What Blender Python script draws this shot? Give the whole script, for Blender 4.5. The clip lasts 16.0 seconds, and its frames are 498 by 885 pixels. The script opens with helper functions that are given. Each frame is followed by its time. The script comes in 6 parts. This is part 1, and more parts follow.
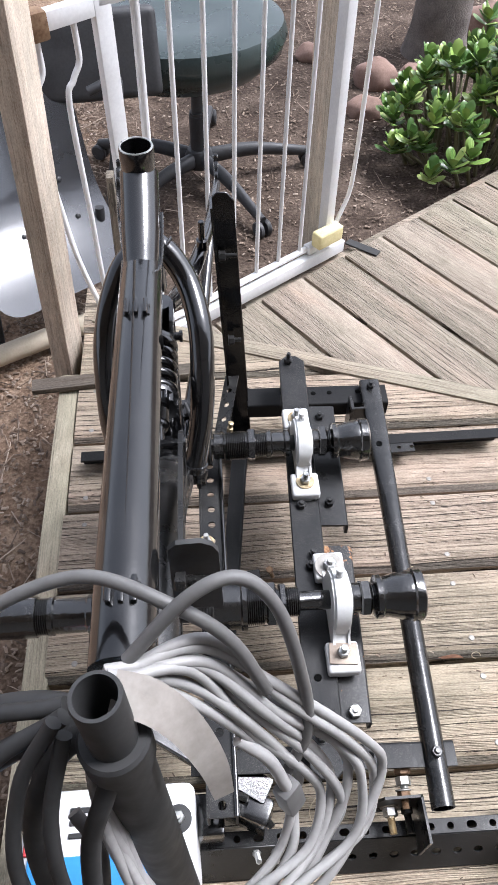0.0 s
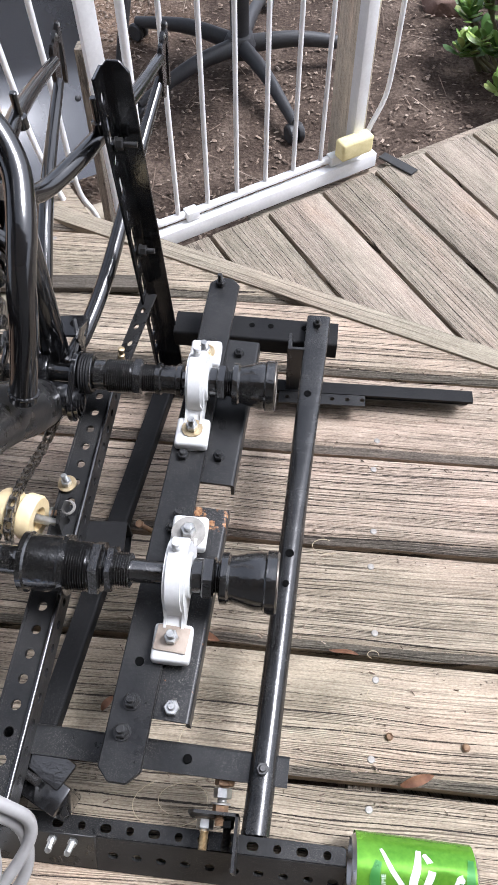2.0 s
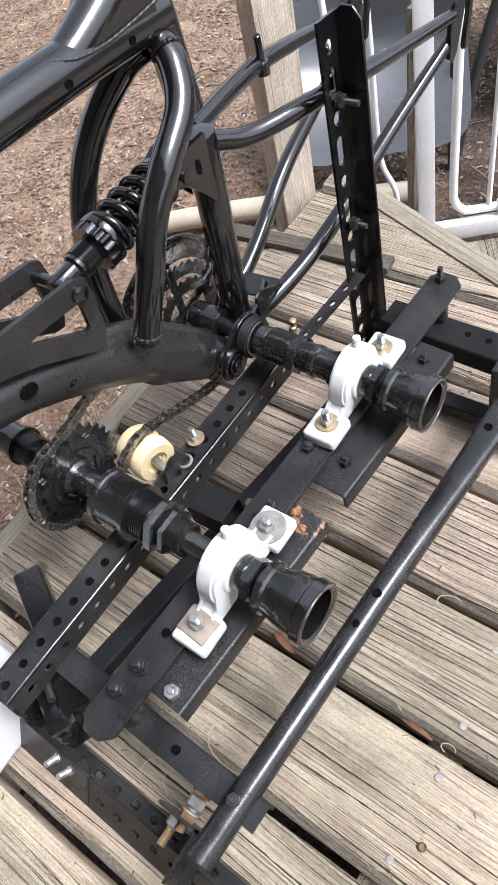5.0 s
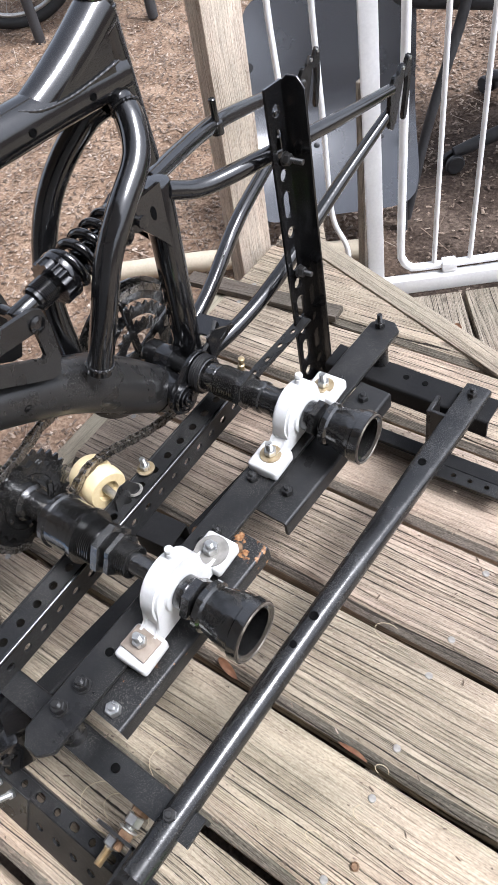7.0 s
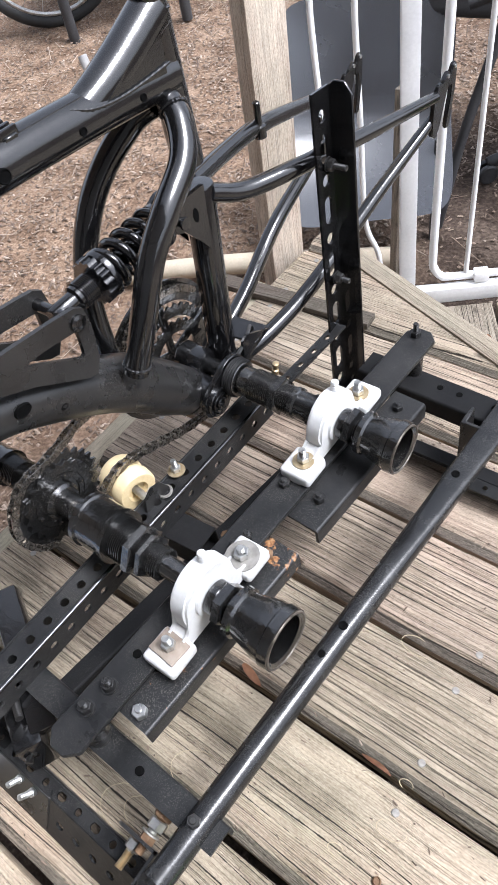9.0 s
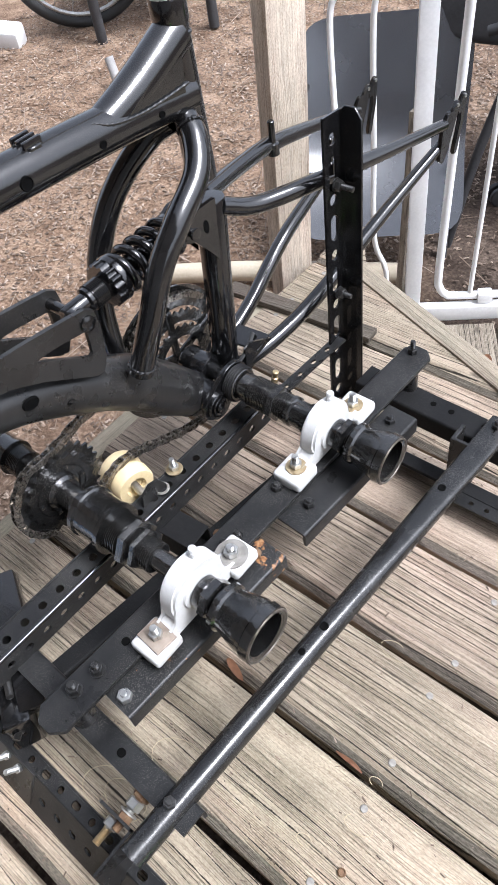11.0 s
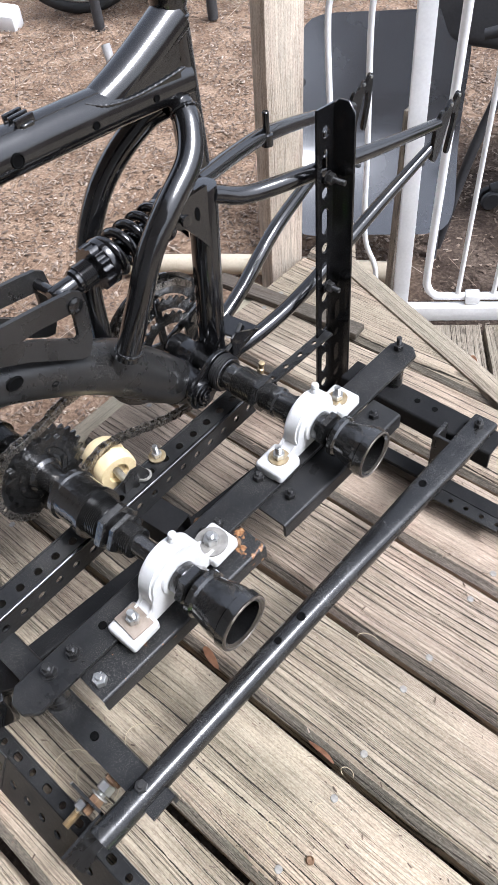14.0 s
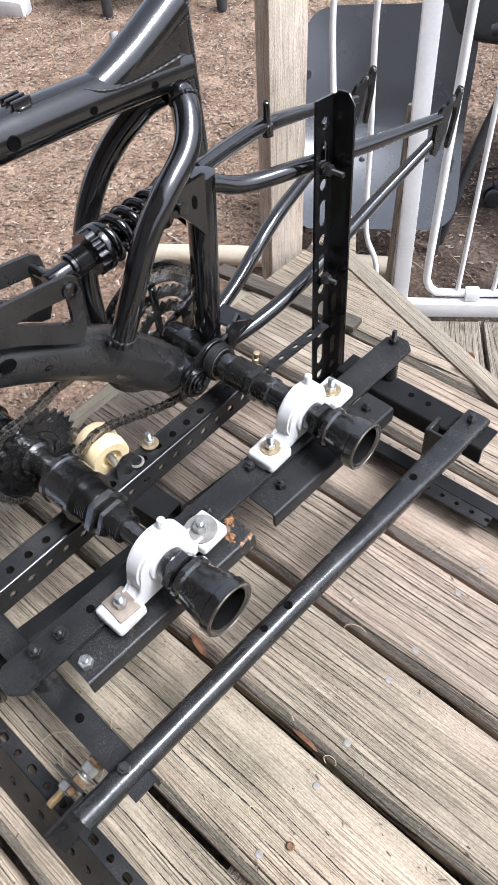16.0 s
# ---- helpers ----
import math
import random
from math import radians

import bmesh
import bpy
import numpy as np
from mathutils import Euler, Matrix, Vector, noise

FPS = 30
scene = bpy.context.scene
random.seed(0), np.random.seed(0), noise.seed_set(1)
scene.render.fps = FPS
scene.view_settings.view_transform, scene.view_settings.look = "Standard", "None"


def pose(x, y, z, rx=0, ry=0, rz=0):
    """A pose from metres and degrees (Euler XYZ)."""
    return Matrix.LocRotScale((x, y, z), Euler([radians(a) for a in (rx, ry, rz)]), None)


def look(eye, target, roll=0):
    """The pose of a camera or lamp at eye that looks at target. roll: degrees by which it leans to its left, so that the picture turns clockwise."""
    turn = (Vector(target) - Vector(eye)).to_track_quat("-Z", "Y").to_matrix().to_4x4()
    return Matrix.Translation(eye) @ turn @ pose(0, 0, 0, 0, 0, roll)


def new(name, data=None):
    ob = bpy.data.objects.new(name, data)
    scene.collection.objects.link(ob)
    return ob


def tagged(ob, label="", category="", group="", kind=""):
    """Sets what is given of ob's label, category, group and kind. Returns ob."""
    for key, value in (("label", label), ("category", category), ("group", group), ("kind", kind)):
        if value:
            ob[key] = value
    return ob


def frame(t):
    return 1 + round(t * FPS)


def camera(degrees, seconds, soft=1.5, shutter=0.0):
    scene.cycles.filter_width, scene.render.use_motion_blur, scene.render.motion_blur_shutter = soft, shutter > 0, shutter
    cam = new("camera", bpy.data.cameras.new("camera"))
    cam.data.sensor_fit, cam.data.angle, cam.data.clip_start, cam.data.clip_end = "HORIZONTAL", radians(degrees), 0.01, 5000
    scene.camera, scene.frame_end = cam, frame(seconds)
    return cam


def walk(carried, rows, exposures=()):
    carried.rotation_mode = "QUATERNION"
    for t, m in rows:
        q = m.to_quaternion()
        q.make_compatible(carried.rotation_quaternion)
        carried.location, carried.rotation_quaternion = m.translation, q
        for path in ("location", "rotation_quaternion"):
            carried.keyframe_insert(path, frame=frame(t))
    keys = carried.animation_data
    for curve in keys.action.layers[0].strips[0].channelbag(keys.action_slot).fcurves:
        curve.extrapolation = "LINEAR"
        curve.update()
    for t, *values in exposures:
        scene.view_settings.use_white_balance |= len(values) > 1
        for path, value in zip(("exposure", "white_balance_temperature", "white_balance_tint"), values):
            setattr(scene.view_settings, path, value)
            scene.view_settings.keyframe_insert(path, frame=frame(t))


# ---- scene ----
cam = camera(37.87, 16.0, soft=0.75)
PATH = [
    (0, (-0.0554, 0.1263, 1.0031), (-0.0071, 0.7516, 0.2242), 0.56),
    (0.5, (0.0617, 0.1245, 0.9723), (0.0493, 0.7192, 0.1684), 2.14),
    (1, (0.1575, 0.1550, 0.9450), (0.1157, 0.7275, 0.1261), 1.34),
    (1.5, (0.1908, 0.2095, 0.9103), (0.1410, 0.7635, 0.0793), 0.17),
    (2, (0.1892, 0.2438, 0.8934), (0.1259, 0.7798, 0.0515), -1.36),
    (2.5, (0.1731, 0.2744, 0.8378), (0.0915, 0.7897, -0.0153), -2.70),
    (3, (0.1619, 0.2493, 0.8600), (0.0555, 0.7553, 0.0040), -2.47),
    (3.5, (0.2143, 0.2439, 0.8838), (-0.0035, 0.7428, 0.0449), -3.74),
    (4, (0.3370, 0.3485, 0.8126), (-0.0255, 0.7808, -0.0131), -8.96),
    (4.5, (0.3655, 0.3655, 0.7963), (-0.0751, 0.7430, -0.0182), -18.21),
    (4.7, (0.3680, 0.3652, 0.8031), (-0.1022, 0.7274, -0.0017), -21.07),
    (6.8, (0.4153, 0.3367, 0.8233), (-0.0519, 0.7772, 0.0567), -15.40),
    (7, (0.4173, 0.3390, 0.8241), (-0.0421, 0.7857, 0.0563), -14.67),
    (7.5, (0.4073, 0.3440, 0.8250), (-0.0457, 0.7982, 0.0579), -13.72),
    (8, (0.4031, 0.3374, 0.8262), (-0.0557, 0.7885, 0.0607), -13.67),
    (8.5, (0.4007, 0.3303, 0.8300), (-0.0674, 0.7742, 0.0659), -13.86),
    (9, (0.3973, 0.3305, 0.8253), (-0.0792, 0.7689, 0.0633), -13.84),
    (11.5, (0.4253, 0.3197, 0.8533), (-0.0557, 0.7603, 0.0953), -10.05),
    (12, (0.4260, 0.3225, 0.8519), (-0.0513, 0.7650, 0.0927), -9.43),
    (12.5, (0.4285, 0.3276, 0.8467), (-0.0453, 0.7722, 0.0865), -9.03),
    (13, (0.4296, 0.3225, 0.8432), (-0.0386, 0.7688, 0.0806), -8.48),
    (13.5, (0.4259, 0.3176, 0.8417), (-0.0388, 0.7650, 0.0776), -7.93),
    (14, (0.4267, 0.3157, 0.8462), (-0.0383, 0.7648, 0.0833), -7.53),
    (14.5, (0.4262, 0.3125, 0.8486), (-0.0413, 0.7624, 0.0877), -7.28),
    (15, (0.4296, 0.3163, 0.8449), (-0.0374, 0.7656, 0.0833), -6.91),
    (15.5, (0.4329, 0.3177, 0.8463), (-0.0324, 0.7650, 0.0824), -6.58),
    (16, (0.4390, 0.3176, 0.8451), (-0.0233, 0.7604, 0.0768), -6.31),
]
walk(cam, [(t, look(eye, target, roll)) for t, eye, target, roll in PATH], exposures=[(0.0, 1.34, 5880, 13.5), (2.5, 1.25, 5800, 13.8), (4.5, 1.34, 5880, 13), (16.0, 1.35, 5790, 12.3)])

# ---------------------------------------------------------------- world and light
world = bpy.data.worlds.new("sky")
scene.world = world
world.use_nodes = True
wn, wl = world.node_tree.nodes, world.node_tree.links
bg = wn["Background"]
sky = wn.new("ShaderNodeTexSky")
sky.sky_type = "NISHITA"
sky.sun_disc = False
sky.sun_elevation, sky.sun_rotation = radians(57), radians(72)
sky.dust_density, sky.air_density = 4.0, 1.0
soft_sky = wn.new("ShaderNodeHueSaturation")
soft_sky.inputs["Saturation"].default_value = 0.25
wl.new(sky.outputs[0], soft_sky.inputs["Color"])
wl.new(soft_sky.outputs[0], bg.inputs["Color"])
bg.inputs["Strength"].default_value = 0.125
sun_data = bpy.data.lights.new("sun", "SUN")
sun_data.energy, sun_data.angle, sun_data.color = 2.0, radians(20), (1.0, 0.97, 0.93)
sun = new("sun", sun_data)
sun.matrix_world = look((1.5, 0.5, 2.5), (0, 0, 0))

# ---------------------------------------------------------------- materials


def material(name, rough=0.5, metal=0.0, spec=0.5):
    m = bpy.data.materials.new(name)
    m.use_nodes = True
    b = m.node_tree.nodes["Principled BSDF"]
    b.inputs["Roughness"].default_value = rough
    b.inputs["Metallic"].default_value = metal
    b.inputs["Specular IOR Level"].default_value = spec
    return m, m.node_tree.nodes, m.node_tree.links, b


def ramp(n, stops):
    r = n.new("ShaderNodeValToRGB")
    e = r.color_ramp.elements
    e[0].position, e[0].color = stops[0][0], (*stops[0][1], 1)
    e[1].position, e[1].color = stops[-1][0], (*stops[-1][1], 1)
    for p, c in stops[1:-1]:
        k = e.new(p)
        k.color = (*c, 1)
    return r


def noise_tex(n, l, scale, detail=4, stretch=None, coord="Object", rough=0.55):
    tc = n.new("ShaderNodeTexCoord")
    t = n.new("ShaderNodeTexNoise")
    t.inputs["Scale"].default_value, t.inputs["Detail"].default_value = scale, detail
    t.inputs["Roughness"].default_value = rough
    if stretch:
        mp = n.new("ShaderNodeMapping")
        mp.inputs["Scale"].default_value = stretch
        l.new(tc.outputs[coord], mp.inputs[0])
        l.new(mp.outputs[0], t.inputs["Vector"])
    else:
        l.new(tc.outputs[coord], t.inputs["Vector"])
    return t


def add_bump(n, l, b, source, strength, dist):
    bp = n.new("ShaderNodeBump")
    bp.inputs["Strength"].default_value, bp.inputs["Distance"].default_value = strength, dist
    l.new(source, bp.inputs["Height"])
    l.new(bp.outputs[0], b.inputs["Normal"])
    return bp


def mottled(name, dark, light, scale=30, rough=(0.4, 0.6), metal=0.0, bump=0.2, dist=0.001, spec=0.5, fine=180, dust=0.0):
    """A surface with broad mottling, fine grain and uneven gloss."""
    m, n, l, b = material(name, metal=metal, spec=spec)
    a, f = noise_tex(n, l, scale, 5), noise_tex(n, l, fine, 3)
    mix = n.new("ShaderNodeMath")
    mix.operation = "MULTIPLY_ADD"
    l.new(f.outputs[0], mix.inputs[0])
    mix.inputs[1].default_value = 0.35
    sub = n.new("ShaderNodeMath")
    sub.operation = "MULTIPLY"
    sub.inputs[1].default_value = 0.65
    l.new(a.outputs[0], sub.inputs[0])
    l.new(sub.outputs[0], mix.inputs[2])
    r = ramp(n, [(0.3, dark), (0.7, light)])
    l.new(mix.outputs[0], r.inputs[0])
    col = r.outputs[0]
    if dust:
        # pale specks, thicker in drifts
        sp, dr = noise_tex(n, l, 850, 3), noise_tex(n, l, 17, 5)
        speck = ramp(n, [(0.52, (0, 0, 0)), (0.72, (1, 1, 1))])
        l.new(sp.outputs[0], speck.inputs[0])
        drift = ramp(n, [(0.42, (0.06, 0.06, 0.06)), (0.66, (1, 1, 1))])
        l.new(dr.outputs[0], drift.inputs[0])
        am = n.new("ShaderNodeMath")
        am.operation = "MULTIPLY"
        l.new(speck.outputs[0], am.inputs[0])
        l.new(drift.outputs[0], am.inputs[1])
        am2 = n.new("ShaderNodeMath")
        am2.operation = "MULTIPLY"
        am2.inputs[1].default_value = dust
        l.new(am.outputs[0], am2.inputs[0])
        mx = n.new("ShaderNodeMix")
        mx.data_type = "RGBA"
        l.new(am2.outputs[0], mx.inputs["Factor"])
        l.new(col, mx.inputs["A"])
        mx.inputs["B"].default_value = (0.3, 0.28, 0.25, 1)
        col = mx.outputs["Result"]
    l.new(col, b.inputs["Base Color"])
    mr = n.new("ShaderNodeMapRange")
    mr.inputs[1].default_value, mr.inputs[2].default_value = 0.3, 0.7
    mr.inputs[3].default_value, mr.inputs[4].default_value = rough
    l.new(a.outputs[0], mr.inputs[0])
    l.new(mr.outputs[0], b.inputs["Roughness"])
    if bump:
        add_bump(n, l, b, mix.outputs[0], bump, dist)
    return m


def wood(name, tones, cracks=0.8, per_piece=0.08):
    """Weathered boards with their grain along local x: silvered fibres, dark checks that run with the grain, knots, stains."""
    m, n, l, b = material(name, rough=0.85, spec=0.2)
    info = n.new("ShaderNodeObjectInfo")
    tc = n.new("ShaderNodeTexCoord")
    off = n.new("ShaderNodeVectorMath")
    off.operation = "MULTIPLY_ADD"
    cmb = n.new("ShaderNodeCombineXYZ")
    for k in range(3):
        l.new(info.outputs["Random"], cmb.inputs[k])
    l.new(cmb.outputs[0], off.inputs[0])
    off.inputs[1].default_value = (37.0, 19.0, 11.0)
    l.new(tc.outputs["Object"], off.inputs[2])
    # the grain wanders a little and bends round knots
    wander = n.new("ShaderNodeTexNoise")
    wander.inputs["Scale"].default_value, wander.inputs["Detail"].default_value = 4.0, 1
    l.new(off.outputs[0], wander.inputs["Vector"])
    bend = n.new("ShaderNodeVectorMath")
    bend.operation = "MULTIPLY_ADD"
    l.new(wander.outputs["Color"], bend.inputs[0])
    bend.inputs[1].default_value = (0.0, 0.012, 0.012)
    l.new(off.outputs[0], bend.inputs[2])

    def tex(stretch, detail=4, rough=0.6):
        mp = n.new("ShaderNodeMapping")
        mp.inputs["Scale"].default_value = stretch
        l.new(bend.outputs[0], mp.inputs[0])
        t = n.new("ShaderNodeTexNoise")
        t.inputs["Scale"].default_value, t.inputs["Detail"].default_value, t.inputs["Roughness"].default_value = 1.0, detail, rough
        l.new(mp.outputs[0], t.inputs["Vector"])
        return t.outputs[0]

    def math_node(op, a, c, d=None):
        q = n.new("ShaderNodeMath")
        q.operation = op
        for k, v in enumerate((a, c) + ((d,) if d is not None else ())):
            if isinstance(v, (int, float)):
                q.inputs[k].default_value = v
            else:
                l.new(v, q.inputs[k])
        return q.outputs[0]
    fibre = tex((14, 520, 520), 3, 0.65)
    bands = tex((1.1, 22, 22), 3, 0.5)
    stain = tex((3.0, 9, 9), 4, 0.6)
    grit = tex((260, 620, 620), 2, 0.6)
    zone = tex((1.6, 9, 9), 3, 0.55)

    sep = n.new("ShaderNodeSeparateXYZ")
    l.new(bend.outputs[0], sep.inputs[0])

    def split(per_metre, wander_tex, amount):
        """Distance from the nearest of many wavering lines that run with the grain, in line spacings."""
        phase = math_node("MULTIPLY_ADD", sep.outputs[1], per_metre, math_node("MULTIPLY", wander_tex, amount))
        return math_node("ABSOLUTE", math_node("SUBTRACT", math_node("FRACT", phase, 0.0), 0.5), 0.0)

    def step(value, stops):
        q = ramp(n, stops)
        l.new(value, q.inputs[0])
        return q.outputs[0]
    NIL, ONE = (0, 0, 0), (1, 1, 1)
    ragged = tex((110, 420, 420), 3, 0.75)
    # long open checks that swell and pinch out, then finer splits, then hair lines in the weathered parts
    swell = tex((5.0, 46, 46), 3, 0.55)
    coarse = math_node("ADD", split(88.0, tex((1.5, 17, 17), 2, 0.5), 3.4), math_node("MULTIPLY", math_node("SUBTRACT", ragged, 0.5), 0.16))
    open_by = math_node("MULTIPLY", step(swell, [(0.42, NIL), (0.66, ONE)]), 0.055)
    wide = step(math_node("SUBTRACT", coarse, open_by), [(0.005, ONE), (0.03, NIL)])
    mid = math_node("ADD", split(190.0, tex((2.2, 34, 34), 2, 0.5), 4.2), math_node("MULTIPLY", math_node("SUBTRACT", ragged, 0.5), 0.24))
    mid_on = step(tex((3.2, 75, 75), 3, 0.55), [(0.45, NIL), (0.57, ONE)])
    middle = math_node("MULTIPLY", step(mid, [(0.02, ONE), (0.09, NIL)]), mid_on)
    hair = split(430.0, tex((3.0, 60, 60), 2, 0.5), 5.5)
    hair_on = step(tex((5.0, 130, 130), 3, 0.6), [(0.44, NIL), (0.6, ONE)])
    fine = math_node("MULTIPLY", step(hair, [(0.05, ONE), (0.2, NIL)]), hair_on)
    worn = step(zone, [(0.37, (0.16, 0.16, 0.16)), (0.5, ONE)])
    blotch = tex((22, 60, 60), 4, 0.7)
    # knots: small dark eyes, far apart
    kmap = n.new("ShaderNodeMapping")
    kmap.inputs["Scale"].default_value = (5.0, 13.0, 13.0)
    l.new(bend.outputs[0], kmap.inputs[0])
    eye = n.new("ShaderNodeTexVoronoi")
    eye.inputs["Scale"].default_value = 1.0
    l.new(kmap.outputs[0], eye.inputs["Vector"])
    knot = step(math_node("MULTIPLY_ADD", math_node("SUBTRACT", ragged, 0.5), 0.06, eye.outputs["Distance"]), [(0.035, ONE), (0.085, NIL)])
    tone = math_node("ADD", math_node("MULTIPLY_ADD", fibre, 0.40, math_node("MULTIPLY", bands, 0.22)), math_node("MULTIPLY", grit, 0.38))
    r = ramp(n, [(0.37, tones[0]), (0.45, tones[1]), (0.53, tones[2]), (0.63, tones[3])])
    l.new(tone, r.inputs[0])
    st = ramp(n, [(0.3, (0.70, 0.71, 0.66)), (0.42, (0.93, 0.94, 0.88)), (0.55, (1.02, 1.0, 0.95)), (0.66, (1.10, 1.03, 0.97)), (0.76, (1.16, 1.06, 0.94))])
    l.new(stain, st.inputs[0])
    mul = n.new("ShaderNodeMix")
    mul.data_type, mul.blend_type = "RGBA", "MULTIPLY"
    mul.inputs["Factor"].default_value = 1.0
    l.new(r.outputs[0], mul.inputs["A"])
    l.new(st.outputs[0], mul.inputs["B"])
    pv = n.new("ShaderNodeMapRange")
    pv.inputs[3].default_value, pv.inputs[4].default_value = 1 - per_piece, 1 + per_piece
    l.new(info.outputs["Random"], pv.inputs[0])
    shade = n.new("ShaderNodeVectorMath")
    shade.operation = "SCALE"
    l.new(mul.outputs["Result"], shade.inputs[0])
    l.new(math_node("MULTIPLY", pv.outputs[0], math_node("MULTIPLY", math_node("MULTIPLY_ADD", worn, -0.10, 1.06), math_node("MULTIPLY_ADD", blotch, 0.75, 0.66))), shade.inputs["Scale"])
    hue = ramp(n, [(0.0, (1.0, 1.0, 0.97)), (0.35, (1.03, 1.0, 1.0)), (0.7, (0.98, 1.0, 0.95)), (1.0, (1.03, 1.0, 0.97))])
    l.new(info.outputs["Random"], hue.inputs[0])
    tint = n.new("ShaderNodeVectorMath")
    tint.operation = "MULTIPLY"
    l.new(shade.outputs[0], tint.inputs[0])
    l.new(hue.outputs[0], tint.inputs[1])
    lines = math_node("MAXIMUM", math_node("MAXIMUM", wide, math_node("MULTIPLY", middle, 0.85)), math_node("MULTIPLY", fine, 0.6))
    ck = math_node("MULTIPLY", math_node("MAXIMUM", math_node("MULTIPLY", lines, worn), math_node("MULTIPLY", knot, 0.7)), cracks)
    fin = n.new("ShaderNodeMix")
    fin.data_type = "RGBA"
    l.new(ck, fin.inputs["Factor"])
    l.new(tint.outputs[0], fin.inputs["A"])
    fin.inputs["B"].default_value = (0.034, 0.028, 0.023, 1)
    l.new(fin.outputs["Result"], b.inputs["Base Color"])
    add_bump(n, l, b, math_node("SUBTRACT", math_node("MULTIPLY", tone, 0.6), ck), 0.9, 0.0024)
    return m


M_DECK = wood("weathered_decking", [(0.205, 0.163, 0.128), (0.285, 0.233, 0.188), (0.355, 0.296, 0.243), (0.43, 0.366, 0.306)], cracks=1.0)
M_LOWER = wood("grey_decking", [(0.175, 0.148, 0.122), (0.24, 0.207, 0.173), (0.3, 0.262, 0.222), (0.37, 0.328, 0.283)], cracks=1.0)
M_STRIP = wood("pale_trim_wood", [(0.2, 0.174, 0.14), (0.255, 0.226, 0.184), (0.31, 0.276, 0.226), (0.365, 0.328, 0.272)], cracks=0.45)
M_POST = wood("post_wood", [(0.36, 0.29, 0.235), (0.5, 0.425, 0.36), (0.6, 0.53, 0.46), (0.7, 0.63, 0.565)], cracks=0.35)
M_OLD = wood("dark_wet_board", [(0.05, 0.042, 0.036), (0.075, 0.065, 0.056), (0.1, 0.088, 0.078), (0.14, 0.125, 0.11)], cracks=0.6)
M_LIP = wood("dark_board_edge", [(0.06, 0.052, 0.045), (0.1, 0.088, 0.076), (0.15, 0.132, 0.114), (0.22, 0.195, 0.17)], cracks=0.9)
M_BLACK = mottled("black_paint", (0.003, 0.003, 0.0034), (0.007, 0.007, 0.0075), 40, (0.1, 0.24), 0.0, 0.42, 0.0006, 0.5, 200, dust=0.09)
M_SATIN = mottled("satin_black_paint", (0.009, 0.0088, 0.0086), (0.018, 0.0175, 0.017), 30, (0.20, 0.40), 0.0, 0.4, 0.0006, 0.5, 200, dust=0.22)
M_PLATE = mottled("black_plate_paint", (0.008, 0.008, 0.0085), (0.02, 0.0202, 0.0205), 26, (0.26, 0.5), 0.0, 0.55, 0.0011, 0.26, 220, dust=0.4)
M_TUBE = mottled("dirty_black_tube_paint", (0.006, 0.006, 0.0064), (0.017, 0.0172, 0.017), 40, (0.12, 0.32), 0.0, 0.5, 0.0007, 0.5, 150, dust=0.25)
# Near-black colour stands in for the shade inside holes that aren't cut.
M_HOLE = mottled("shadowed_bore", (0.002, 0.002, 0.002), (0.004, 0.004, 0.004), 30, (0.8, 0.95), 0.0, 0.0, 0.0, 0.05)
# Darker, duller copy of the plate paint, imitating dark surroundings mirrored in the bars.
M_DARK = mottled("black_paint_dark_reflections", (0.005, 0.005, 0.0055), (0.012, 0.012, 0.0125), 30, (0.45, 0.65), 0.0, 0.3, 0.0006, 0.16, 260, dust=0.14)
M_IRON = mottled("painted_cast_iron", (0.003, 0.003, 0.003), (0.008, 0.008, 0.008), 80, (0.06, 0.2), 0.0, 0.7, 0.0014, 0.65, 200, dust=0.34)
M_WHITE = mottled("white_paint", (0.5, 0.5, 0.49), (0.66, 0.66, 0.65), 18, (0.35, 0.55), 0.0, 0.12, 0.0008)
M_FENCE = mottled("white_enamel", (0.62, 0.62, 0.62), (0.8, 0.8, 0.8), 9, (0.3, 0.5), 0.0, 0.12, 0.0008)
M_ZINC = mottled("zinc_plate", (0.32, 0.32, 0.31), (0.6, 0.6, 0.58), 120, (0.25, 0.5), 0.9, 0.15, 0.0005)
M_RUST = mottled("rusty_steel", (0.09, 0.04, 0.018), (0.3, 0.2, 0.12), 70, (0.5, 0.8), 0.4, 0.4, 0.0006)
M_BRASS = mottled("tarnished_washer", (0.28, 0.2, 0.1), (0.5, 0.42, 0.28), 90, (0.35, 0.6), 0.7, 0.2, 0.0005)
M_CABLE = mottled("grey_cable_jacket", (0.085, 0.083, 0.08), (0.14, 0.137, 0.133), 20, (0.4, 0.6), 0.0, 0.05, 0.0005)
M_RUBBER = mottled("black_rubber", (0.012, 0.012, 0.012), (0.03, 0.03, 0.03), 40, (0.55, 0.8), 0.0, 0.2, 0.0006)
M_NYLON = mottled("yellowed_nylon", (0.58, 0.45, 0.24), (0.75, 0.62, 0.38), 30, (0.35, 0.6), 0.0, 0.15, 0.0008)
M_FOAM = mottled("yellow_foam", (0.6, 0.52, 0.25), (0.75, 0.66, 0.38), 60, (0.8, 0.95), 0.0, 0.5, 0.002)
M_CHAIN = mottled("oily_chain", (0.09, 0.08, 0.07), (0.36, 0.33, 0.29), 260, (0.2, 0.36), 0.9, 0.2, 0.0004)
M_CHAIR = mottled("glossy_grey_moulded_plastic", (0.02, 0.0212, 0.025), (0.034, 0.0355, 0.041), 6, (0.2, 0.3), 0.0, 0.0, 0.0005, 1.0)
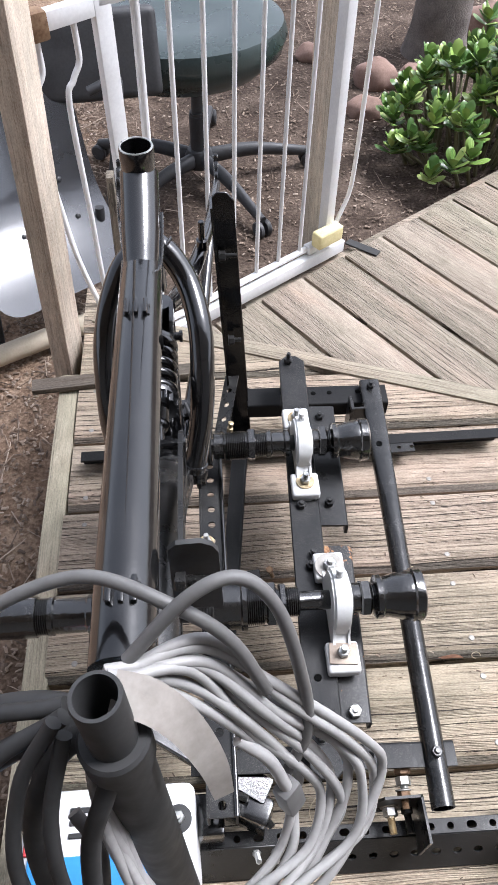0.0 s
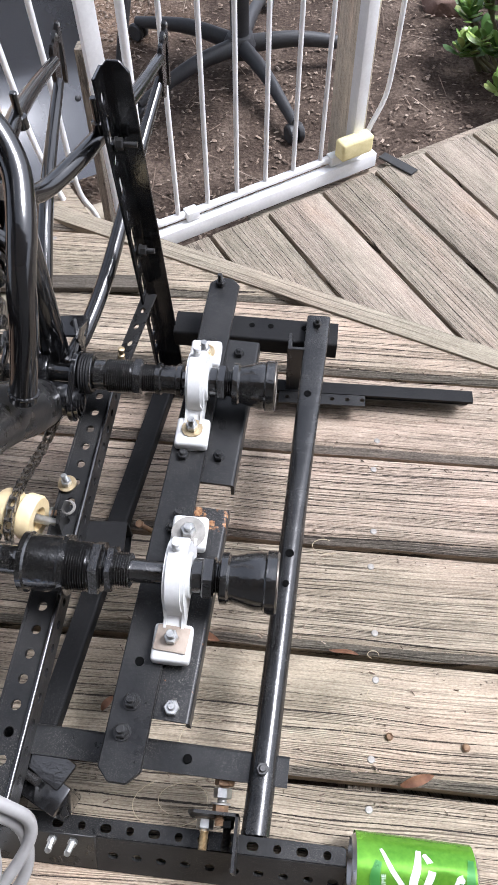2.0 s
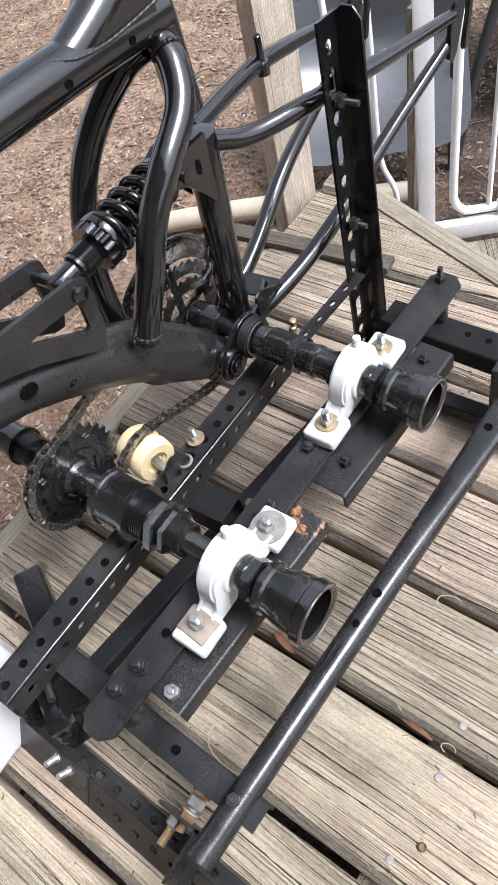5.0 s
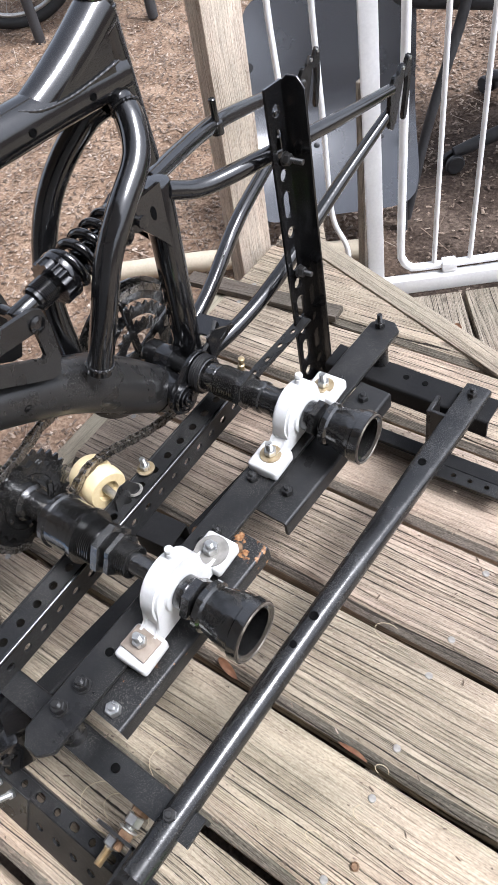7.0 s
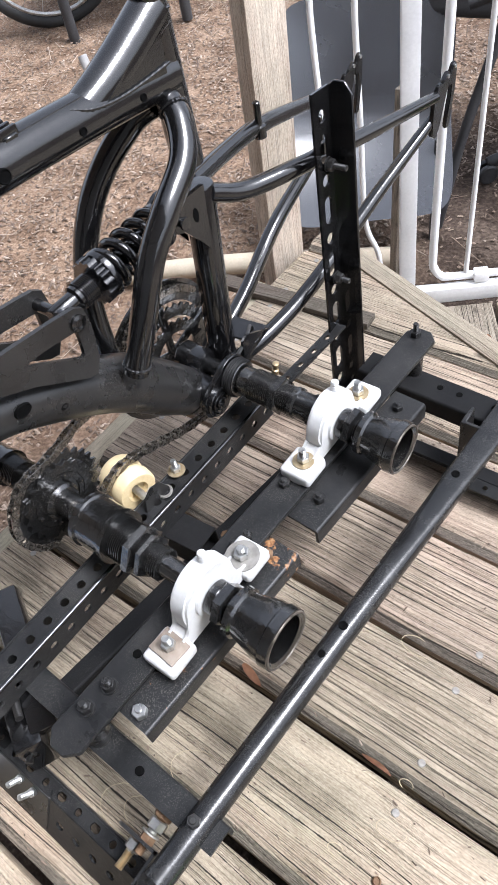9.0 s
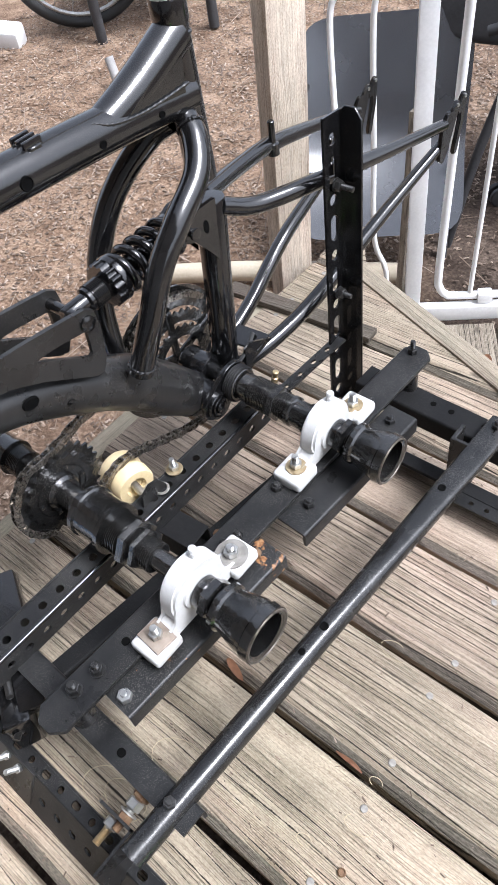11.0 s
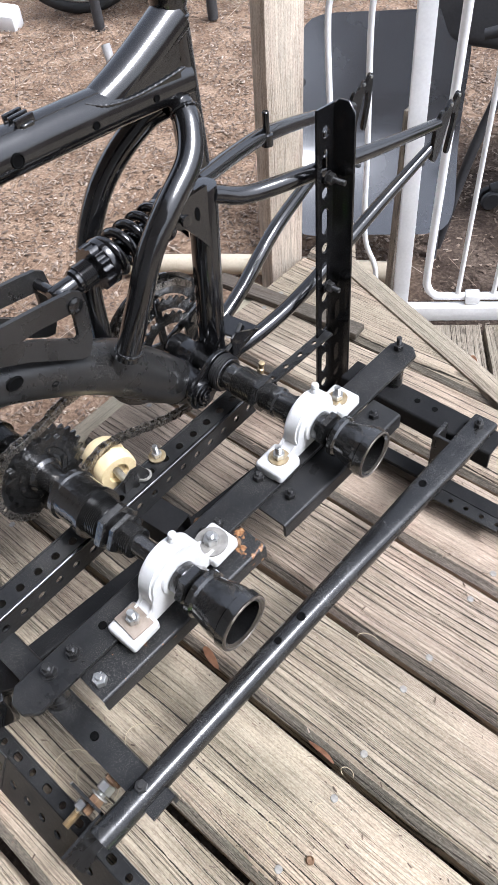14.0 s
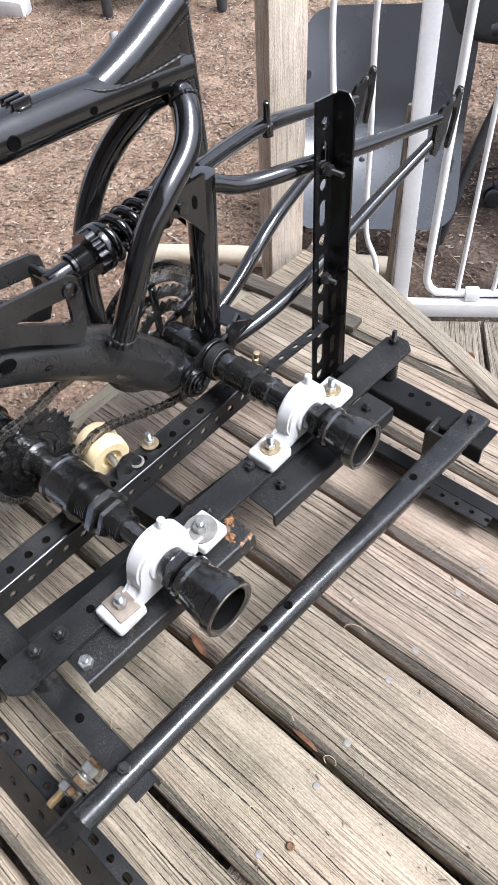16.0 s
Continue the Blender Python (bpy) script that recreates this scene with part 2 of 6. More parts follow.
M_DULL = mottled("dull_galvanised_steel", (0.2, 0.19, 0.17), (0.38, 0.36, 0.33), 70, (0.45, 0.7), 0.6, 0.3, 0.0006)
M_DULLRUST = mottled("brown_stained_steel", (0.24, 0.19, 0.15), (0.4, 0.34, 0.28), 60, (0.45, 0.7), 0.5, 0.3, 0.0006)
M_CHAIRBASE = mottled("dusty_black_plastic", (0.02, 0.02, 0.022), (0.05, 0.05, 0.052), 14, (0.45, 0.7), 0.0, 0.15, 0.0008)
M_DIRT, _n, _l, _b = material("bare_dirt", rough=0.95, spec=0.1)
_big, _mid, _fine = noise_tex(_n, _l, 0.9, 3), noise_tex(_n, _l, 9, 5), noise_tex(_n, _l, 110, 4)
# soil goes from pale to dark towards +x, broken up by broad noise
_tc = _n.new("ShaderNodeTexCoord")
_sep = _n.new("ShaderNodeSeparateXYZ")
_l.new(_tc.outputs["Object"], _sep.inputs[0])
_soil_x = _n.new("ShaderNodeMath")
_soil_x.operation = "MULTIPLY_ADD"
_l.new(_big.outputs[0], _soil_x.inputs[0])
_soil_x.inputs[1].default_value = 1.6
_l.new(_sep.outputs[0], _soil_x.inputs[2])
_dr = ramp(_n, [(0.0, (0, 0, 0)), (0.55, (1, 1, 1))])
_l.new(_soil_x.outputs[0], _dr.inputs[0])
_sum = _n.new("ShaderNodeMath")
_sum.operation = "ADD"
_l.new(_mid.outputs[0], _sum.inputs[0])
_l.new(_fine.outputs[0], _sum.inputs[1])
_soil_pale = ramp(_n, [(0.36, (0.095, 0.06, 0.04)), (0.5, (0.21, 0.142, 0.097)), (0.64, (0.36, 0.262, 0.188))])
_soil_dark = ramp(_n, [(0.36, (0.035, 0.025, 0.019)), (0.5, (0.075, 0.055, 0.043)), (0.64, (0.15, 0.115, 0.09))])
_half = _n.new("ShaderNodeMath")
_half.operation = "MULTIPLY"
_half.inputs[1].default_value = 0.5
_l.new(_sum.outputs[0], _half.inputs[0])
for _r in (_soil_pale, _soil_dark):
    _l.new(_half.outputs[0], _r.inputs[0])
_mx = _n.new("ShaderNodeMix")
_mx.data_type = "RGBA"
_l.new(_dr.outputs[0], _mx.inputs["Factor"])
_l.new(_soil_pale.outputs[0], _mx.inputs["A"])
_l.new(_soil_dark.outputs[0], _mx.inputs["B"])
_l.new(_mx.outputs["Result"], _b.inputs["Base Color"])
add_bump(_n, _l, _b, _half.outputs[0], 1.0, 0.014)
M_STONE = mottled("reddish_stone", (0.14, 0.08, 0.06), (0.3, 0.2, 0.16), 15, (0.8, 0.95), 0.0, 0.6, 0.004)
M_BARK = mottled("grey_bark", (0.06, 0.05, 0.042), (0.2, 0.17, 0.15), 16, (0.85, 1.0), 0.0, 1.0, 0.012)
M_PIPE = mottled("tan_plastic_pipe", (0.4, 0.34, 0.25), (0.55, 0.48, 0.37), 20, (0.5, 0.7), 0.0, 0.1, 0.0006)

for _m, _w, _rgh in ((M_BLACK, 0.6, 0.05), (M_IRON, 0.8, 0.07), (M_CHAIR, 1.0, 0.12)):
    _p = _m.node_tree.nodes["Principled BSDF"]
    _p.inputs["Coat Weight"].default_value, _p.inputs["Coat Roughness"].default_value = _w, _rgh
    if _p.inputs["Normal"].links:
        _m.node_tree.links.new(_p.inputs["Normal"].links[0].from_socket, _p.inputs["Coat Normal"])

# ---------------------------------------------------------------- building helpers

def chipped(name, y0, y1):
    """Black plate paint that has rusted through in patches towards one end."""
    m = M_PLATE.copy()
    m.name = name
    n, l = m.node_tree.nodes, m.node_tree.links
    b = [q for q in n if q.type == "BSDF_PRINCIPLED"][0]
    old = b.inputs["Base Color"].links[0].from_socket
    tc, sep = n.new("ShaderNodeTexCoord"), n.new("ShaderNodeSeparateXYZ")
    l.new(tc.outputs["Object"], sep.inputs[0])
    near = n.new("ShaderNodeMapRange")
    near.inputs[1].default_value, near.inputs[2].default_value = y0, y1
    l.new(sep.outputs[1], near.inputs[0])
    tx = noise_tex(n, l, 75, 4)
    mul = n.new("ShaderNodeMath")
    mul.operation = "MULTIPLY_ADD"
    l.new(near.outputs[0], mul.inputs[0])
    mul.inputs[1].default_value = 0.075
    l.new(tx.outputs[0], mul.inputs[2])
    r = ramp(n, [(0.66, (0, 0, 0)), (0.7, (1, 1, 1))])
    l.new(mul.outputs[0], r.inputs[0])
    t2 = noise_tex(n, l, 160, 3)
    rust = ramp(n, [(0.35, (0.06, 0.03, 0.016)), (0.5, (0.2, 0.09, 0.035)), (0.66, (0.34, 0.2, 0.1))])
    l.new(t2.outputs[0], rust.inputs[0])
    mx = n.new("ShaderNodeMix")
    mx.data_type = "RGBA"
    l.new(r.outputs[0], mx.inputs["Factor"])
    l.new(old, mx.inputs["A"])
    l.new(rust.outputs[0], mx.inputs["B"])
    l.new(mx.outputs["Result"], b.inputs["Base Color"])
    return m


M_CHIPPED = chipped("chipped_rusting_plate_paint", 0.555, 0.6)



def link(name, bm, mat, smooth=True):
    me = bpy.data.meshes.new(name)
    bmesh.ops.recalc_face_normals(bm, faces=bm.faces[:])
    bm.to_mesh(me)
    bm.free()
    if smooth:
        me.set_sharp_from_angle(angle=radians(38))
    me.materials.append(mat)
    return new(name, me)


def thing(name, at, label, category, group="", kind=""):
    e = new(name)
    e.empty_display_size = 0.05
    e.location = at
    return tagged(e, label, category, group, kind)


def part(name, bm, mat, parent, label="", smooth=True):
    """One mesh under a thing or a part; its vertices are given in world places."""
    ob = link(name, bm, mat, smooth)
    ob.parent = parent
    top = parent
    while top.parent:
        top = top.parent
    ob.matrix_parent_inverse = Matrix.Translation(-Vector(top.location)) if parent is top and top.type == "EMPTY" else Matrix.Identity(4)
    return tagged(ob, label)


def solo(name, bm, mat, label, category, group="", kind="", smooth=True):
    return tagged(link(name, bm, mat, smooth), label, category, group, kind)


def frame_of(a, b, up=(0, 0, 1)):
    """A pose at a whose z runs to b."""
    z = (Vector(b) - Vector(a)).normalized()
    up = Vector(up)
    if abs(z.dot(up)) > 0.98:
        up = Vector((0, 1, 0))
    x = up.cross(z).normalized()
    y = z.cross(x)
    m = Matrix((x, y, z)).transposed().to_4x4()
    m.translation = a
    return m


def lathe(bm, profile, m, seg=24, wobble=0.0):
    """Rings of (radius, height) round the pose's z axis."""
    rings = []
    for r, h in profile:
        ring = []
        for k in range(seg):
            a = 2 * math.pi * k / seg
            ring.append(bm.verts.new(m @ Vector((r * math.cos(a), r * math.sin(a), h))))
        rings.append(ring)
    for p, q in zip(rings, rings[1:]):
        for k in range(seg):
            bm.faces.new((p[k], p[(k + 1) % seg], q[(k + 1) % seg], q[k]))
    for ring in (rings[0], rings[-1]):
        bm.faces.new(ring)
    return bm


def smooth_path(pts, n=6):
    """A rounded line through the given places (Catmull-Rom)."""
    p = [Vector(q) for q in pts]
    p = [2 * p[0] - p[1]] + p + [2 * p[-1] - p[-2]]
    out = []
    for i in range(1, len(p) - 2):
        for k in range(n):
            t = k / n
            a, b, c, d = p[i - 1:i + 3]
            out.append(0.5 * (2 * b + (c - a) * t + (2 * a - 5 * b + 4 * c - d) * t * t + (3 * b - a - 3 * c + d) * t ** 3))
    out.append(p[-2])
    return out


def sweep(bm, pts, radius, seg=14, flat=1.0, caps=True, closed=False):
    """A tube along a line; radius may be a list, flat squeezes it across."""
    pts = [Vector(q) for q in pts]
    n = len(pts)
    rad = radius if isinstance(radius, (list, tuple)) else [radius] * n
    if len(rad) != n:
        rad = [rad[min(int(i * (len(rad) - 1) / (n - 1)), len(rad) - 2)] * (1 - (i * (len(rad) - 1) / (n - 1)) % 1 if i < n - 1 else 0)
               + rad[min(int(i * (len(rad) - 1) / (n - 1)) + 1, len(rad) - 1)] * ((i * (len(rad) - 1) / (n - 1)) % 1 if i < n - 1 else 1) for i in range(n)]
    rings, x = [], None
    for i, p in enumerate(pts):
        if closed:
            d = (pts[(i + 1) % n] - pts[i - 1]).normalized()
        else:
            d = (pts[min(i + 1, n - 1)] - pts[max(i - 1, 0)]).normalized()
        if x is None:
            x = d.orthogonal() if abs(d.z) > 0.9 else Vector((0, 0, 1)).cross(d)
        x = (x - d * x.dot(d)).normalized()
        y = d.cross(x)
        rings.append([bm.verts.new(p + rad[i] * (x * math.cos(a) * flat + y * math.sin(a))) for a in (2 * math.pi * k / seg for k in range(seg))])
    pairs = list(zip(rings, rings[1:])) + ([(rings[-1], rings[0])] if closed else [])
    for p, q in pairs:
        for k in range(seg):
            bm.faces.new((p[k], p[(k + 1) % seg], q[(k + 1) % seg], q[k]))
    if caps and not closed:
        bm.faces.new(rings[0])
        bm.faces.new(rings[-1])
    return bm


def block(bm, m, size, bevel=0.0, seg=2):
    """A bevelled box centred on the pose."""
    g = bmesh.ops.create_cube(bm, size=1.0, matrix=m @ Matrix.Diagonal((*size, 1)))
    if bevel:
        es = list({e for v in g["verts"] for e in v.link_edges})
        bmesh.ops.bevel(bm, geom=es, offset=bevel, segments=seg, affect="EDGES", profile=0.6)
    return bm


def outline(bm, pts, m, thick):
    """A flat shape given by its outline in the pose's xy plane, thick along z."""
    lo = [bm.verts.new(m @ Vector((x, y, 0))) for x, y in pts]
    hi = [bm.verts.new(m @ Vector((x, y, thick))) for x, y in pts]
    bm.faces.new(lo[::-1])
    bm.faces.new(hi)
    for k in range(len(pts)):
        j = (k + 1) % len(pts)
        bm.faces.new((lo[k], lo[j], hi[j], hi[k]))
    return bm


def holed_strip(bm, m, length, width, thick, holes, seg=12):
    """A flat strip along the pose's x with real holes: (place, radius, half length of slot)."""
    holes = sorted(holes)
    cuts = [0.0]
    for (a, ra, sa), (b, rb, sb) in zip(holes, holes[1:]):
        cuts.append((a + sa + ra + b - sb - rb) / 2)
    cuts.append(length)
    for (c, r, s), x0, x1 in zip(holes, cuts, cuts[1:]):
        ring, rect = [], []
        for k in range(seg):
            a = 2 * math.pi * (k + 0.5) / seg
            ca, sa = math.cos(a), math.sin(a)
            ring.append((c + r * ca + (s if ca > 0 else -s), r * sa))
            # the same angle thrown onto the cell's border
            hx = (x1 - c) if ca > 0 else (c - x0)
            k2 = min(hx / max(abs(ca), 1e-6), (width / 2) / max(abs(sa), 1e-6))
            rect.append((c + k2 * ca, k2 * sa))
        lay = []
        for z in (0.0, thick):
            lay.append(([bm.verts.new(m @ Vector((x, y, z))) for x, y in ring], [bm.verts.new(m @ Vector((x, y, z))) for x, y in rect],
                        [bm.verts.new(m @ Vector((x, y, z))) for x, y in ((x1, width / 2), (x0, width / 2), (x0, -width / 2), (x1, -width / 2))]))
        for inner, outer, cor in lay:
            for k in range(seg):
                j = (k + 1) % seg
                pa, pb = rect[k], rect[j]
                between = None
                for q, (x, y) in enumerate(((x1, width / 2), (x0, width / 2), (x0, -width / 2), (x1, -width / 2))):
                    on_a = abs(pa[0] - x) < 1e-7 or abs(pa[1] - y) < 1e-7
                    on_b = abs(pb[0] - x) < 1e-7 or abs(pb[1] - y) < 1e-7
                    same = abs(pa[0] - pb[0]) < 1e-7 or abs(pa[1] - pb[1]) < 1e-7
                    if on_a and on_b and not same:
                        between = cor[q]
                if between:
                    bm.faces.new((inner[k], outer[k], between, outer[j], inner[j]))
                else:
                    bm.faces.new((inner[k], outer[k], outer[j], inner[j]))
        (i0, o0, c0), (i1, o1, c1) = lay
        for k in range(seg):
            j = (k + 1) % seg
            bm.faces.new((i0[k], i0[j], i1[j], i1[k]))
        for a, b in ((0, 1), (1, 2), (2, 3), (3, 0)):
            bm.faces.new((c0[a], c0[b], c1[b], c1[a]))
    return bm


def hexagon(bm, m, across, height, chamfer=0.1):
    r = across / math.sqrt(3)
    return lathe(bm, [(r * 0.9, 0), (r, height * chamfer), (r, height * (1 - chamfer)), (r * 0.88, height)], m, 6)


def spin(place, axis_to):
    return frame_of(Vector(place), Vector(place) + Vector(axis_to))


def bolt(parent, place, axis=(0, 0, 1), across=0.011, stud=0.01, washer=0.009, mats=(M_ZINC, M_BRASS), shank=0.0035, name="bolt"):
    """A nut on a washer with the threaded end standing out of it."""
    m = spin(place, axis)
    bm = bmesh.new()
    if washer:
        lathe(bm, [(washer, 0), (washer, 0.0016), (across * 0.45, 0.0016)], m, 18)
    w = part("washer" if washer else name, bm, mats[1], parent) if washer else None
    if not washer:
        bm.free()
    bm = bmesh.new()
    h = across * 0.62
    base = m @ Matrix.Translation((0, 0, 0.0016 if washer else 0))
    hexagon(bm, base, across, h)
    if stud:
        prof = [(shank, h * 0.9)]
        z = h
        while z < h + stud:
            prof += [(shank, z), (shank * 0.86, z + 0.0005)]
            z += 0.0011
        prof.append((shank * 0.8, h + stud))
        lathe(bm, prof, base, 12)
    return part(name, bm, mats[0], parent)


# ---------------------------------------------------------------- ground and decks
GROUND = -0.33
bm = bmesh.new()
ys = [-40, -10, -3] + [-1 + 0.12 * k for k in range(60)] + [7, 9, 14, 30, 120]
xs = [-120, -30, -12, -8] + [-5 + 0.14 * k for k in range(64)] + [5, 9, 30, 120]
grid = [[bm.verts.new((x, y, GROUND + (0.025 * noise.noise((x * 1.3, y * 1.3, 0)) + 0.012 * noise.noise((x * 5, y * 5, 3)) if abs(x) < 8 and abs(y) < 9 else 0))) for x in xs] for y in ys]
for r0, r1 in zip(grid, grid[1:]):
    for k in range(len(xs) - 1):
        bm.faces.new((r0[k], r0[k + 1], r1[k + 1], r1[k]))
solo("ground", bm, M_DIRT, "bare brown dirt with wood chips and dry needles", "ground", kind="structure")

DECK_L, PITCH, GAP0 = -0.306, 0.145, 0.66
# the back edge of the raised deck runs slantwise
EDGE_A, EDGE_B = Vector((-0.24, 1.262)), Vector((0.52, 0.986))
EDGE_D = (EDGE_B - EDGE_A).normalized()


def edge_x(y):
    return EDGE_A.x + (y - EDGE_A.y) / EDGE_D.y * EDGE_D.x


deck = thing("deck", (0.3, 0.4, 0), "raised porch deck of weathered grey-brown boards with dark gaps", "deck", kind="structure")
rng = random.Random(4)
planks = []
for k in range(-5, 9):
    y1 = GAP0 + 0.145 * (k) + 0.0
    y0, y1 = y1 + 0.0048, y1 + PITCH - 0.005
    ref = 1.9
    bm = bmesh.new()
    xl = DECK_L + rng.uniform(-0.004, 0.004)
    xr0, xr1 = min(ref, edge_x(y0)), min(ref, edge_x(y1))
    if xr1 < xl + 0.02:
        xr1 = xl + 0.02
    if xr0 < xl + 0.05:
        continue
    n = 40
    mid = (y0 + y1) / 2
    w = y1 - y0
    prof = [(0, -0.036), (0, -0.010), (0.003, -0.0068), (0.010, -0.0042), (0.0145, 0.0), (w / 2, 0.0005), (w - 0.004, 0), (w - 0.0012, -0.0014), (w, -0.004), (w, -0.036)]
    rings = []
    for i in range(n + 1):
        s = i / n
        ring = []
        for a, z in prof:
            xx = xl + (xr0 + (xr1 - xr0) * a / w - xl) * s
            wob = 0.0026 * noise.noise((xx * 7, k * 3.1, a * 20)) if (a < 0.015 or a > w - 0.006) else 0
            ring.append(bm.verts.new((xx, y0 + a + wob, z + 0.0008 * noise.noise((xx * 4, y0 + a, 5.0)))))
        rings.append(ring)
    for p, q in zip(rings, rings[1:]):
        for j in range(len(prof)):
            jj = (j + 1) % len(prof)
            bm.faces.new((p[j], p[jj], q[jj], q[j]))
    bm.faces.new(rings[0])
    bm.faces.new(rings[-1])
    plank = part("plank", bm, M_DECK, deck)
    # second, darker wood for the faces along the plank's near edge
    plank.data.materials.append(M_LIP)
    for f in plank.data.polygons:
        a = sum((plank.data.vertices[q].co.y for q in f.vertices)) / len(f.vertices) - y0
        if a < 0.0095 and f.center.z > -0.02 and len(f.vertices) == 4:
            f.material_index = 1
    planks.append((plank, y0, y1, xl, min(xr0, xr1)))
# joists, fascia and the pale trim along the open side


def board(name, at, size, mat, parent, turn=(0, 0, 0), bevel=0.003):
    """A board built along its own x, then laid in place, so that the grain follows it."""
    ob = part(name, block(bmesh.new(), pose(0, 0, 0), size, bevel), mat, parent)
    ob.matrix_basis = pose(*at, *turn)
    return ob


board("side_fascia", (DECK_L - 0.018, 0.40, -0.055), (1.45, 0.036, 0.1), M_STRIP, deck, (0, 0, 90))
for x in (-0.15, 0.3, 0.75, 1.2):
    board("joist", (x, 0.25, -0.105), (1.5, 0.04, 0.13), M_LOWER, deck, (0, 0, 90))
nail_mesh = None
for pl, y0, y1, xl, xr in planks:
    for x in (0.304, 0.90, 1.5, -0.27):
        for y in (y0 + 0.0225, y1 - 0.02):
            if x > xr - 0.03:
                continue
            if nail_mesh is None:
                nail = part("nail", lathe(bmesh.new(), [(0.0042, -0.004), (0.0044, 0.0004), (0.0036, 0.0011), (0.0, 0.0013)], pose(0, 0, 0), 12), M_DULL, deck)
                nail_mesh = nail.data
            else:
                nail = new("nail", nail_mesh)
                nail.parent, nail.matrix_parent_inverse = deck, Matrix.Translation(-Vector(deck.location))
            nail.matrix_basis = pose(x + rng.uniform(-0.004, 0.004), y + rng.uniform(-0.003, 0.003), 0.0)

# trim board along the slanting back edge
trim_m = Matrix((( EDGE_D.x, -EDGE_D.y, 0, 0), (EDGE_D.y, EDGE_D.x, 0, 0), (0, 0, 1, 0), (0, 0, 0, 1)))
c = (EDGE_A + EDGE_D * 1.0)
eang = math.degrees(math.atan2(EDGE_D.y, EDGE_D.x))
m = Matrix.Translation((c.x, c.y, 0.0)) @ trim_m
trim = solo("edge_trim", block(bmesh.new(), pose(0, 0, 0), (2.1, 0.036, 0.02), 0.003), M_STRIP, "pale bare wooden trim strip along the deck's back edge", "trim", kind="structure")
trim.matrix_basis = m @ Matrix.Translation((0, 0.004, -0.005))
riser = solo("step_riser", block(bmesh.new(), pose(0, 0, 0), (2.1, 0.03, 0.2), 0.002), M_LOWER, "grey wooden riser board below the deck's back edge", "riser", kind="structure")
riser.matrix_basis = m @ Matrix.Translation((0, -0.004, -0.125))

# lower deck with slanting boards
LOW = -0.24
bd = Vector((0.573, -0.82))
bn = Vector((0.82, 0.573))
lower = thing("lower_deck", (0.6, 1.5, LOW), "lower porch deck of grey weathered boards laid slantwise", "deck", kind="structure")
for k in range(-5, 9):
    c0 = 1.286 + 0.15 * k
    bm = bmesh.new()
    # the far ends meet the yard along one line
    far = Vector((0.335, 1.79))
    L = 1.5
    w = 0.145
    ends = []
    for a in (0.003, w):
        base = bn * (c0 + a)
        # along-board coordinate of the far edge line
        s_far = far.dot(bd) + 0.012
        ends.append((base + bd * s_far, base + bd * (s_far + L)))
    a0, a1 = ends
    ang = math.degrees(math.atan2(bd.y, bd.x))
    cx = (a0[0] + a0[1] + a1[0] + a1[1]) / 4
    me_m = pose(0, 0, 0)
    block(bm, me_m, (L, w - 0.004, 0.034), 0.004)
    ob = part("plank", bm, M_LOWER, lower)
    ob.matrix_parent_inverse = Matrix.Translation(-Vector(lower.location))
    ob.matrix_basis = pose(cx.x, cx.y, LOW - 0.017, 0, 0, ang)
bm = bmesh.new()
mid = far + bn * 0.45
block(bm, pose(mid.x, mid.y, LOW - 0.06, 0, 0, math.degrees(math.atan2(bn.y, bn.x))), (1.6, 0.036, 0.09), 0.003)
part("fascia", bm, M_LOWER, lower)

# ---------------------------------------------------------------- trike frame of bars and plates
V = Vector
trike = thing("trike_frame", (0.08, 0.62, 0.0), "home-built black-painted steel trike frame of flat bars and perforated angle", "frame")
ALONG = V((0.05, 0.9987, 0.0)).normalized()
YAW = math.degrees(math.atan2(ALONG.y, ALONG.x))


def bar_between(name, a, b, width, thick, mat=M_PLATE, clip=0.0, bevel=0.0012, parent=None, up=(0, 0, 1)):
    """A flat bar whose top middle line runs from a to b; clip cuts the corners of its ends."""
    a, b = V(a), V(b)
    x = (b - a).normalized()
    z = V(up)
    y = z.cross(x).normalized()
    z = x.cross(y)
    m = Matrix((x, y, z)).transposed().to_4x4()
    m.translation = a - z * thick
    L, h = (b - a).length, width / 2
    pts = [(0, -h + clip), (clip, -h), (L - clip, -h), (L, -h + clip), (L, h - clip), (L - clip, h), (clip, h), (0, h - clip)] if clip else [(0, -h), (L, -h), (L, h), (0, h)]
    bm = outline(bmesh.new(), pts, m, thick)
    bmesh.ops.bevel(bm, geom=bm.edges[:], offset=bevel, segments=1, affect="EDGES")
    return part(name, bm, mat, parent or trike), m


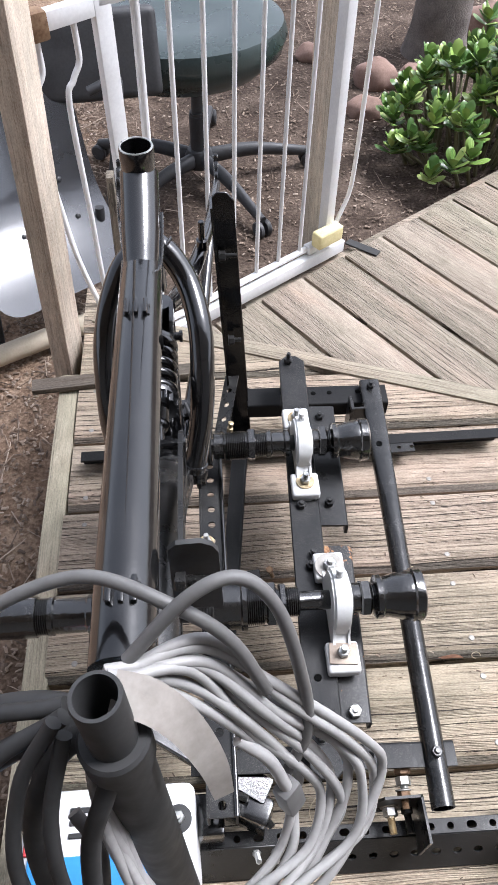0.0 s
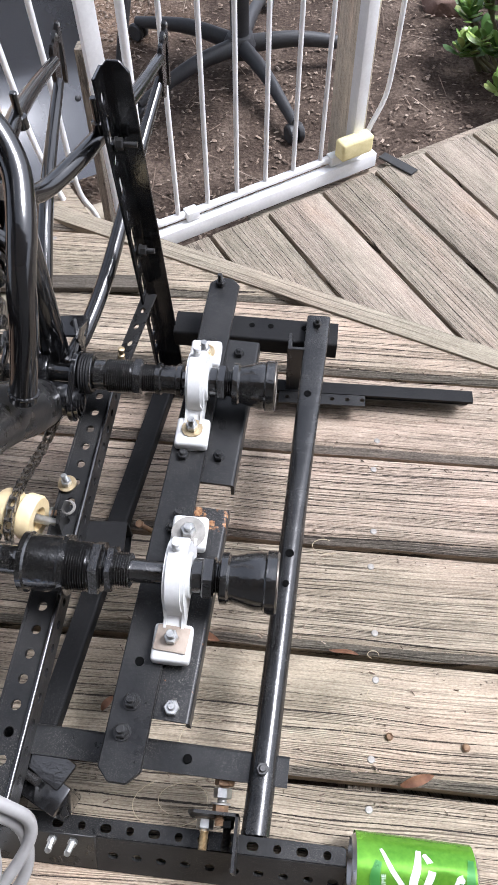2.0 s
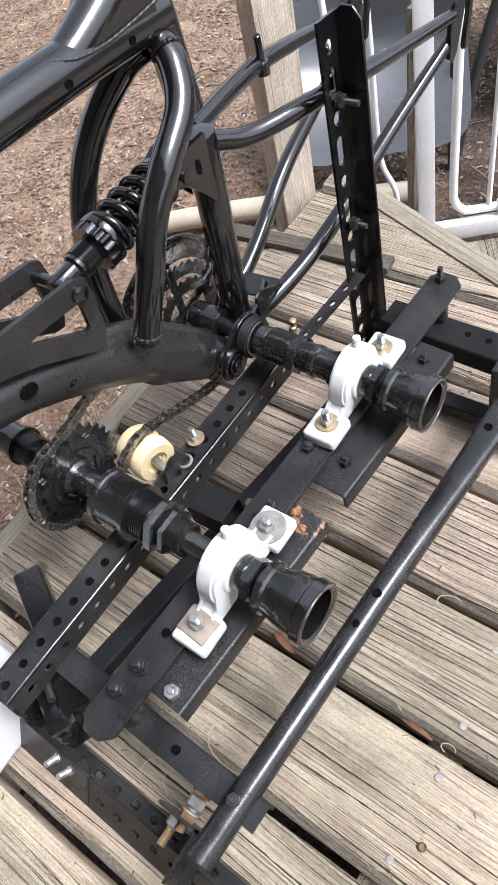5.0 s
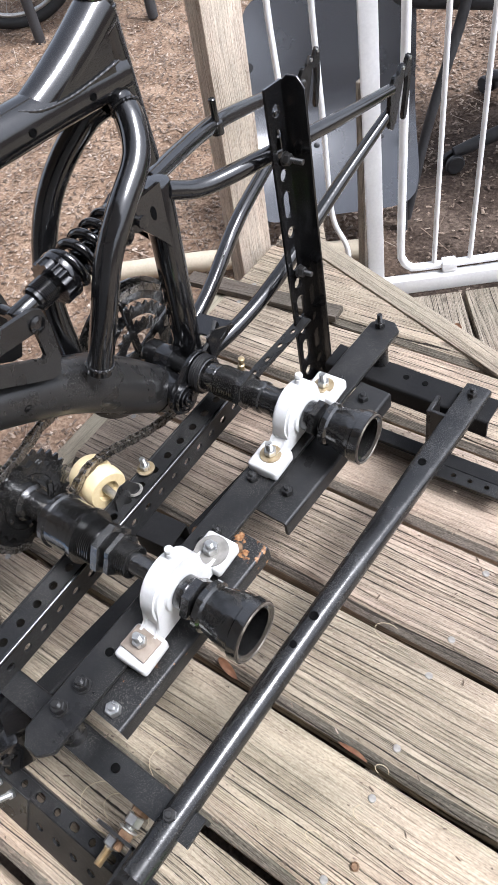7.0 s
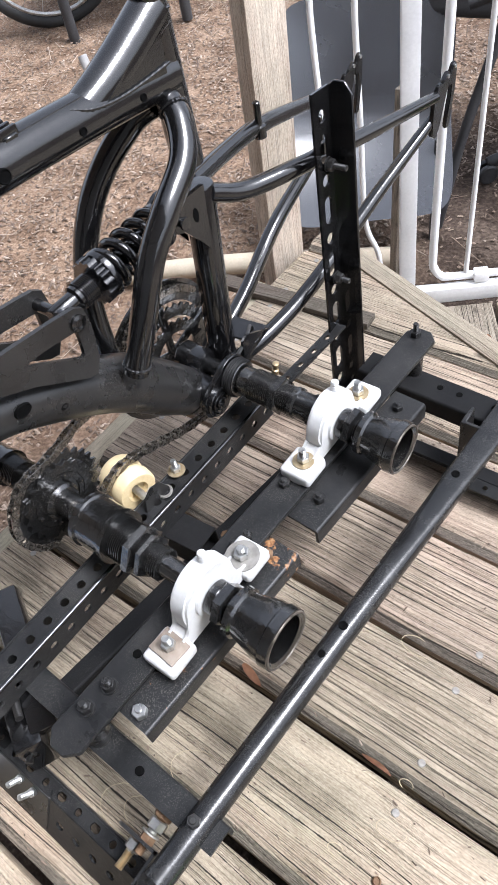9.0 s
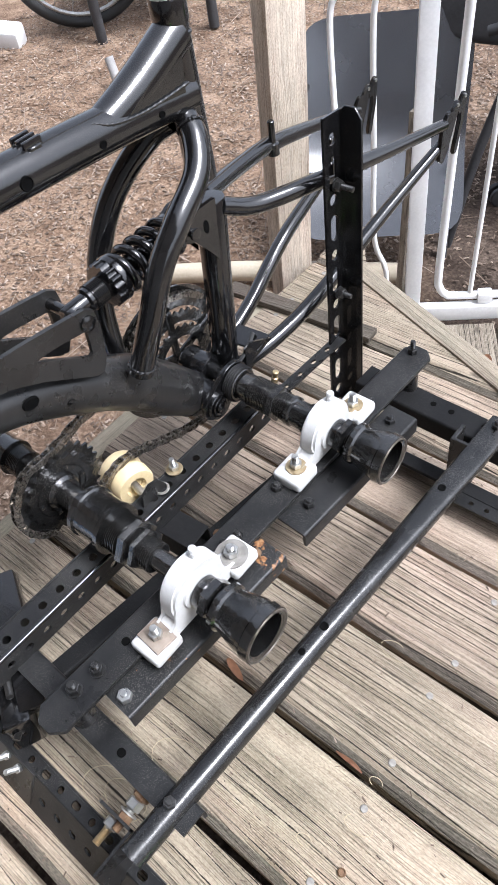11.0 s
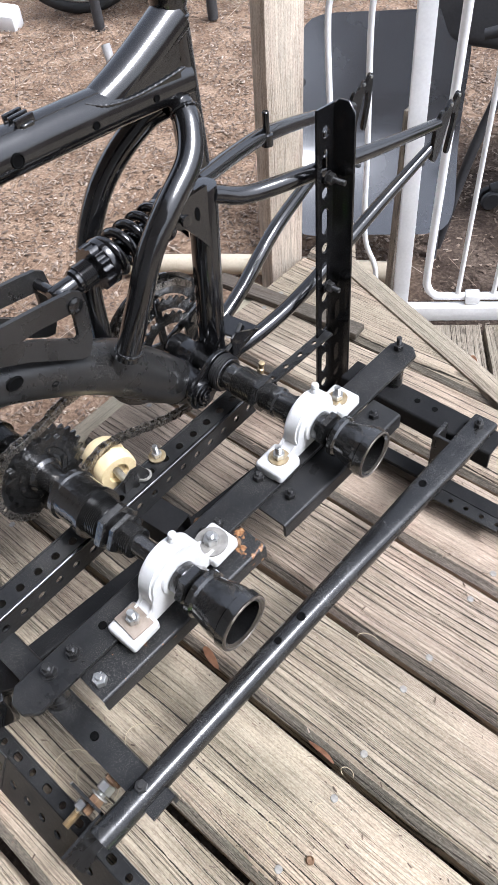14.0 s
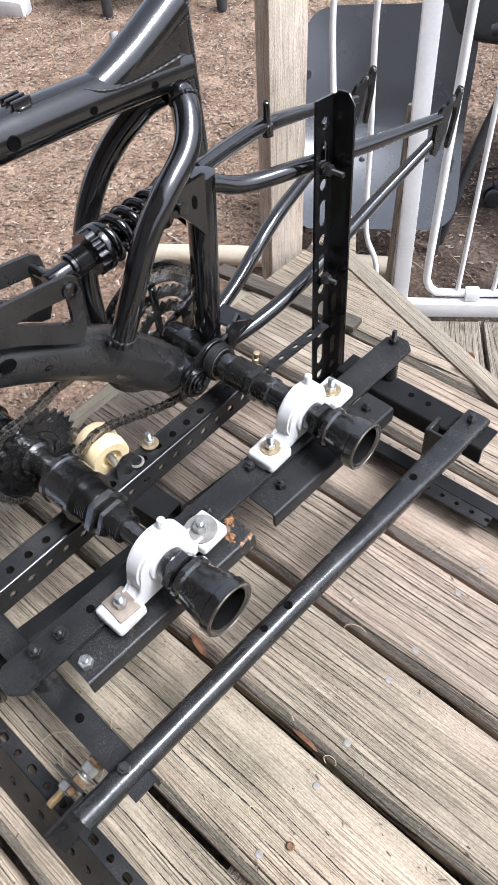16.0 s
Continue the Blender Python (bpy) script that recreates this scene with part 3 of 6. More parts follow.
def angle_iron(name, a, b, width, drop, mat=M_PLATE, side=-1, parent=None, thick=0.004):
    """An angle section: a flat leaf on top and a flange hanging from one long edge, with a rounded heel."""
    a, b = V(a), V(b)
    x = (b - a).normalized()
    y = V((0, 0, 1)).cross(x).normalized()
    z = x.cross(y)
    m = Matrix((x, y, z)).transposed().to_4x4()
    m.translation = a
    h, L, r = width / 2, (b - a).length, 0.004
    arc = [(h - r + r * math.sin(t), -r + r * math.cos(t)) for t in (0, 0.4, 0.8, 1.2, math.pi / 2)]
    prof = [(-h, 0)] + arc + [(h, -drop), (h - thick, -drop), (h - thick, -thick), (-h, -thick)]
    bm = bmesh.new()
    ra = [bm.verts.new(m @ V((0, side * p, q))) for p, q in prof]
    rb = [bm.verts.new(m @ V((L, side * p, q))) for p, q in prof]
    for k in range(len(prof)):
        j = (k + 1) % len(prof)
        bm.faces.new((ra[k], ra[j], rb[j], rb[k]))
    bm.faces.new(ra)
    bm.faces.new(rb)
    return part(name, bm, mat, parent or trike)


# the long flat bar and the two angle plates beside it
bar_between("flat_bar", (0.050, 0.326, 0.172), (0.077, 0.972, 0.170), 0.041, 0.006, clip=0.012)
angle_iron("angle_plate", (0.0875, 0.386, 0.163), (0.1, 0.617, 0.163), 0.042, 0.022, M_CHIPPED)
angle_iron("angle_plate", (0.1015, 0.650, 0.162), (0.1125, 0.868, 0.160), 0.042, 0.022)
# crossbars
angle_iron("crossbar", (-0.10, 0.366, 0.124), (0.207, 0.358, 0.120), 0.029, 0.02, M_PLATE, 1)
angle_iron("crossbar", (0.004, 0.942, 0.107), (0.238, 0.937, 0.107), 0.04, 0.028, M_DARK, -1)
# flush discs carry the holes' shade; the crossbar isn't drilled
for xx in (0.115, 0.142, 0.19):
    part("bolt_hole", lathe(bmesh.new(), [(0.0042, -0.001), (0.0042, 0.0006), (0.0, 0.0007)], pose(xx, 0.944, 0.107), 12), M_HOLE, trike)
part("spacer", lathe(bmesh.new(), [(0.0125, 0), (0.0125, 0.043)], pose(0.0505, 0.362, 0.123), 20), M_SATIN, trike)
part("bolt_hole", lathe(bmesh.new(), [(0.0046, -0.002), (0.0044, 0.0016), (0.0, 0.0017)], pose(0.107, 0.3600, 0.1225), 14), M_HOLE, trike)
# outer tube, flattened at its far end
bm = bmesh.new()
path = [V((0.1795, 0.300, 0.118)) + (V((0.2095, 0.955, 0.116)) - V((0.1795, 0.300, 0.118))) * (k / 24) for k in range(25)]
rings = []
for k, p in enumerate(path):
    s = k / 24
    f = max(0, (s - 0.45) / 0.55)
    f = f * f * (3 - 2 * f)
    w, h = 0.0135 + 0.003 * f, 0.0135 - 0.006 * f
    e = 2 + 3 * f
    ring = []
    for j in range(20):
        t = 2 * math.pi * j / 20
        cx, sz = math.cos(t), math.sin(t)
        ring.append(bm.verts.new(p + V((w * abs(cx) ** (2 / e) * (1 if cx > 0 else -1), 0, h * abs(sz) ** (2 / e) * (1 if sz > 0 else -1)))))
    rings.append(ring)
for p, q in zip(rings, rings[1:]):
    for j in range(20):
        bm.faces.new((p[j], p[(j + 1) % 20], q[(j + 1) % 20], q[j]))
bm.faces.new(rings[-1])
inner = [bm.verts.new(rings[0][j].co * 0.84 + path[0] * 0.16 + V((0, 0.0, 0))) for j in range(20)]
deep = [bm.verts.new(v.co + V((0, 0.03, 0))) for v in inner]
for j in range(20):
    jj = (j + 1) % 20
    bm.faces.new((rings[0][j], rings[0][jj], inner[jj], inner[j]))
    bm.faces.new((inner[j], inner[jj], deep[jj], deep[j]))
bm.faces.new(deep)
part("outer_tube", bm, M_TUBE, trike)

# tube holes drawn as dark flush discs, plus one set screw
for p, nm in (((0.1925, 0.585, 0.1313), 'bolt_hole'), ((0.2005, 0.815, 0.1265), 'bolt_hole'), ((0.1905, 0.548, 0.1315), 'set_screw')):
    part(nm, lathe(bmesh.new(), [(0.0050, -0.002), (0.0048, 0.0005), (0.0040, 0.0007), (0.0036, 0.0004), (0.0, 0.0004)] if nm == 'bolt_hole' else [(0.0038, -0.002), (0.0038, 0.0006), (0.0, 0.001)], pose(*p), 14), M_HOLE, trike)
# perforated upright


def perforated(name, a, b, side, width, pitch, r, slot, first, parent, mat=M_SATIN, thick=0.003):
    """A perforated strip from a to b; side is the way across it."""
    a, b = V(a), V(b)
    x = (b - a).normalized()
    y = V(side)
    y = (y - x * y.dot(x)).normalized()
    z = x.cross(y)
    m = Matrix((x, y, z)).transposed().to_4x4()
    m.translation = a
    L = (b - a).length
    holes = []
    q = first
    k = 0
    while q < L - r - slot:
        holes.append((q, r, slot if k % 2 == 0 else 0.0))
        q += pitch
        k += 1
    bm = holed_strip(bmesh.new(), m, L, width, thick, holes)
    bmesh.ops.remove_doubles(bm, verts=bm.verts[:], dist=1e-5)
    return part(name, bm, mat, parent)


FRONT0, FRONT1 = V((-0.019, 0.897, 0.02)), V((-0.0425, 0.936, 0.471))
BACK = V((0, 0.03, 0))
HEEL0, HEEL1 = FRONT0 + BACK, FRONT1 + BACK
upright = perforated("upright", (FRONT0 + HEEL0) / 2, (FRONT1 + HEEL1) / 2, (0, 1, 0), 0.032, 0.036, 0.0072, 0.0095, 0.03, trike, M_BLACK)
bm = bmesh.new()
ax = (HEEL1 - HEEL0)
m = Matrix((ax.normalized(), V((1, 0, 0)), ax.normalized().cross(V((1, 0, 0))))).transposed().to_4x4()
m.translation = HEEL0
L = ax.length
outline(bm, [(0, -0.0035), (L - 0.006, -0.0035), (L + 0.004, 0.006), (L + 0.004, 0.02), (L - 0.008, 0.029), (0, 0.029)], m, 0.0032)
bmesh.ops.bevel(bm, geom=bm.edges[:], offset=0.0008, segments=1, affect="EDGES")
part("upright_leaf", bm, M_BLACK, trike)

# perforated tube along the frame
PT0, PT1 = V((-0.066, 0.30, 0.155)), V((-0.063, 0.82, 0.151))
perforated("perforated_tube_top", PT0, PT1, (1, 0, 0), 0.034, 0.0254, 0.0052, 0.0, 0.012, trike, M_PLATE)
perforated("perforated_tube_side", PT0 + V((0.0168, 0, -0.0165)), PT1 + V((0.0168, 0, -0.0165)), (0, 0, 1), 0.034, 0.0254, 0.0052, 0.0, 0.024, trike, M_PLATE, -0.003)
bm = bmesh.new()
block(bm, frame_of(PT0 + V((-0.0155, 0, -0.016)), PT1 + V((-0.0155, 0, -0.016))) @ Matrix.Translation((0, 0, 0.26)), (0.003, 0.034, 0.52), 0.0006, 1)
part("perforated_tube_back", bm, M_PLATE, trike)
perforated("tie_strip", (-0.047, 0.815, 0.150), (-0.022, 0.925, 0.178), (1, -0.2, 0.35), 0.022, 0.0254, 0.0045, 0.0, 0.014, trike, M_SATIN)
angle_iron("inner_angle", (-0.0735, 0.376, 0.022), (-0.0105, 0.905, 0.022), 0.026, 0.02, M_DARK, -1)
# short square stub between the perforated tube and the long bar, open at its end
bm = bmesh.new()
for at, size in (((-0.026, 0.593, 0.116), (0.05, 0.038, 0.003)), ((-0.026, 0.593, 0.080), (0.05, 0.038, 0.003)), ((-0.026, 0.5755, 0.098), (0.05, 0.003, 0.033)), ((-0.026, 0.6105, 0.098), (0.05, 0.003, 0.033))):
    block(bm, pose(*at, 0, 0, 4), size, 0.0006, 1)
part("square_stub", bm, M_DARK, trike)
bolt(trike, (0.012, 0.612, 0.118), (0.15, 0.3, -1), 0.009, 0.045, 0.0, (M_RUST, M_RUST), 0.003)
part("bare_hole_ring", sweep(bmesh.new(), [(-0.0655 + 0.0082 * math.cos(q * math.pi / 12), 0.607 + 0.0082 * math.sin(q * math.pi / 12), 0.1548) for q in range(24)], 0.0019, 6, closed=True), M_DULL, trike)

# front rail on the deck with real holes in its top and face
perforated("front_rail_top", (-0.14, 0.2985, 0.0455), (0.272, 0.2945, 0.0455), (0, 1, 0), 0.015, 0.0254, 0.0042, 0.002, 0.012, trike, M_PLATE)
perforated("front_rail_face", (-0.14, 0.2785, 0.0235), (0.272, 0.2745, 0.0235), (0, 0.52, 0.85), 0.052, 0.0254, 0.0055, 0.0, 0.02, trike, M_PLATE)
bm = bmesh.new()
block(bm, pose(0.066, 0.3045, 0.0225, 0, 0, -0.55), (0.41, 0.003, 0.043), 0.0006, 1)
part("front_rail_back", bm, M_PLATE, trike)
# slotted bracket that ties the crossbar to the rail
bm = bmesh.new()
outline(bm, [(0, 0), (0.05, 0), (0.05, 0.06), (0.006, 0.06), (0, 0.05)], Matrix.Translation((0.112, 0.318, 0.05)) @ pose(0, 0, 0, 90, 0, 0), 0.003)
outline(bm, [(0, 0), (0.05, 0), (0.05, 0.07), (0, 0.07)], Matrix.Translation((0.162, 0.318, 0.04)) @ pose(0, 0, 0, 90, 0, -90), 0.003)
part("slotted_bracket", bm, M_SATIN, trike)
bolt(trike, (0.145, 0.352, 0.104), (0, -1, -0.1), 0.017, 0.004, 0.0, (M_RUST, M_RUST), 0.005)
bolt(trike, (0.144, 0.340, 0.102), (0, -1, -0.1), 0.0155, 0.004, 0.0, (M_ZINC, M_ZINC), 0.005)
bolt(trike, (0.143, 0.327, 0.098), (0, -1, -0.15), 0.0135, 0.010, 0.0095, (M_RUST, M_DULL), 0.0045)
bolt(trike, (0.128, 0.315, 0.074), (0, -1, 0), 0.015, 0.002, 0.011, (M_ZINC, M_DULLRUST), 0.005)
bolt(trike, (0.128, 0.307, 0.074), (0, -1, 0), 0.0085, 0.016, 0.0, (M_BRASS, M_BRASS), 0.0045)
bolt(trike, (0.15, 0.315, 0.064), (0, -1, 0), 0.012, 0.02, 0.0, (M_SATIN, M_SATIN), 0.0045)
bolt(trike, (-0.03, 0.284, 0.042), (0.1, -0.6, 0.8), 0.009, 0.016, 0.0, (M_ZINC, M_ZINC))
bolt(trike, (-0.008, 0.283, 0.042), (0, -0.6, 0.8), 0.009, 0.016, 0.0, (M_ZINC, M_ZINC))

bm = bmesh.new()
block(bm, pose(-0.05, 0.2765, 0.0275, 58.5, 0, -0.5), (0.13, 0.05, 0.0035), 0.001, 1)
part("lap_plate", bm, M_SATIN, trike)
part("brass_stud", lathe(bmesh.new(), [(0.003, -0.05), (0.003, 0.0), (0.0045, 0.0005), (0.0045, 0.007), (0.0028, 0.008), (0.0028, 0.013), (0.0042, 0.0135), (0.0042, 0.017), (0.002, 0.018)], pose(-0.032, 0.795, 0.198, -6, 8, 0), 10), M_BRASS, trike, "small brass stud")
# corner brace and its clamp at the rail's near end
bar_between("corner_brace", (-0.15, 0.412, 0.142), (-0.012, 0.333, 0.104), 0.030, 0.022, M_BLACK, clip=0.002)
bm = bmesh.new()
block(bm, pose(-0.036, 0.322, 0.074, 0, 0, -25), (0.052, 0.03, 0.058), 0.004, 2)
block(bm, pose(-0.085, 0.315, 0.07, 0, 0, 0), (0.04, 0.045, 0.07), 0.004, 2)
part("corner_clamp", bm, M_BLACK, trike)
bolt(trike, (-0.062, 0.337, 0.108), (0.9, -0.4, 0.2), 0.012, 0.02, 0.0, (M_SATIN, M_SATIN), 0.0045)
bolt(trike, (-0.02, 0.313, 0.085), (0.6, -0.8, 0), 0.012, 0.008, 0.0, (M_SATIN, M_SATIN), 0.0045)
# rounded gloss-black edge added along the tube's corner to catch a highlight
part("tube_corner", sweep(bmesh.new(), [PT0 + V((0.0155, 0, 0.0012)), PT1 + V((0.0155, 0, 0.0012))], 0.003, 10), M_BLACK, trike)
# far rail and its post
angle_iron("far_rail", (-0.28, 0.893, 0.034), (0.442, 0.9, 0.034), 0.022, 0.032, M_DARK, 1)
perforated("far_strip", (0.16, 0.876, 0.03), (0.286, 0.879, 0.03), (0, 1, 0), 0.02, 0.022, 0.0035, 0.0, 0.012, trike, M_PLATE)
bm = bmesh.new()
block(bm, pose(0.172, 0.905, 0.062), (0.006, 0.03, 0.124), 0.001, 1)
block(bm, pose(0.184, 0.893, 0.062), (0.024, 0.005, 0.124), 0.001, 1)
part("far_post", bm, M_SATIN, trike)

# bolts on the plates and tubes
for p in ((0.060, 0.678, 0.171), (0.062, 0.583, 0.172), (0.074, 0.85, 0.17), (0.101, 0.685, 0.163), (0.108, 0.845, 0.16)):
    bolt(trike, p, (0, 0, 1), 0.0115, 0.004, 0.0, (M_PLATE, M_PLATE))
for p in ((0.0475, 0.370, 0.172), (0.0515, 0.398, 0.172)):
    bolt(trike, p, (0, 0, 1), 0.0125, 0.006, 0.0085, (M_SATIN, M_SATIN), 0.004)
for p in ((0.052, 0.437, 0.172), (0.0745, 0.44, 0.1635)):
    part("bolt_hole", lathe(bmesh.new(), [(0.0048, -0.002), (0.0046, 0.0006), (0.0, 0.0007)], pose(*p), 14), M_HOLE, trike)
bolt(trike, (0.090, 0.397, 0.163), (0, 0, 1), 0.0135, 0.003, 0.0, (M_ZINC, M_RUST))
bolt(trike, (0.071, 0.957, 0.171), (0, 0, 1), 0.012, 0.012, 0.0, (M_SATIN, M_SATIN))
bm = bmesh.new()
lathe(bm, [(0.011, 0), (0.011, 0.058)], pose(0.071, 0.955, 0.107), 18)
part("spacer", bm, M_SATIN, trike)
bolt(trike, (0.208, 0.937, 0.124), (0, 0, 1), 0.011, 0.006, 0.0, (M_SATIN, M_SATIN))
bolt(trike, (0.181, 0.356, 0.131), (0.1, 0, 1), 0.011, 0.003, 0.0, (M_SATIN, M_SATIN))
bolt(trike, (-0.072, 0.637, 0.156), (0, 0, 1), 0.011, 0.012, 0.011, (M_ZINC, M_BRASS))
bolt(trike, (-0.036, 0.945, 0.392), (1, 0, 0), 0.012, 0.016, 0.008, (M_SATIN, M_SATIN))
bolt(trike, (-0.026, 0.93, 0.25), (1, 0, 0), 0.012, 0.01, 0.008, (M_SATIN, M_SATIN))


M_WORN = mottled("worn_bare_iron", (0.02, 0.018, 0.016), (0.22, 0.19, 0.16), 120, (0.3, 0.5), 0.6, 0.3, 0.0006)


# ---------------------------------------------------------------- axles with their bearings
def axle(y, z, spec, name, label):
    """Pipe fittings strung along the x axis: (kind, x0, x1, r0, r1)."""
    t = thing(name, (0.05, y, z), label, "axle", "axles of the trike")
    for kind, x0, x1, r0, r1 in spec:
        m = frame_of((x0, y, z), (x1, y, z))
        L = x1 - x0
        bm = bmesh.new()
        if kind == "hex_nut":
            hexagon(bm, m, r0 * 2, L, 0.15)
        elif kind == "threaded_nipple":
            prof = [(r0 * 0.9, 0)]
            q = 0.0
            while q < L - 0.0015:
                prof += [(r0, q + 0.0005), (r0, q + 0.0012), (r0 * 0.89, q + 0.0019)]
                q += 0.0025
            prof.append((r0 * 0.9, L))
            lathe(bm, prof, m, 24)
        elif kind == "bell_reducer":
            b = 0.0026
            prof = [(r0 * 0.8, 0), (r0, 0.001), (r0 + b, 0.002), (r0 + b, 0.008), (r0, 0.0105), (r0 * 1.03, L * 0.27), (r0 * 0.55 + r1 * 0.45, L * 0.45), (r0 * 0.2 + r1 * 0.8, L * 0.66), (r1 - 0.002, L - 0.0125), (r1 + 0.0006, L - 0.0105), (r1, L - 0.001), (r1 - 0.0015, L), (r1 - 0.0045, L)]
            q = L - 0.002
            while q > L - 0.02:
                prof += [(r1 - 0.0074, q), (r1 - 0.0072, q - 0.0008), (r1 - 0.0048, q - 0.0015)]
                q -= 0.0024
            prof += [(r1 - 0.0085, L - 0.024), (0.008, L - 0.03)]
            lathe(bm, prof, m, 32)
        elif kind == "coupling":
            b = 0.0022
            prof = [(r0 * 0.8, 0), (r0 + b, 0.0005), (r0 + b, 0.006), (r0, 0.008), (r0, L - 0.008), (r0 + b, L - 0.006), (r0 + b, L - 0.0005), (r0 * 0.8, L)]
            lathe(bm, prof, m, 28)
        else:
            lathe(bm, [(r0 * 0.96, 0), (r0, 0.0008), (r1, L - 0.0008), (r1 * 0.96, L)], m, 24)
        ob = part(kind, bm, M_IRON, t)
        if kind == "bell_reducer":
            rim = [m @ V(((r1 - 0.0024) * math.cos(q * math.pi / 20), (r1 - 0.0024) * math.sin(q * math.pi / 20), L - 0.0004)) for q in range(40)]
            part("worn_lip", sweep(bmesh.new(), rim, 0.0015, 6, closed=True), M_WORN, ob)
    return t


NY, NZ, FY, FZ = 0.515, 0.213, 0.765, 0.202
near_axle = axle(NY, NZ, [("shaft", -0.33, 0.11, 0.0115, 0.0115), ("hub_sleeve", -0.34, -0.27, 0.024, 0.024), ("threaded_nipple", -0.272, -0.255, 0.0215, 0.0215), ("coupling", -0.257, -0.205, 0.0205, 0.0205), ("threaded_nipple", -0.206, -0.18, 0.019, 0.019),
                          ("sleeve", -0.118, -0.07, 0.0150, 0.0150), ("coupling", -0.074, -0.026, 0.0285, 0.0285), ("threaded_nipple", -0.028, -0.004, 0.0250, 0.0250),
                          ("hex_nut", -0.004, 0.008, 0.0245, 0), ("threaded_nipple", 0.008, 0.012, 0.0185, 0.0185), ("hex_nut", 0.012, 0.020, 0.0215, 0), ("threaded_nipple", 0.019, 0.036, 0.0175, 0.0175),
                          ("collar", 0.098, 0.108, 0.018, 0.018), ("hex_nut", 0.108, 0.1205, 0.0195, 0), ("threaded_nipple", 0.119, 0.126, 0.0165, 0.0165),
                          ("bell_reducer", 0.125, 0.182, 0.0235, 0.0312)],
                 "near_axle", "black-painted axle of threaded iron pipe fittings ending in a bell reducer")
far_axle = axle(FY, FZ, [("shaft", -0.12, 0.11, 0.0115, 0.0115), ("cup", -0.072, -0.058, 0.0225, 0.0225), ("collar", -0.056, -0.042, 0.0185, 0.0185),
                         ("threaded_nipple", -0.040, -0.009, 0.0205, 0.0205), ("hex_nut", -0.009, 0.003, 0.0205, 0), ("threaded_nipple", 0.002, 0.02, 0.0175, 0.0175),
                         ("coupling", 0.018, 0.05, 0.017, 0.017), ("collar", 0.083, 0.092, 0.018, 0.018), ("hex_nut", 0.092, 0.103, 0.0195, 0),
                         ("threaded_nipple", 0.102, 0.110, 0.0165, 0.0165), ("bell_reducer", 0.109, 0.161, 0.0225, 0.0302)],
                "far_axle", "black-painted axle of threaded iron pipe fittings ending in a bell reducer")


def pillow_block(x, y, z, base, label, nuts):
    t = thing("pillow_block", (x, y, base), label, "bearing", "pillow blocks")
    # housing: a foot at each end, an arch over the shaft
    R, foot, half = 0.037, 0.016, 0.079
    prof = [(-half, 0), (half, 0), (half, foot * 0.8), (half - 0.006, foot), (0.044, foot), (R * 0.98, foot + 0.006)]
    c = z - base
    for k in range(19):
        a = math.radians(-10 + 200 * k / 18)
        prof.append((R * math.cos(a), c + R * math.sin(a)))
    prof += [(-R * 0.98, foot + 0.006), (-0.044, foot), (-half + 0.006, foot), (-half, foot * 0.8)]
    bm = outline(bmesh.new(), prof, Matrix.Translation((x - 0.0105, y, base)) @ Matrix(((0, 0, 1, 0), (1, 0, 0, 0), (0, 1, 0, 0), (0, 0, 0, 1))), 0.021)
    bmesh.ops.bevel(bm, geom=[e for e in bm.edges if abs(e.verts[0].co.x - e.verts[1].co.x) < 1e-6], offset=0.003, segments=2, affect="EDGES")
    part("housing", bm, M_WHITE, t)
    for s in (-1, 1):
        bm = bmesh.new()
        block(bm, pose(x, y + s * 0.0605, base + foot * 0.48), (0.039, 0.038, foot * 0.96), 0.005, 3)
        part("foot", bm, M_WHITE, t)
    bm = lathe(bmesh.new(), [(0.012, 0), (0.023, 0), (0.0225, 0.003), (0.019, 0.004), (0.012, 0.003)], frame_of((x + 0.0105, y, z), (x + 1, y, z)), 28)
    part("seal_ring", bm, M_WHITE, t)
    bm = lathe(bmesh.new(), [(0.0045, 0), (0.0045, 0.005), (0.0035, 0.006), (0.0048, 0.008), (0.0042, 0.011), (0.002, 0.012)], frame_of((x, y + 0.012, z + R - 0.001), (x, y + 0.02, z + R + 0.05)), 10)
    part("grease_nipple", bm, M_WHITE, t)
    for s, w in zip((-1, 1), nuts):
        if w == "plate":
            bm = bmesh.new()
            block(bm, pose(x, y + s * 0.058, base + foot + 0.0012, 0, 0, -5), (0.033, 0.026, 0.0024), 0.0011, 2)
            part("square_washer", bm, M_DULLRUST, t)
            bolt(t, (x, y + s * 0.058, base + foot + 0.0024), (0, 0, 1), 0.0125, 0.009, 0.0, (M_ZINC, M_ZINC), 0.0042)
        elif w == "wide":
            bolt(t, (x, y + s * 0.058, base + foot), (0, 0, 1), 0.0145, 0.006, 0.0185, (M_ZINC, M_DULL), 0.0042)
        else:
            bolt(t, (x, y + s * 0.058, base + foot), (0, 0, 1), 0.0125, 0.01, 0.0125, (M_ZINC, M_BRASS), 0.0042)
    return t


pillow_block(0.083, NY, NZ, 0.172, "white-painted pillow block bearing held by a rusty square washer", ("plate", "wide"))
pillow_block(0.068, FY, FZ, 0.171, "white-painted pillow block bearing with a grease nipple, bolted to the bars", ("round", "round"))

# worn end of the near plate: a large washer under the nut and two spare nuts
bolt(trike, (0.094, 0.597, 0.164), (0, 0, 1), 0.011, 0.002, 0.0, (M_RUST, M_ZINC))
bolt(trike, (0.067, 0.600, 0.173), (0, 0, 1), 0.010, 0.006, 0.0, (M_SATIN, M_SATIN))

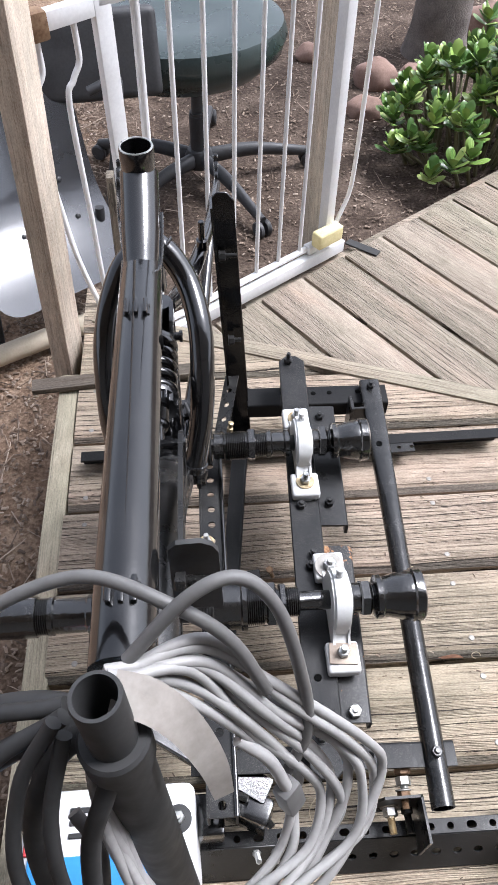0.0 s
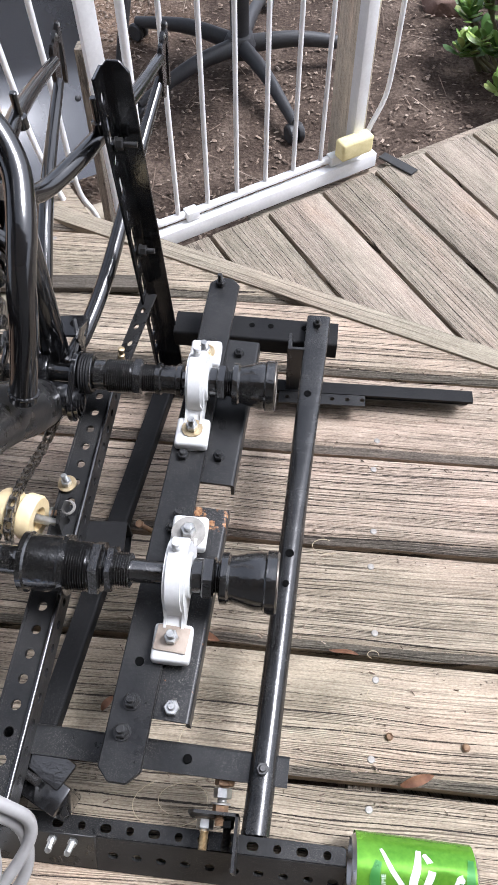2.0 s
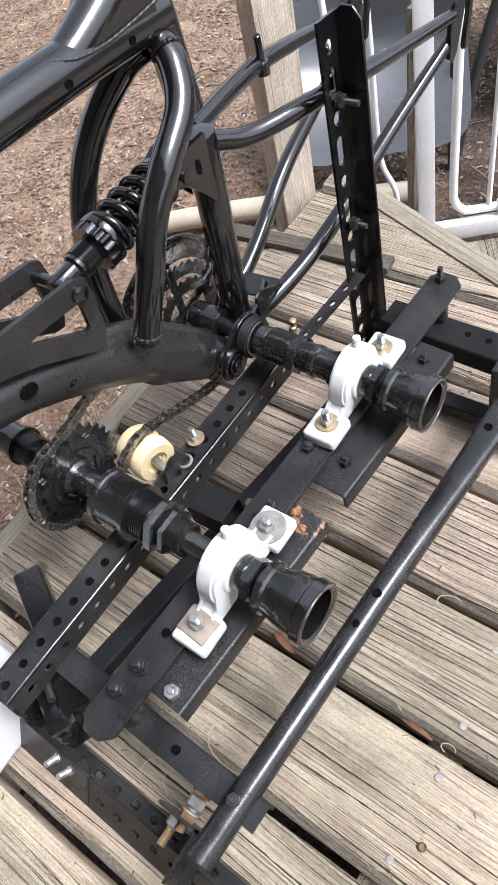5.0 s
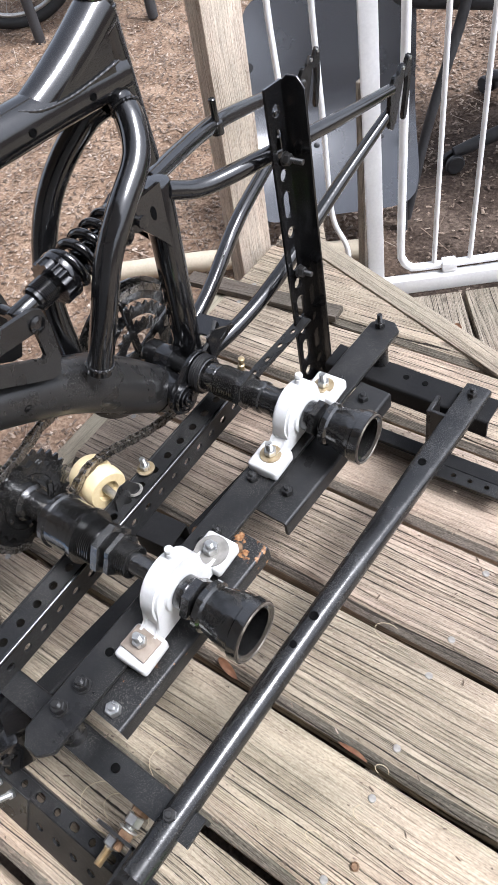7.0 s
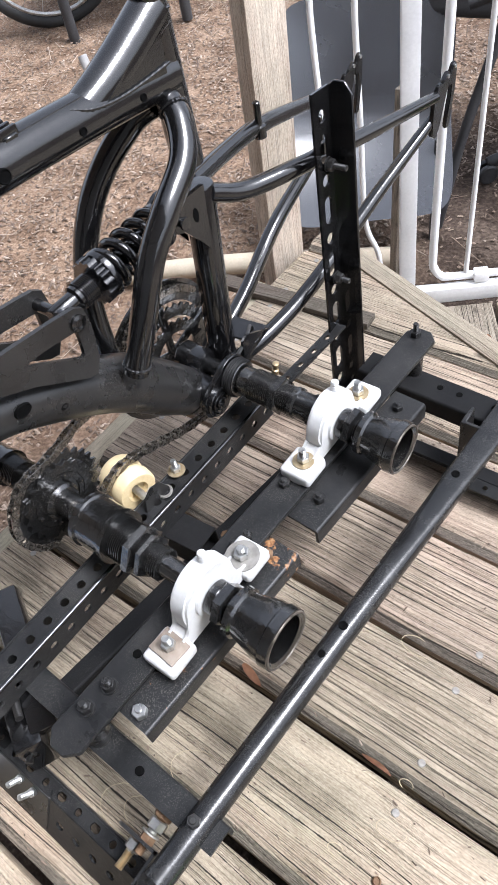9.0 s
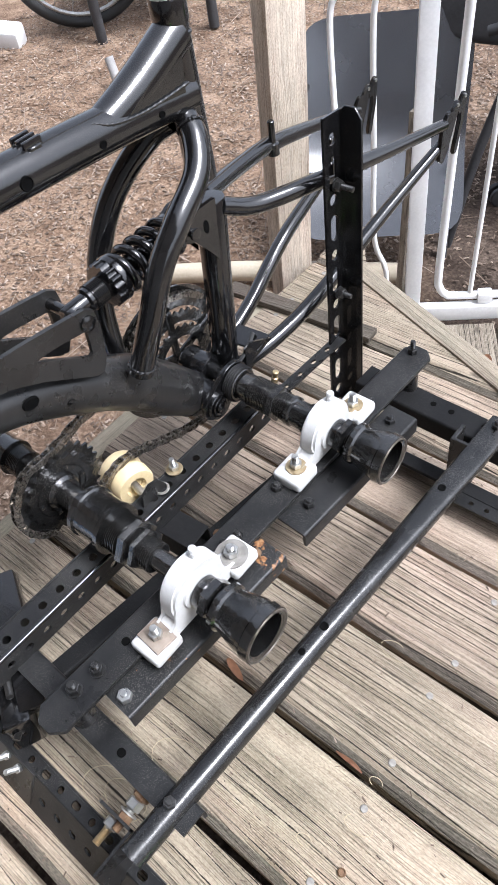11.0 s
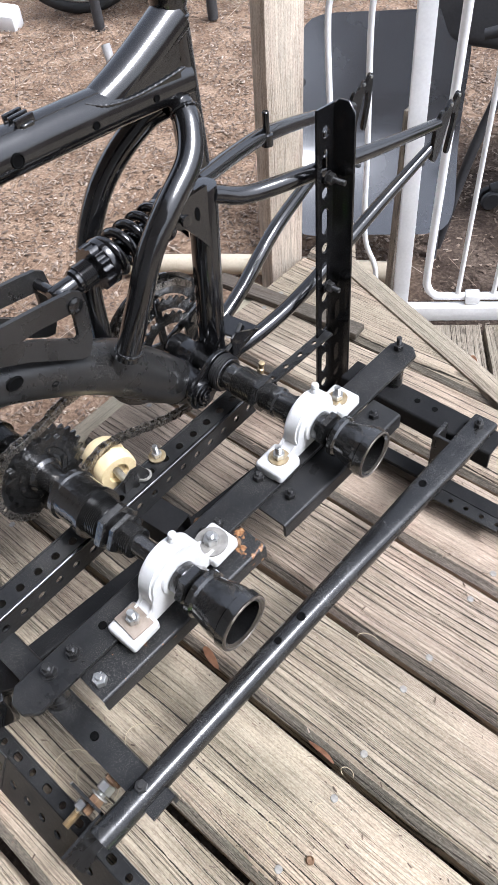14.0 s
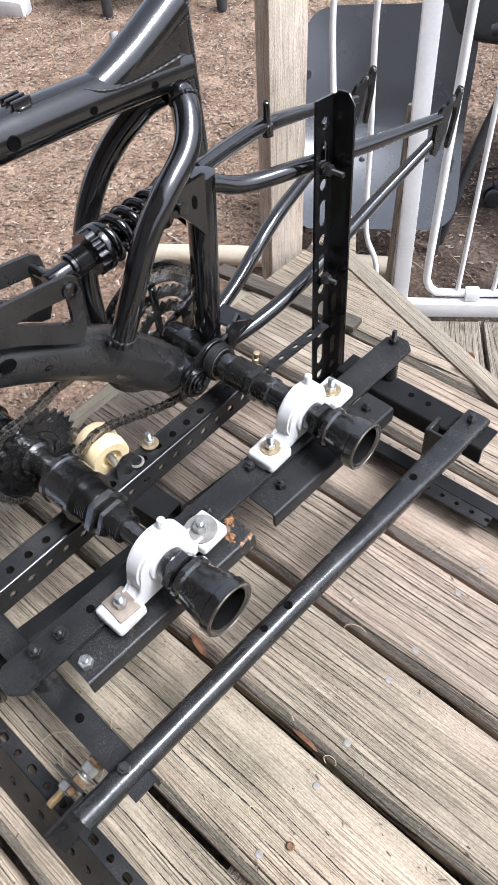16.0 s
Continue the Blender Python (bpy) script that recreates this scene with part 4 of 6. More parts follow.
# sprocket on the near axle, chain and tensioner wheel


def toothed(bm, m, teeth, root, tip, thick, hole):
    n = teeth * 4
    lo, hi, li, hi_i = [], [], [], []
    for k in range(n):
        a = 2 * math.pi * k / n
        r = (root, tip, tip, root)[k % 4]
        a += (0.0, 0.18, -0.18, 0.0)[k % 4] * 2 * math.pi / teeth * 0.3
        for lst, z, q in ((lo, 0, r), (hi, thick, r), (li, 0, hole), (hi_i, thick, hole)):
            lst.append(bm.verts.new(m @ V((q * math.cos(a), q * math.sin(a), z))))
    for k in range(n):
        j = (k + 1) % n
        bm.faces.new((lo[k], lo[j], hi[j], hi[k]))
        bm.faces.new((hi[k], hi[j], hi_i[j], hi_i[k]))
        bm.faces.new((hi_i[k], hi_i[j], li[j], li[k]))
        bm.faces.new((li[k], li[j], lo[j], lo[k]))
    return bm


sprocket = thing("sprocket", (-0.125, NY, NZ), "black-painted steel chain sprocket on the pipe axle", "sprocket")
m = frame_of((-0.126, NY, NZ), (0, NY, NZ))
part("toothed_disc", toothed(bmesh.new(), m, 30, 0.0555, 0.0605, 0.003, 0.012), M_IRON, sprocket)
part("hub", lathe(bmesh.new(), [(0.033, 0.003), (0.033, 0.0065), (0.027, 0.0065), (0.027, 0.0045), (0.022, 0.0045), (0.022, 0.010), (0.0185, 0.014), (0.0125, 0.015)], m, 32), M_IRON, sprocket)
part("inner_cog", toothed(bmesh.new(), m @ Matrix.Translation((0, 0, 0.004)), 22, 0.0435, 0.0475, 0.0025, 0.034), M_IRON, sprocket)
for k in range(6):
    a = 2 * math.pi * k / 6
    part("rivet", lathe(bmesh.new(), [(0.0028, 0.006), (0.0028, 0.008), (0.001, 0.009)], m @ Matrix.Translation((0.03 * math.cos(a), 0.03 * math.sin(a), 0)), 8), M_IRON, sprocket)

# ---------------------------------------------------------------- bicycle frame
BX = -0.118
bike = thing("stripped_bicycle", (BX, 0.7, 0.15), "stripped black full-suspension bicycle frame with coil shock, no wheels", "bicycle")


def tube(name, pts, r, mat=M_BLACK, parent=None, seg=18, n=6, flat=1.0, label=""):
    return part(name, sweep(bmesh.new(), smooth_path(pts, n), r, seg, flat), mat, parent or bike, label)


def weld(p, axis, r, parent=None, beads=22):
    """A ring of overlapping beads round a joint."""
    m = spin(p, axis)
    bm = bmesh.new()
    n = beads * 3
    pts = []
    for k in range(n):
        a = 2 * math.pi * k / n
        pts.append(m @ V((r * math.cos(a), r * math.sin(a), 0)))
    rad = [0.0019 + 0.0004 * math.sin(k * 2.1) for k in range(n)]
    sweep(bm, pts, rad, 7, closed=True)
    return part("weld", bm, M_BLACK, parent or bike)


# main tube with its holes' rims and cable guides
tube("main_tube", [(BX, 0.815, 0.539), (BX, 0.70, 0.550), (BX, 0.55, 0.560), (BX, 0.42, 0.566), (BX, 0.30, 0.570)], [0.0205, 0.0208, 0.021, 0.0215, 0.0215], seg=26)
tube("gusset_tube", [(BX, 0.69, 0.548), (BX, 0.752, 0.566), (BX, 0.815, 0.594)], [0.0165, 0.0195, 0.0200], seg=22)
bm = outline(bmesh.new(), [(0.708, 0.546), (0.80, 0.536), (0.806, 0.597), (0.76, 0.572), (0.722, 0.560)], Matrix.Translation((BX - 0.0190, 0, 0)) @ Matrix(((0, 0, 1, 0), (1, 0, 0, 0), (0, 1, 0, 0), (0, 0, 0, 1))), 0.038)
bmesh.ops.bevel(bm, geom=bm.edges[:], offset=0.003, segments=2, affect="EDGES")
part("gusset_web", bm, M_BLACK, bike)
bm = bmesh.new()
prof = [(0.0165, 0.0), (0.0165, 0.154), (0.0178, 0.157), (0.0178, 0.176), (0.0172, 0.178), (0.0148, 0.178), (0.0148, 0.10)]
lathe(bm, prof, frame_of((BX, 0.816, 0.448), (BX, 0.812, 0.70)), 28)
part("seat_tube", bm, M_BLACK, bike)
weld((BX, 0.8125, 0.594), (0, 0.05, 1), 0.0164)
m = frame_of((BX, 0.816, 0.448), (BX, 0.812, 0.70))
part("worn_rim", sweep(bmesh.new(), [m @ V((0.0162 * math.cos(q * math.pi / 16), 0.0162 * math.sin(q * math.pi / 16), 0.1778)) for q in range(32)], 0.0011, 6, closed=True), M_ZINC, bike, "bare bright rim")
weld((BX, 0.708, 0.554), (0, 0.75, 0.66), 0.0176)
seam = smooth_path([(BX + 0.012, 0.688, 0.5665), (BX + 0.0185, 0.706, 0.5595), (BX + 0.0203, 0.735, 0.5550), (BX + 0.0203, 0.768, 0.5545), (BX + 0.0200, 0.803, 0.5560)], 14)
part("weld_seam", sweep(bmesh.new(), seam, [0.0016 + 0.0004 * math.sin(k * 1.9) for k in range(len(seam))], 7), M_BLACK, bike)
for y, z in ((0.628, 0.574), (0.345, 0.586)):
    bm = bmesh.new()
    for k in (-1, 0, 1):
        block(bm, pose(BX + 0.008 * k, y, z + 0.002), (0.004, 0.019, 0.010), 0.0015, 2)
    block(bm, pose(BX, y, z - 0.001), (0.024, 0.014, 0.005), 0.001, 1)
    part("cable_guide", bm, M_BLACK, bike)
# vents are raised rims round a disc painted as dark as a bore
for y, r in ((0.762, 0.0028), (0.688, 0.0030), (0.603, 0.0055)):
    bm = lathe(bmesh.new(), [(r + 0.0012, -0.002), (r + 0.0008, 0.0010), (r, 0.0012), (r * 0.9, 0.0006), (0.0, 0.0006)], spin((BX + 0.0205 + 0.0006 * max(0, (0.762 - y) / 0.16), y, 0.5435 + 0.0085 * (0.762 - y) / 0.1), (1, 0, 0)), 14)
    part("vent_hole", bm, M_HOLE, bike)

# curved yoke tubes that straddle the shock
tube("yoke_tube", [(-0.110, 0.800, 0.522), (-0.092, 0.792, 0.508), (-0.074, 0.768, 0.485), (-0.064, 0.724, 0.462), (-0.064, 0.690, 0.430), (-0.068, 0.664, 0.380), (-0.080, 0.640, 0.318)], 0.0135)
tube("yoke_tube", [(-0.126, 0.795, 0.518), (-0.146, 0.780, 0.503), (-0.162, 0.748, 0.474), (-0.170, 0.718, 0.440), (-0.172, 0.692, 0.395), (-0.171, 0.676, 0.345), (-0.160, 0.664, 0.285)], 0.0135)
weld((-0.101, 0.797, 0.516), (0.7, -0.3, -0.6), 0.0138)
weld((-0.0785, 0.643, 0.326), (-0.2, -0.35, -1), 0.0136)

# lower beam, hollow and deep, to the bottom bracket
tube("lower_beam", [(BX, 0.36, 0.395), (BX, 0.44, 0.388), (BX, 0.511, 0.366), (BX, 0.583, 0.324), (BX, 0.644, 0.279), (BX, 0.690, 0.228), (BX, 0.735, 0.178)], [0.026, 0.0265, 0.0265, 0.029, 0.0335, 0.0335, 0.0285], M_SATIN, seg=30)
bm = lathe(bmesh.new(), [(0.014, 0), (0.0185, 0.0), (0.0195, 0.002), (0.0195, 0.040), (0.0185, 0.042), (0.014, 0.042)], frame_of((BX - 0.036, FY, FZ), (0, FY, FZ)), 28)
part("bottom_bracket_shell", bm, M_BLACK, bike)
weld((BX, 0.722, 0.193), (0, 0.68, -0.73), 0.0293)

bm = lathe(bmesh.new(), [(0.008, 0.004), (0.012, 0.004), (0.0125, 0.002), (0.016, 0.002), (0.0195, 0.001), (0.0205, -0.002), (0.0205, -0.05)], spin((-0.083, 0.734, 0.190), (1, 0, 0)), 26)
part("pivot_eye", bm, M_BLACK, bike)
bm = bmesh.new()
m = Matrix.Translation((-0.0815, 0, 0)) @ Matrix(((0, 0, 1, 0), (1, 0, 0, 0), (0, 1, 0, 0), (0, 0, 0, 1)))
hull = [(0.731 + 0.023 * math.cos(math.radians(a)), 0.188 + 0.023 * math.sin(math.radians(a))) for a in range(130, 311, 20)] + [(FY + 0.027 * math.cos(math.radians(a)), FZ + 0.027 * math.sin(math.radians(a))) for a in range(-50, 131, 20)]
outline(bm, hull, m, 0.007)
bmesh.ops.bevel(bm, geom=bm.edges[:], offset=0.001, segments=1, affect="EDGES")
part("pivot_link", bm, M_BLACK, bike)
for r, h in ((0.0195, 0.0045), (0.0135, 0.006), (0.008, 0.0075)):
    part("pivot_ring", lathe(bmesh.new(), [(r, -0.002), (r, h), (r - 0.0012, h + 0.0008), (r - 0.0035, h), (r - 0.0038, h - 0.003)], spin((-0.0745, 0.731, 0.188), (1, 0, 0)), 24), M_BLACK, bike)
part("bearing_cup", lathe(bmesh.new(), [(0.018, 0)] + [(0.0235 + 0.0012 * (k % 2), 0.001 + 0.0016 * k) for k in range(9)] + [(0.017, 0.0152)], frame_of((-0.0745, FY, FZ), (0, FY, FZ)), 28), M_DARK, bike)
# link plates: a long bar that drops to a foot welded to the beam, with a triangular opening
def link_plate(x, outer, inner):
    bm = bmesh.new()
    m = Matrix.Translation((x - 0.0025, 0, 0)) @ Matrix(((0, 0, 1, 0), (1, 0, 0, 0), (0, 1, 0, 0), (0, 0, 0, 1)))
    n = len(outer)
    o0, o1 = [[bm.verts.new(m @ V((a, b, h))) for a, b in outer] for h in (0, 0.005)]
    i0, i1 = [[bm.verts.new(m @ V((a, b, h))) for a, b in inner] for h in (0, 0.005)]
    for k in range(n):
        j = (k + 1) % n
        bm.faces.new((o0[k], o0[j], o1[j], o1[k]))
        bm.faces.new((i0[k], i0[j], i1[j], i1[k]))
        bm.faces.new((o1[k], o1[j], i1[j], i1[k]))
        bm.faces.new((o0[k], o0[j], i0[j], i0[k]))
    part("link_plate", bm, M_SATIN, bike, smooth=False)


OUTER = [(0.44, 0.446), (0.43, 0.438), (0.43, 0.425), (0.506, 0.404), (0.539, 0.386), (0.592, 0.349), (0.603, 0.346), (0.612, 0.362), (0.617, 0.40), (0.615, 0.420), (0.606, 0.426), (0.583, 0.430), (0.532, 0.437)]
INNER = [(0.545, 0.412), (0.540, 0.411), (0.541, 0.409), (0.550, 0.404), (0.562, 0.396), (0.590, 0.377), (0.595, 0.374), (0.598, 0.376), (0.5995, 0.390), (0.600, 0.402), (0.597, 0.4045), (0.583, 0.407), (0.560, 0.411)]
for x in (BX + 0.0285, BX - 0.0285):
    link_plate(x, OUTER, INNER)
bm = lathe(bmesh.new(), [(0.0062, 0), (0.0062, 0.062), (0.0085, 0.0625), (0.0085, 0.0655), (0.005, 0.067), (0.005, 0.0655)], frame_of((BX - 0.032, 0.604, 0.411), (0, 0.604, 0.411)), 16)
part("link_bolt", bm, M_BLACK, bike)
# beam openings: rim and near-black disc instead of a cut
for y, z, r in ((0.518, 0.372, 0.0085), (0.556, 0.341, 0.0038)):
    bm = lathe(bmesh.new(), [(r + 0.0012, -0.002), (r + 0.0006, 0.0009), (r, 0.0011), (r * 0.9, 0.0004), (0, 0.0004)], spin((BX + 0.0275, y, z), (1, 0, 0)) @ Matrix.Diagonal((1, 0.7, 1, 1)), 18)
    part("beam_hole", bm, M_HOLE, bike)

# coil shock
S0, S1 = V((BX + 0.002, 0.598, 0.409)), V((BX + 0.002, 0.764, 0.414))
shock = part("shock_body", lathe(bmesh.new(), [(0.008, 0), (0.0095, 0.002), (0.0095, 0.028), (0.013, 0.03), (0.013, 0.075), (0.009, 0.077), (0.009, 0.172)], frame_of(S0, S1), 22), M_BLACK, bike)
d = (S1 - S0).normalized()
bm = bmesh.new()
n, turns, L0, L1, R = 200, 4.7, 0.073, 0.153, 0.0195
mm = frame_of(S0, S1)
pts = [mm @ V((R * math.cos(2 * math.pi * turns * k / n), R * math.sin(2 * math.pi * turns * k / n), L0 + (L1 - L0) * k / n)) for k in range(n + 1)]
sweep(bm, pts, 0.0053, 10)
part("coil_spring", bm, M_BLACK, shock)
bm = bmesh.new()
toothed(bm, mm @ Matrix.Translation((0, 0, 0.055)), 16, 0.0222, 0.0248, 0.0105, 0.012)
part("preload_ring", bm, M_BLACK, shock)
bm = lathe(bmesh.new(), [(0.013, 0), (0.0245, 0.0), (0.0255, 0.003), (0.0255, 0.006), (0.013, 0.007)], mm @ Matrix.Translation((0, 0, 0.066)), 28)
part("spring_seat", bm, M_BLACK, shock)
bm = lathe(bmesh.new(), [(0.012, 0), (0.0225, 0.0), (0.0225, 0.006), (0.012, 0.007)], mm @ Matrix.Translation((0, 0, 0.151)), 24)
part("spring_seat", bm, M_BLACK, shock)
part("lower_collar", lathe(bmesh.new(), [(0.0135, 0.034), (0.0145, 0.0345)] + [(0.0135 + 0.0008 * (k % 2), 0.036 + 0.001 * k) for k in range(16)] + [(0.0135, 0.0525)], mm, 22), M_BLACK, shock)

# rear triangle: vertical tube, stays, dropouts
part("pivot_tube", lathe(bmesh.new(), [(0.017, 0), (0.0175, 0.002), (0.0175, 0.247), (0.0165, 0.2495), (0.0, 0.25)], frame_of((BX + 0.004, 0.792, 0.175), (BX + 0.004, 0.818, 0.425)), 24), M_BLACK, bike)
for x in (-0.098, -0.132):
    bm = bmesh.new()
    m = Matrix.Translation((x - 0.0025, 0, 0)) @ Matrix(((0, 0, 1, 0), (1, 0, 0, 0), (0, 1, 0, 0), (0, 0, 0, 1)))
    outline(bm, [(0.800, 0.358), (0.808, 0.432), (0.772, 0.433), (0.756, 0.426), (0.751, 0.414), (0.757, 0.404), (0.768, 0.400), (0.786, 0.378)], m, 0.005)
    part("shock_tab", bm, M_BLACK, bike, smooth=False)
part("tab_hole", lathe(bmesh.new(), [(0.0055, -0.001), (0.0055, 0.0006), (0.0, 0.0007)], spin((-0.0955, 0.788, 0.408), (1, 0, 0)) @ Matrix.Diagonal((0.7, 1.5, 1, 1)), 14), M_HOLE, bike)
part("tab_bolt", lathe(bmesh.new(), [(0.005, 0), (0.005, 0.05), (0.007, 0.0505), (0.007, 0.054), (0.004, 0.0545)], frame_of((-0.14, 0.764, 0.415), (0, 0.764, 0.415)), 14), M_BLACK, bike)
tube("seat_stay", [(-0.104, 0.822, 0.412), (-0.092, 0.865, 0.393), (-0.068, 0.935, 0.388), (-0.044, 1.06, 0.372), (-0.031, 1.188, 0.352)], [0.0105, 0.0105, 0.0105, 0.009, 0.0075])
tube("seat_stay", [(-0.132, 0.828, 0.414), (-0.148, 0.90, 0.405), (-0.160, 0.985, 0.394), (-0.175, 1.10, 0.362), (-0.188, 1.215, 0.326)], [0.0105, 0.0105, 0.0105, 0.009, 0.0075])
tube("chain_stay", [(-0.098, 0.785, 0.190), (-0.086, 0.86, 0.192), (-0.072, 0.945, 0.215), (-0.052, 1.08, 0.275), (-0.034, 1.188, 0.322)], [0.0105, 0.0105, 0.0105, 0.009, 0.0075])
tube("chain_stay", [(-0.142, 0.80, 0.180), (-0.152, 0.89, 0.203), (-0.164, 0.99, 0.248), (-0.178, 1.10, 0.272), (-0.189, 1.215, 0.296)], [0.0105, 0.0105, 0.0105, 0.009, 0.0075])
for x, y0, z0 in ((-0.030, 1.186, 0.331), (-0.191, 1.215, 0.310)):
    bm = bmesh.new()
    m = Matrix.Translation((x - 0.003, y0, z0)) @ Matrix(((0, 0, 1, 0), (1, 0, 0, 0), (0, 1, 0, 0), (0, 0, 0, 1)))
    outline(bm, [(-0.010, -0.026), (0.000, -0.034), (0.010, -0.024), (0.018, -0.002), (0.030, 0.024), (0.036, 0.033), (0.035, 0.041), (0.029, 0.043), (0.023, 0.038), (0.017, 0.031), (0.013, 0.036), (0.006, 0.035), (0.002, 0.028), (-0.006, 0.020), (-0.008, 0.0)], m, 0.006)
    bmesh.ops.bevel(bm, geom=bm.edges[:], offset=0.0012, segments=2, affect="EDGES")
    part("dropout", bm, M_BLACK, bike)
    bm = bmesh.new()
    outline(bm, [(0.030, -0.034), (0.035, -0.036), (0.039, -0.032), (0.049, 0.008), (0.054, 0.036), (0.053, 0.045), (0.047, 0.048), (0.042, 0.044), (0.036, 0.034), (0.031, 0.028), (0.033, 0.021), (0.038, 0.024), (0.043, 0.022), (0.040, 0.006), (0.029, -0.028)], m, 0.006)
    bmesh.ops.bevel(bm, geom=bm.edges[:], offset=0.0012, segments=2, affect="EDGES")
    part("dropout_tine", bm, M_BLACK, bike)
    for hy, hz in ((0.029, 0.037), (0.048, 0.042)):
        part("eyelet", lathe(bmesh.new(), [(0.0026, -0.001), (0.0026, 0.0072), (0.0, 0.0073)], m @ Matrix.Translation((hy, hz, 0)), 10), M_ZINC, bike)
for x, y, z in ((-0.152, 0.975, 0.392), (-0.058, 0.965, 0.397)):
    bm = lathe(bmesh.new(), [(0.008, -0.006), (0.008, 0.008), (0.0045, 0.009), (0.0045, 0.036), (0.0035, 0.037)], pose(x, y, z), 14)
    part("brake_boss", bm, M_BLACK, bike)
# bridge plate and the cable hoop round the pivot tube
bm = bmesh.new()
block(bm, pose(-0.108, 0.835, 0.205, 12, 0, 6), (0.05, 0.03, 0.004), 0.001, 1)
part("bridge_plate", bm, M_BLACK, bike)
bm = outline(bmesh.new(), [(0.800, 0.180), (0.852, 0.198), (0.852, 0.204), (0.812, 0.226), (0.802, 0.222)], Matrix.Translation((-0.086, 0, 0)) @ Matrix(((0, 0, 1, 0), (1, 0, 0, 0), (0, 1, 0, 0), (0, 0, 0, 1))), 0.003)
part("bridge_side", bm, M_BLACK, bike, smooth=False)
part("bridge_hole", lathe(bmesh.new(), [(0.0042, -0.001), (0.0042, 0.0006), (0.0, 0.0007)], pose(-0.1, 0.838, 0.2078, 12, 0, 6), 12), M_HOLE, bike)
tube("cable_hoop", [(-0.142, 0.80, 0.21), (-0.135, 0.776, 0.197), (-0.114, 0.768, 0.193), (-0.092, 0.778, 0.198), (-0.086, 0.806, 0.214), (-0.094, 0.832, 0.222)], 0.0026, M_RUBBER, seg=8)

# chainrings on the far side of the bottom bracket
crank = thing("chainring_set", (-0.17, 0.775, 0.22), "greasy black triple chainring behind the bicycle frame", "chainring")
part("guard_ring", toothed(bmesh.new(), frame_of((-0.193, FY, FZ - 0.01), (1, FY, FZ - 0.01)), 30, 0.0970, 0.0972, 0.003, 0.084), M_IRON, crank)
for k, (r, x) in enumerate(((0.088, -0.185), (0.070, -0.178), (0.052, -0.171))):
    part("chainring", toothed(bmesh.new(), frame_of((x, FY, FZ - 0.01), (x + 1, FY, FZ - 0.01)), 44 - 10 * k, r - 0.004, r, 0.003, r - 0.017), M_IRON, crank)
for k in range(5):
    a = 2 * math.pi * k / 5 + 0.3
    bm = bmesh.new()
    block(bm, Matrix.Translation((-0.176, FY, FZ - 0.01)) @ Matrix.Rotation(a, 4, "X") @ Matrix.Translation((0, 0.038, 0)), (0.006, 0.076, 0.012), 0.002, 1)
    part("spider_arm", bm, M_IRON, crank)

# chain: links of their own over the sprocket and back to the chainrings
def chain_run(pts, label):
    t = thing("bicycle_chain", pts[0], label, "chain")
    line = smooth_path(pts, 40)
    step, acc, last, k = 0.0127, 0.0, line[0], 0
    marks = [line[0]]
    for p in line[1:]:
        while (p - last).length + acc >= step:
            d = (p - last).normalized()
            last = last + d * (step - acc)
            acc = 0.0
            marks.append(last.copy())
        acc += (p - last).length
        last = p
    for a, b in zip(marks, marks[1:]):
        bm = bmesh.new()
        d = (b - a).normalized()
        side = V((1, 0, 0))
        up = d.cross(side).normalized()
        w = 0.0038 if k % 2 else 0.0026
        for s in (-1, 1):
            m = Matrix((d, up, side)).transposed().to_4x4()
            m.translation = a + side * (s * w)
            L = (b - a).length
            outl = []
            for cx, a0 in ((0, 90), (L, -90)):
                for q in range(5):
                    ang = math.radians(a0 + 45 * q)
                    outl.append((cx + 0.0042 * math.cos(ang), 0.0042 * math.sin(ang)))
            outline(bm, outl, m, 0.001 * s)
        lathe(bm, [(0.0026, -0.0045), (0.0026, 0.0045)], spin(a, side), 8)
        part("chain_link", bm, M_CHAIN, t)
        k += 1
    return t


cx = -0.1245
chain_run([(cx, NY + 0.0595 * math.cos(math.radians(a)), NZ + 0.0595 * math.sin(math.radians(a))) for a in (240, 220, 200, 180, 160, 142, 126, 112)] + [(cx, 0.519, 0.268), (cx, 0.549, 0.272), (cx, 0.58, 0.278), (cx - 0.004, 0.64, 0.262)], "oily brown roller chain over the sprocket")
chain_run([(-0.118, 0.558, 0.160), (-0.118, 0.567, 0.173), (-0.118, 0.591, 0.181), (-0.118, 0.618, 0.176), (-0.118, 0.649, 0.163), (-0.118, 0.696, 0.142), (-0.118, 0.739, 0.13), (-0.12, 0.77, 0.125)], "oily brown roller chain over the nylon roller")

chain_run([(-0.1835, FY + 0.087 * math.cos(math.radians(a)), FZ - 0.01 + 0.087 * math.sin(math.radians(a))) for a in (40, 60, 80, 100, 120, 140, 160, 180, 200, 215)], "oily brown roller chain on the chainring")

roller = thing("chain_roller", (-0.105, 0.598, 0.15), "yellowed nylon chain roller with a worn groove", "roller")
m = frame_of((-0.142, 0.600, 0.151), (-0.096, 0.592, 0.151)) @ Matrix.Scale(1.16, 4)
part("wheel", lathe(bmesh.new(), [(0.006, 0.0), (0.021, 0.0), (0.023, 0.003), (0.0235, 0.014), (0.0205, 0.017), (0.0205, 0.024), (0.0235, 0.027), (0.023, 0.038), (0.021, 0.041), (0.012, 0.041), (0.011, 0.035), (0.006, 0.035)], m, 28), M_NYLON, roller)
part("roller_bolt", lathe(bmesh.new(), [(0.0045, -0.006), (0.0045, 0.06)], m, 12), M_ZINC, roller)
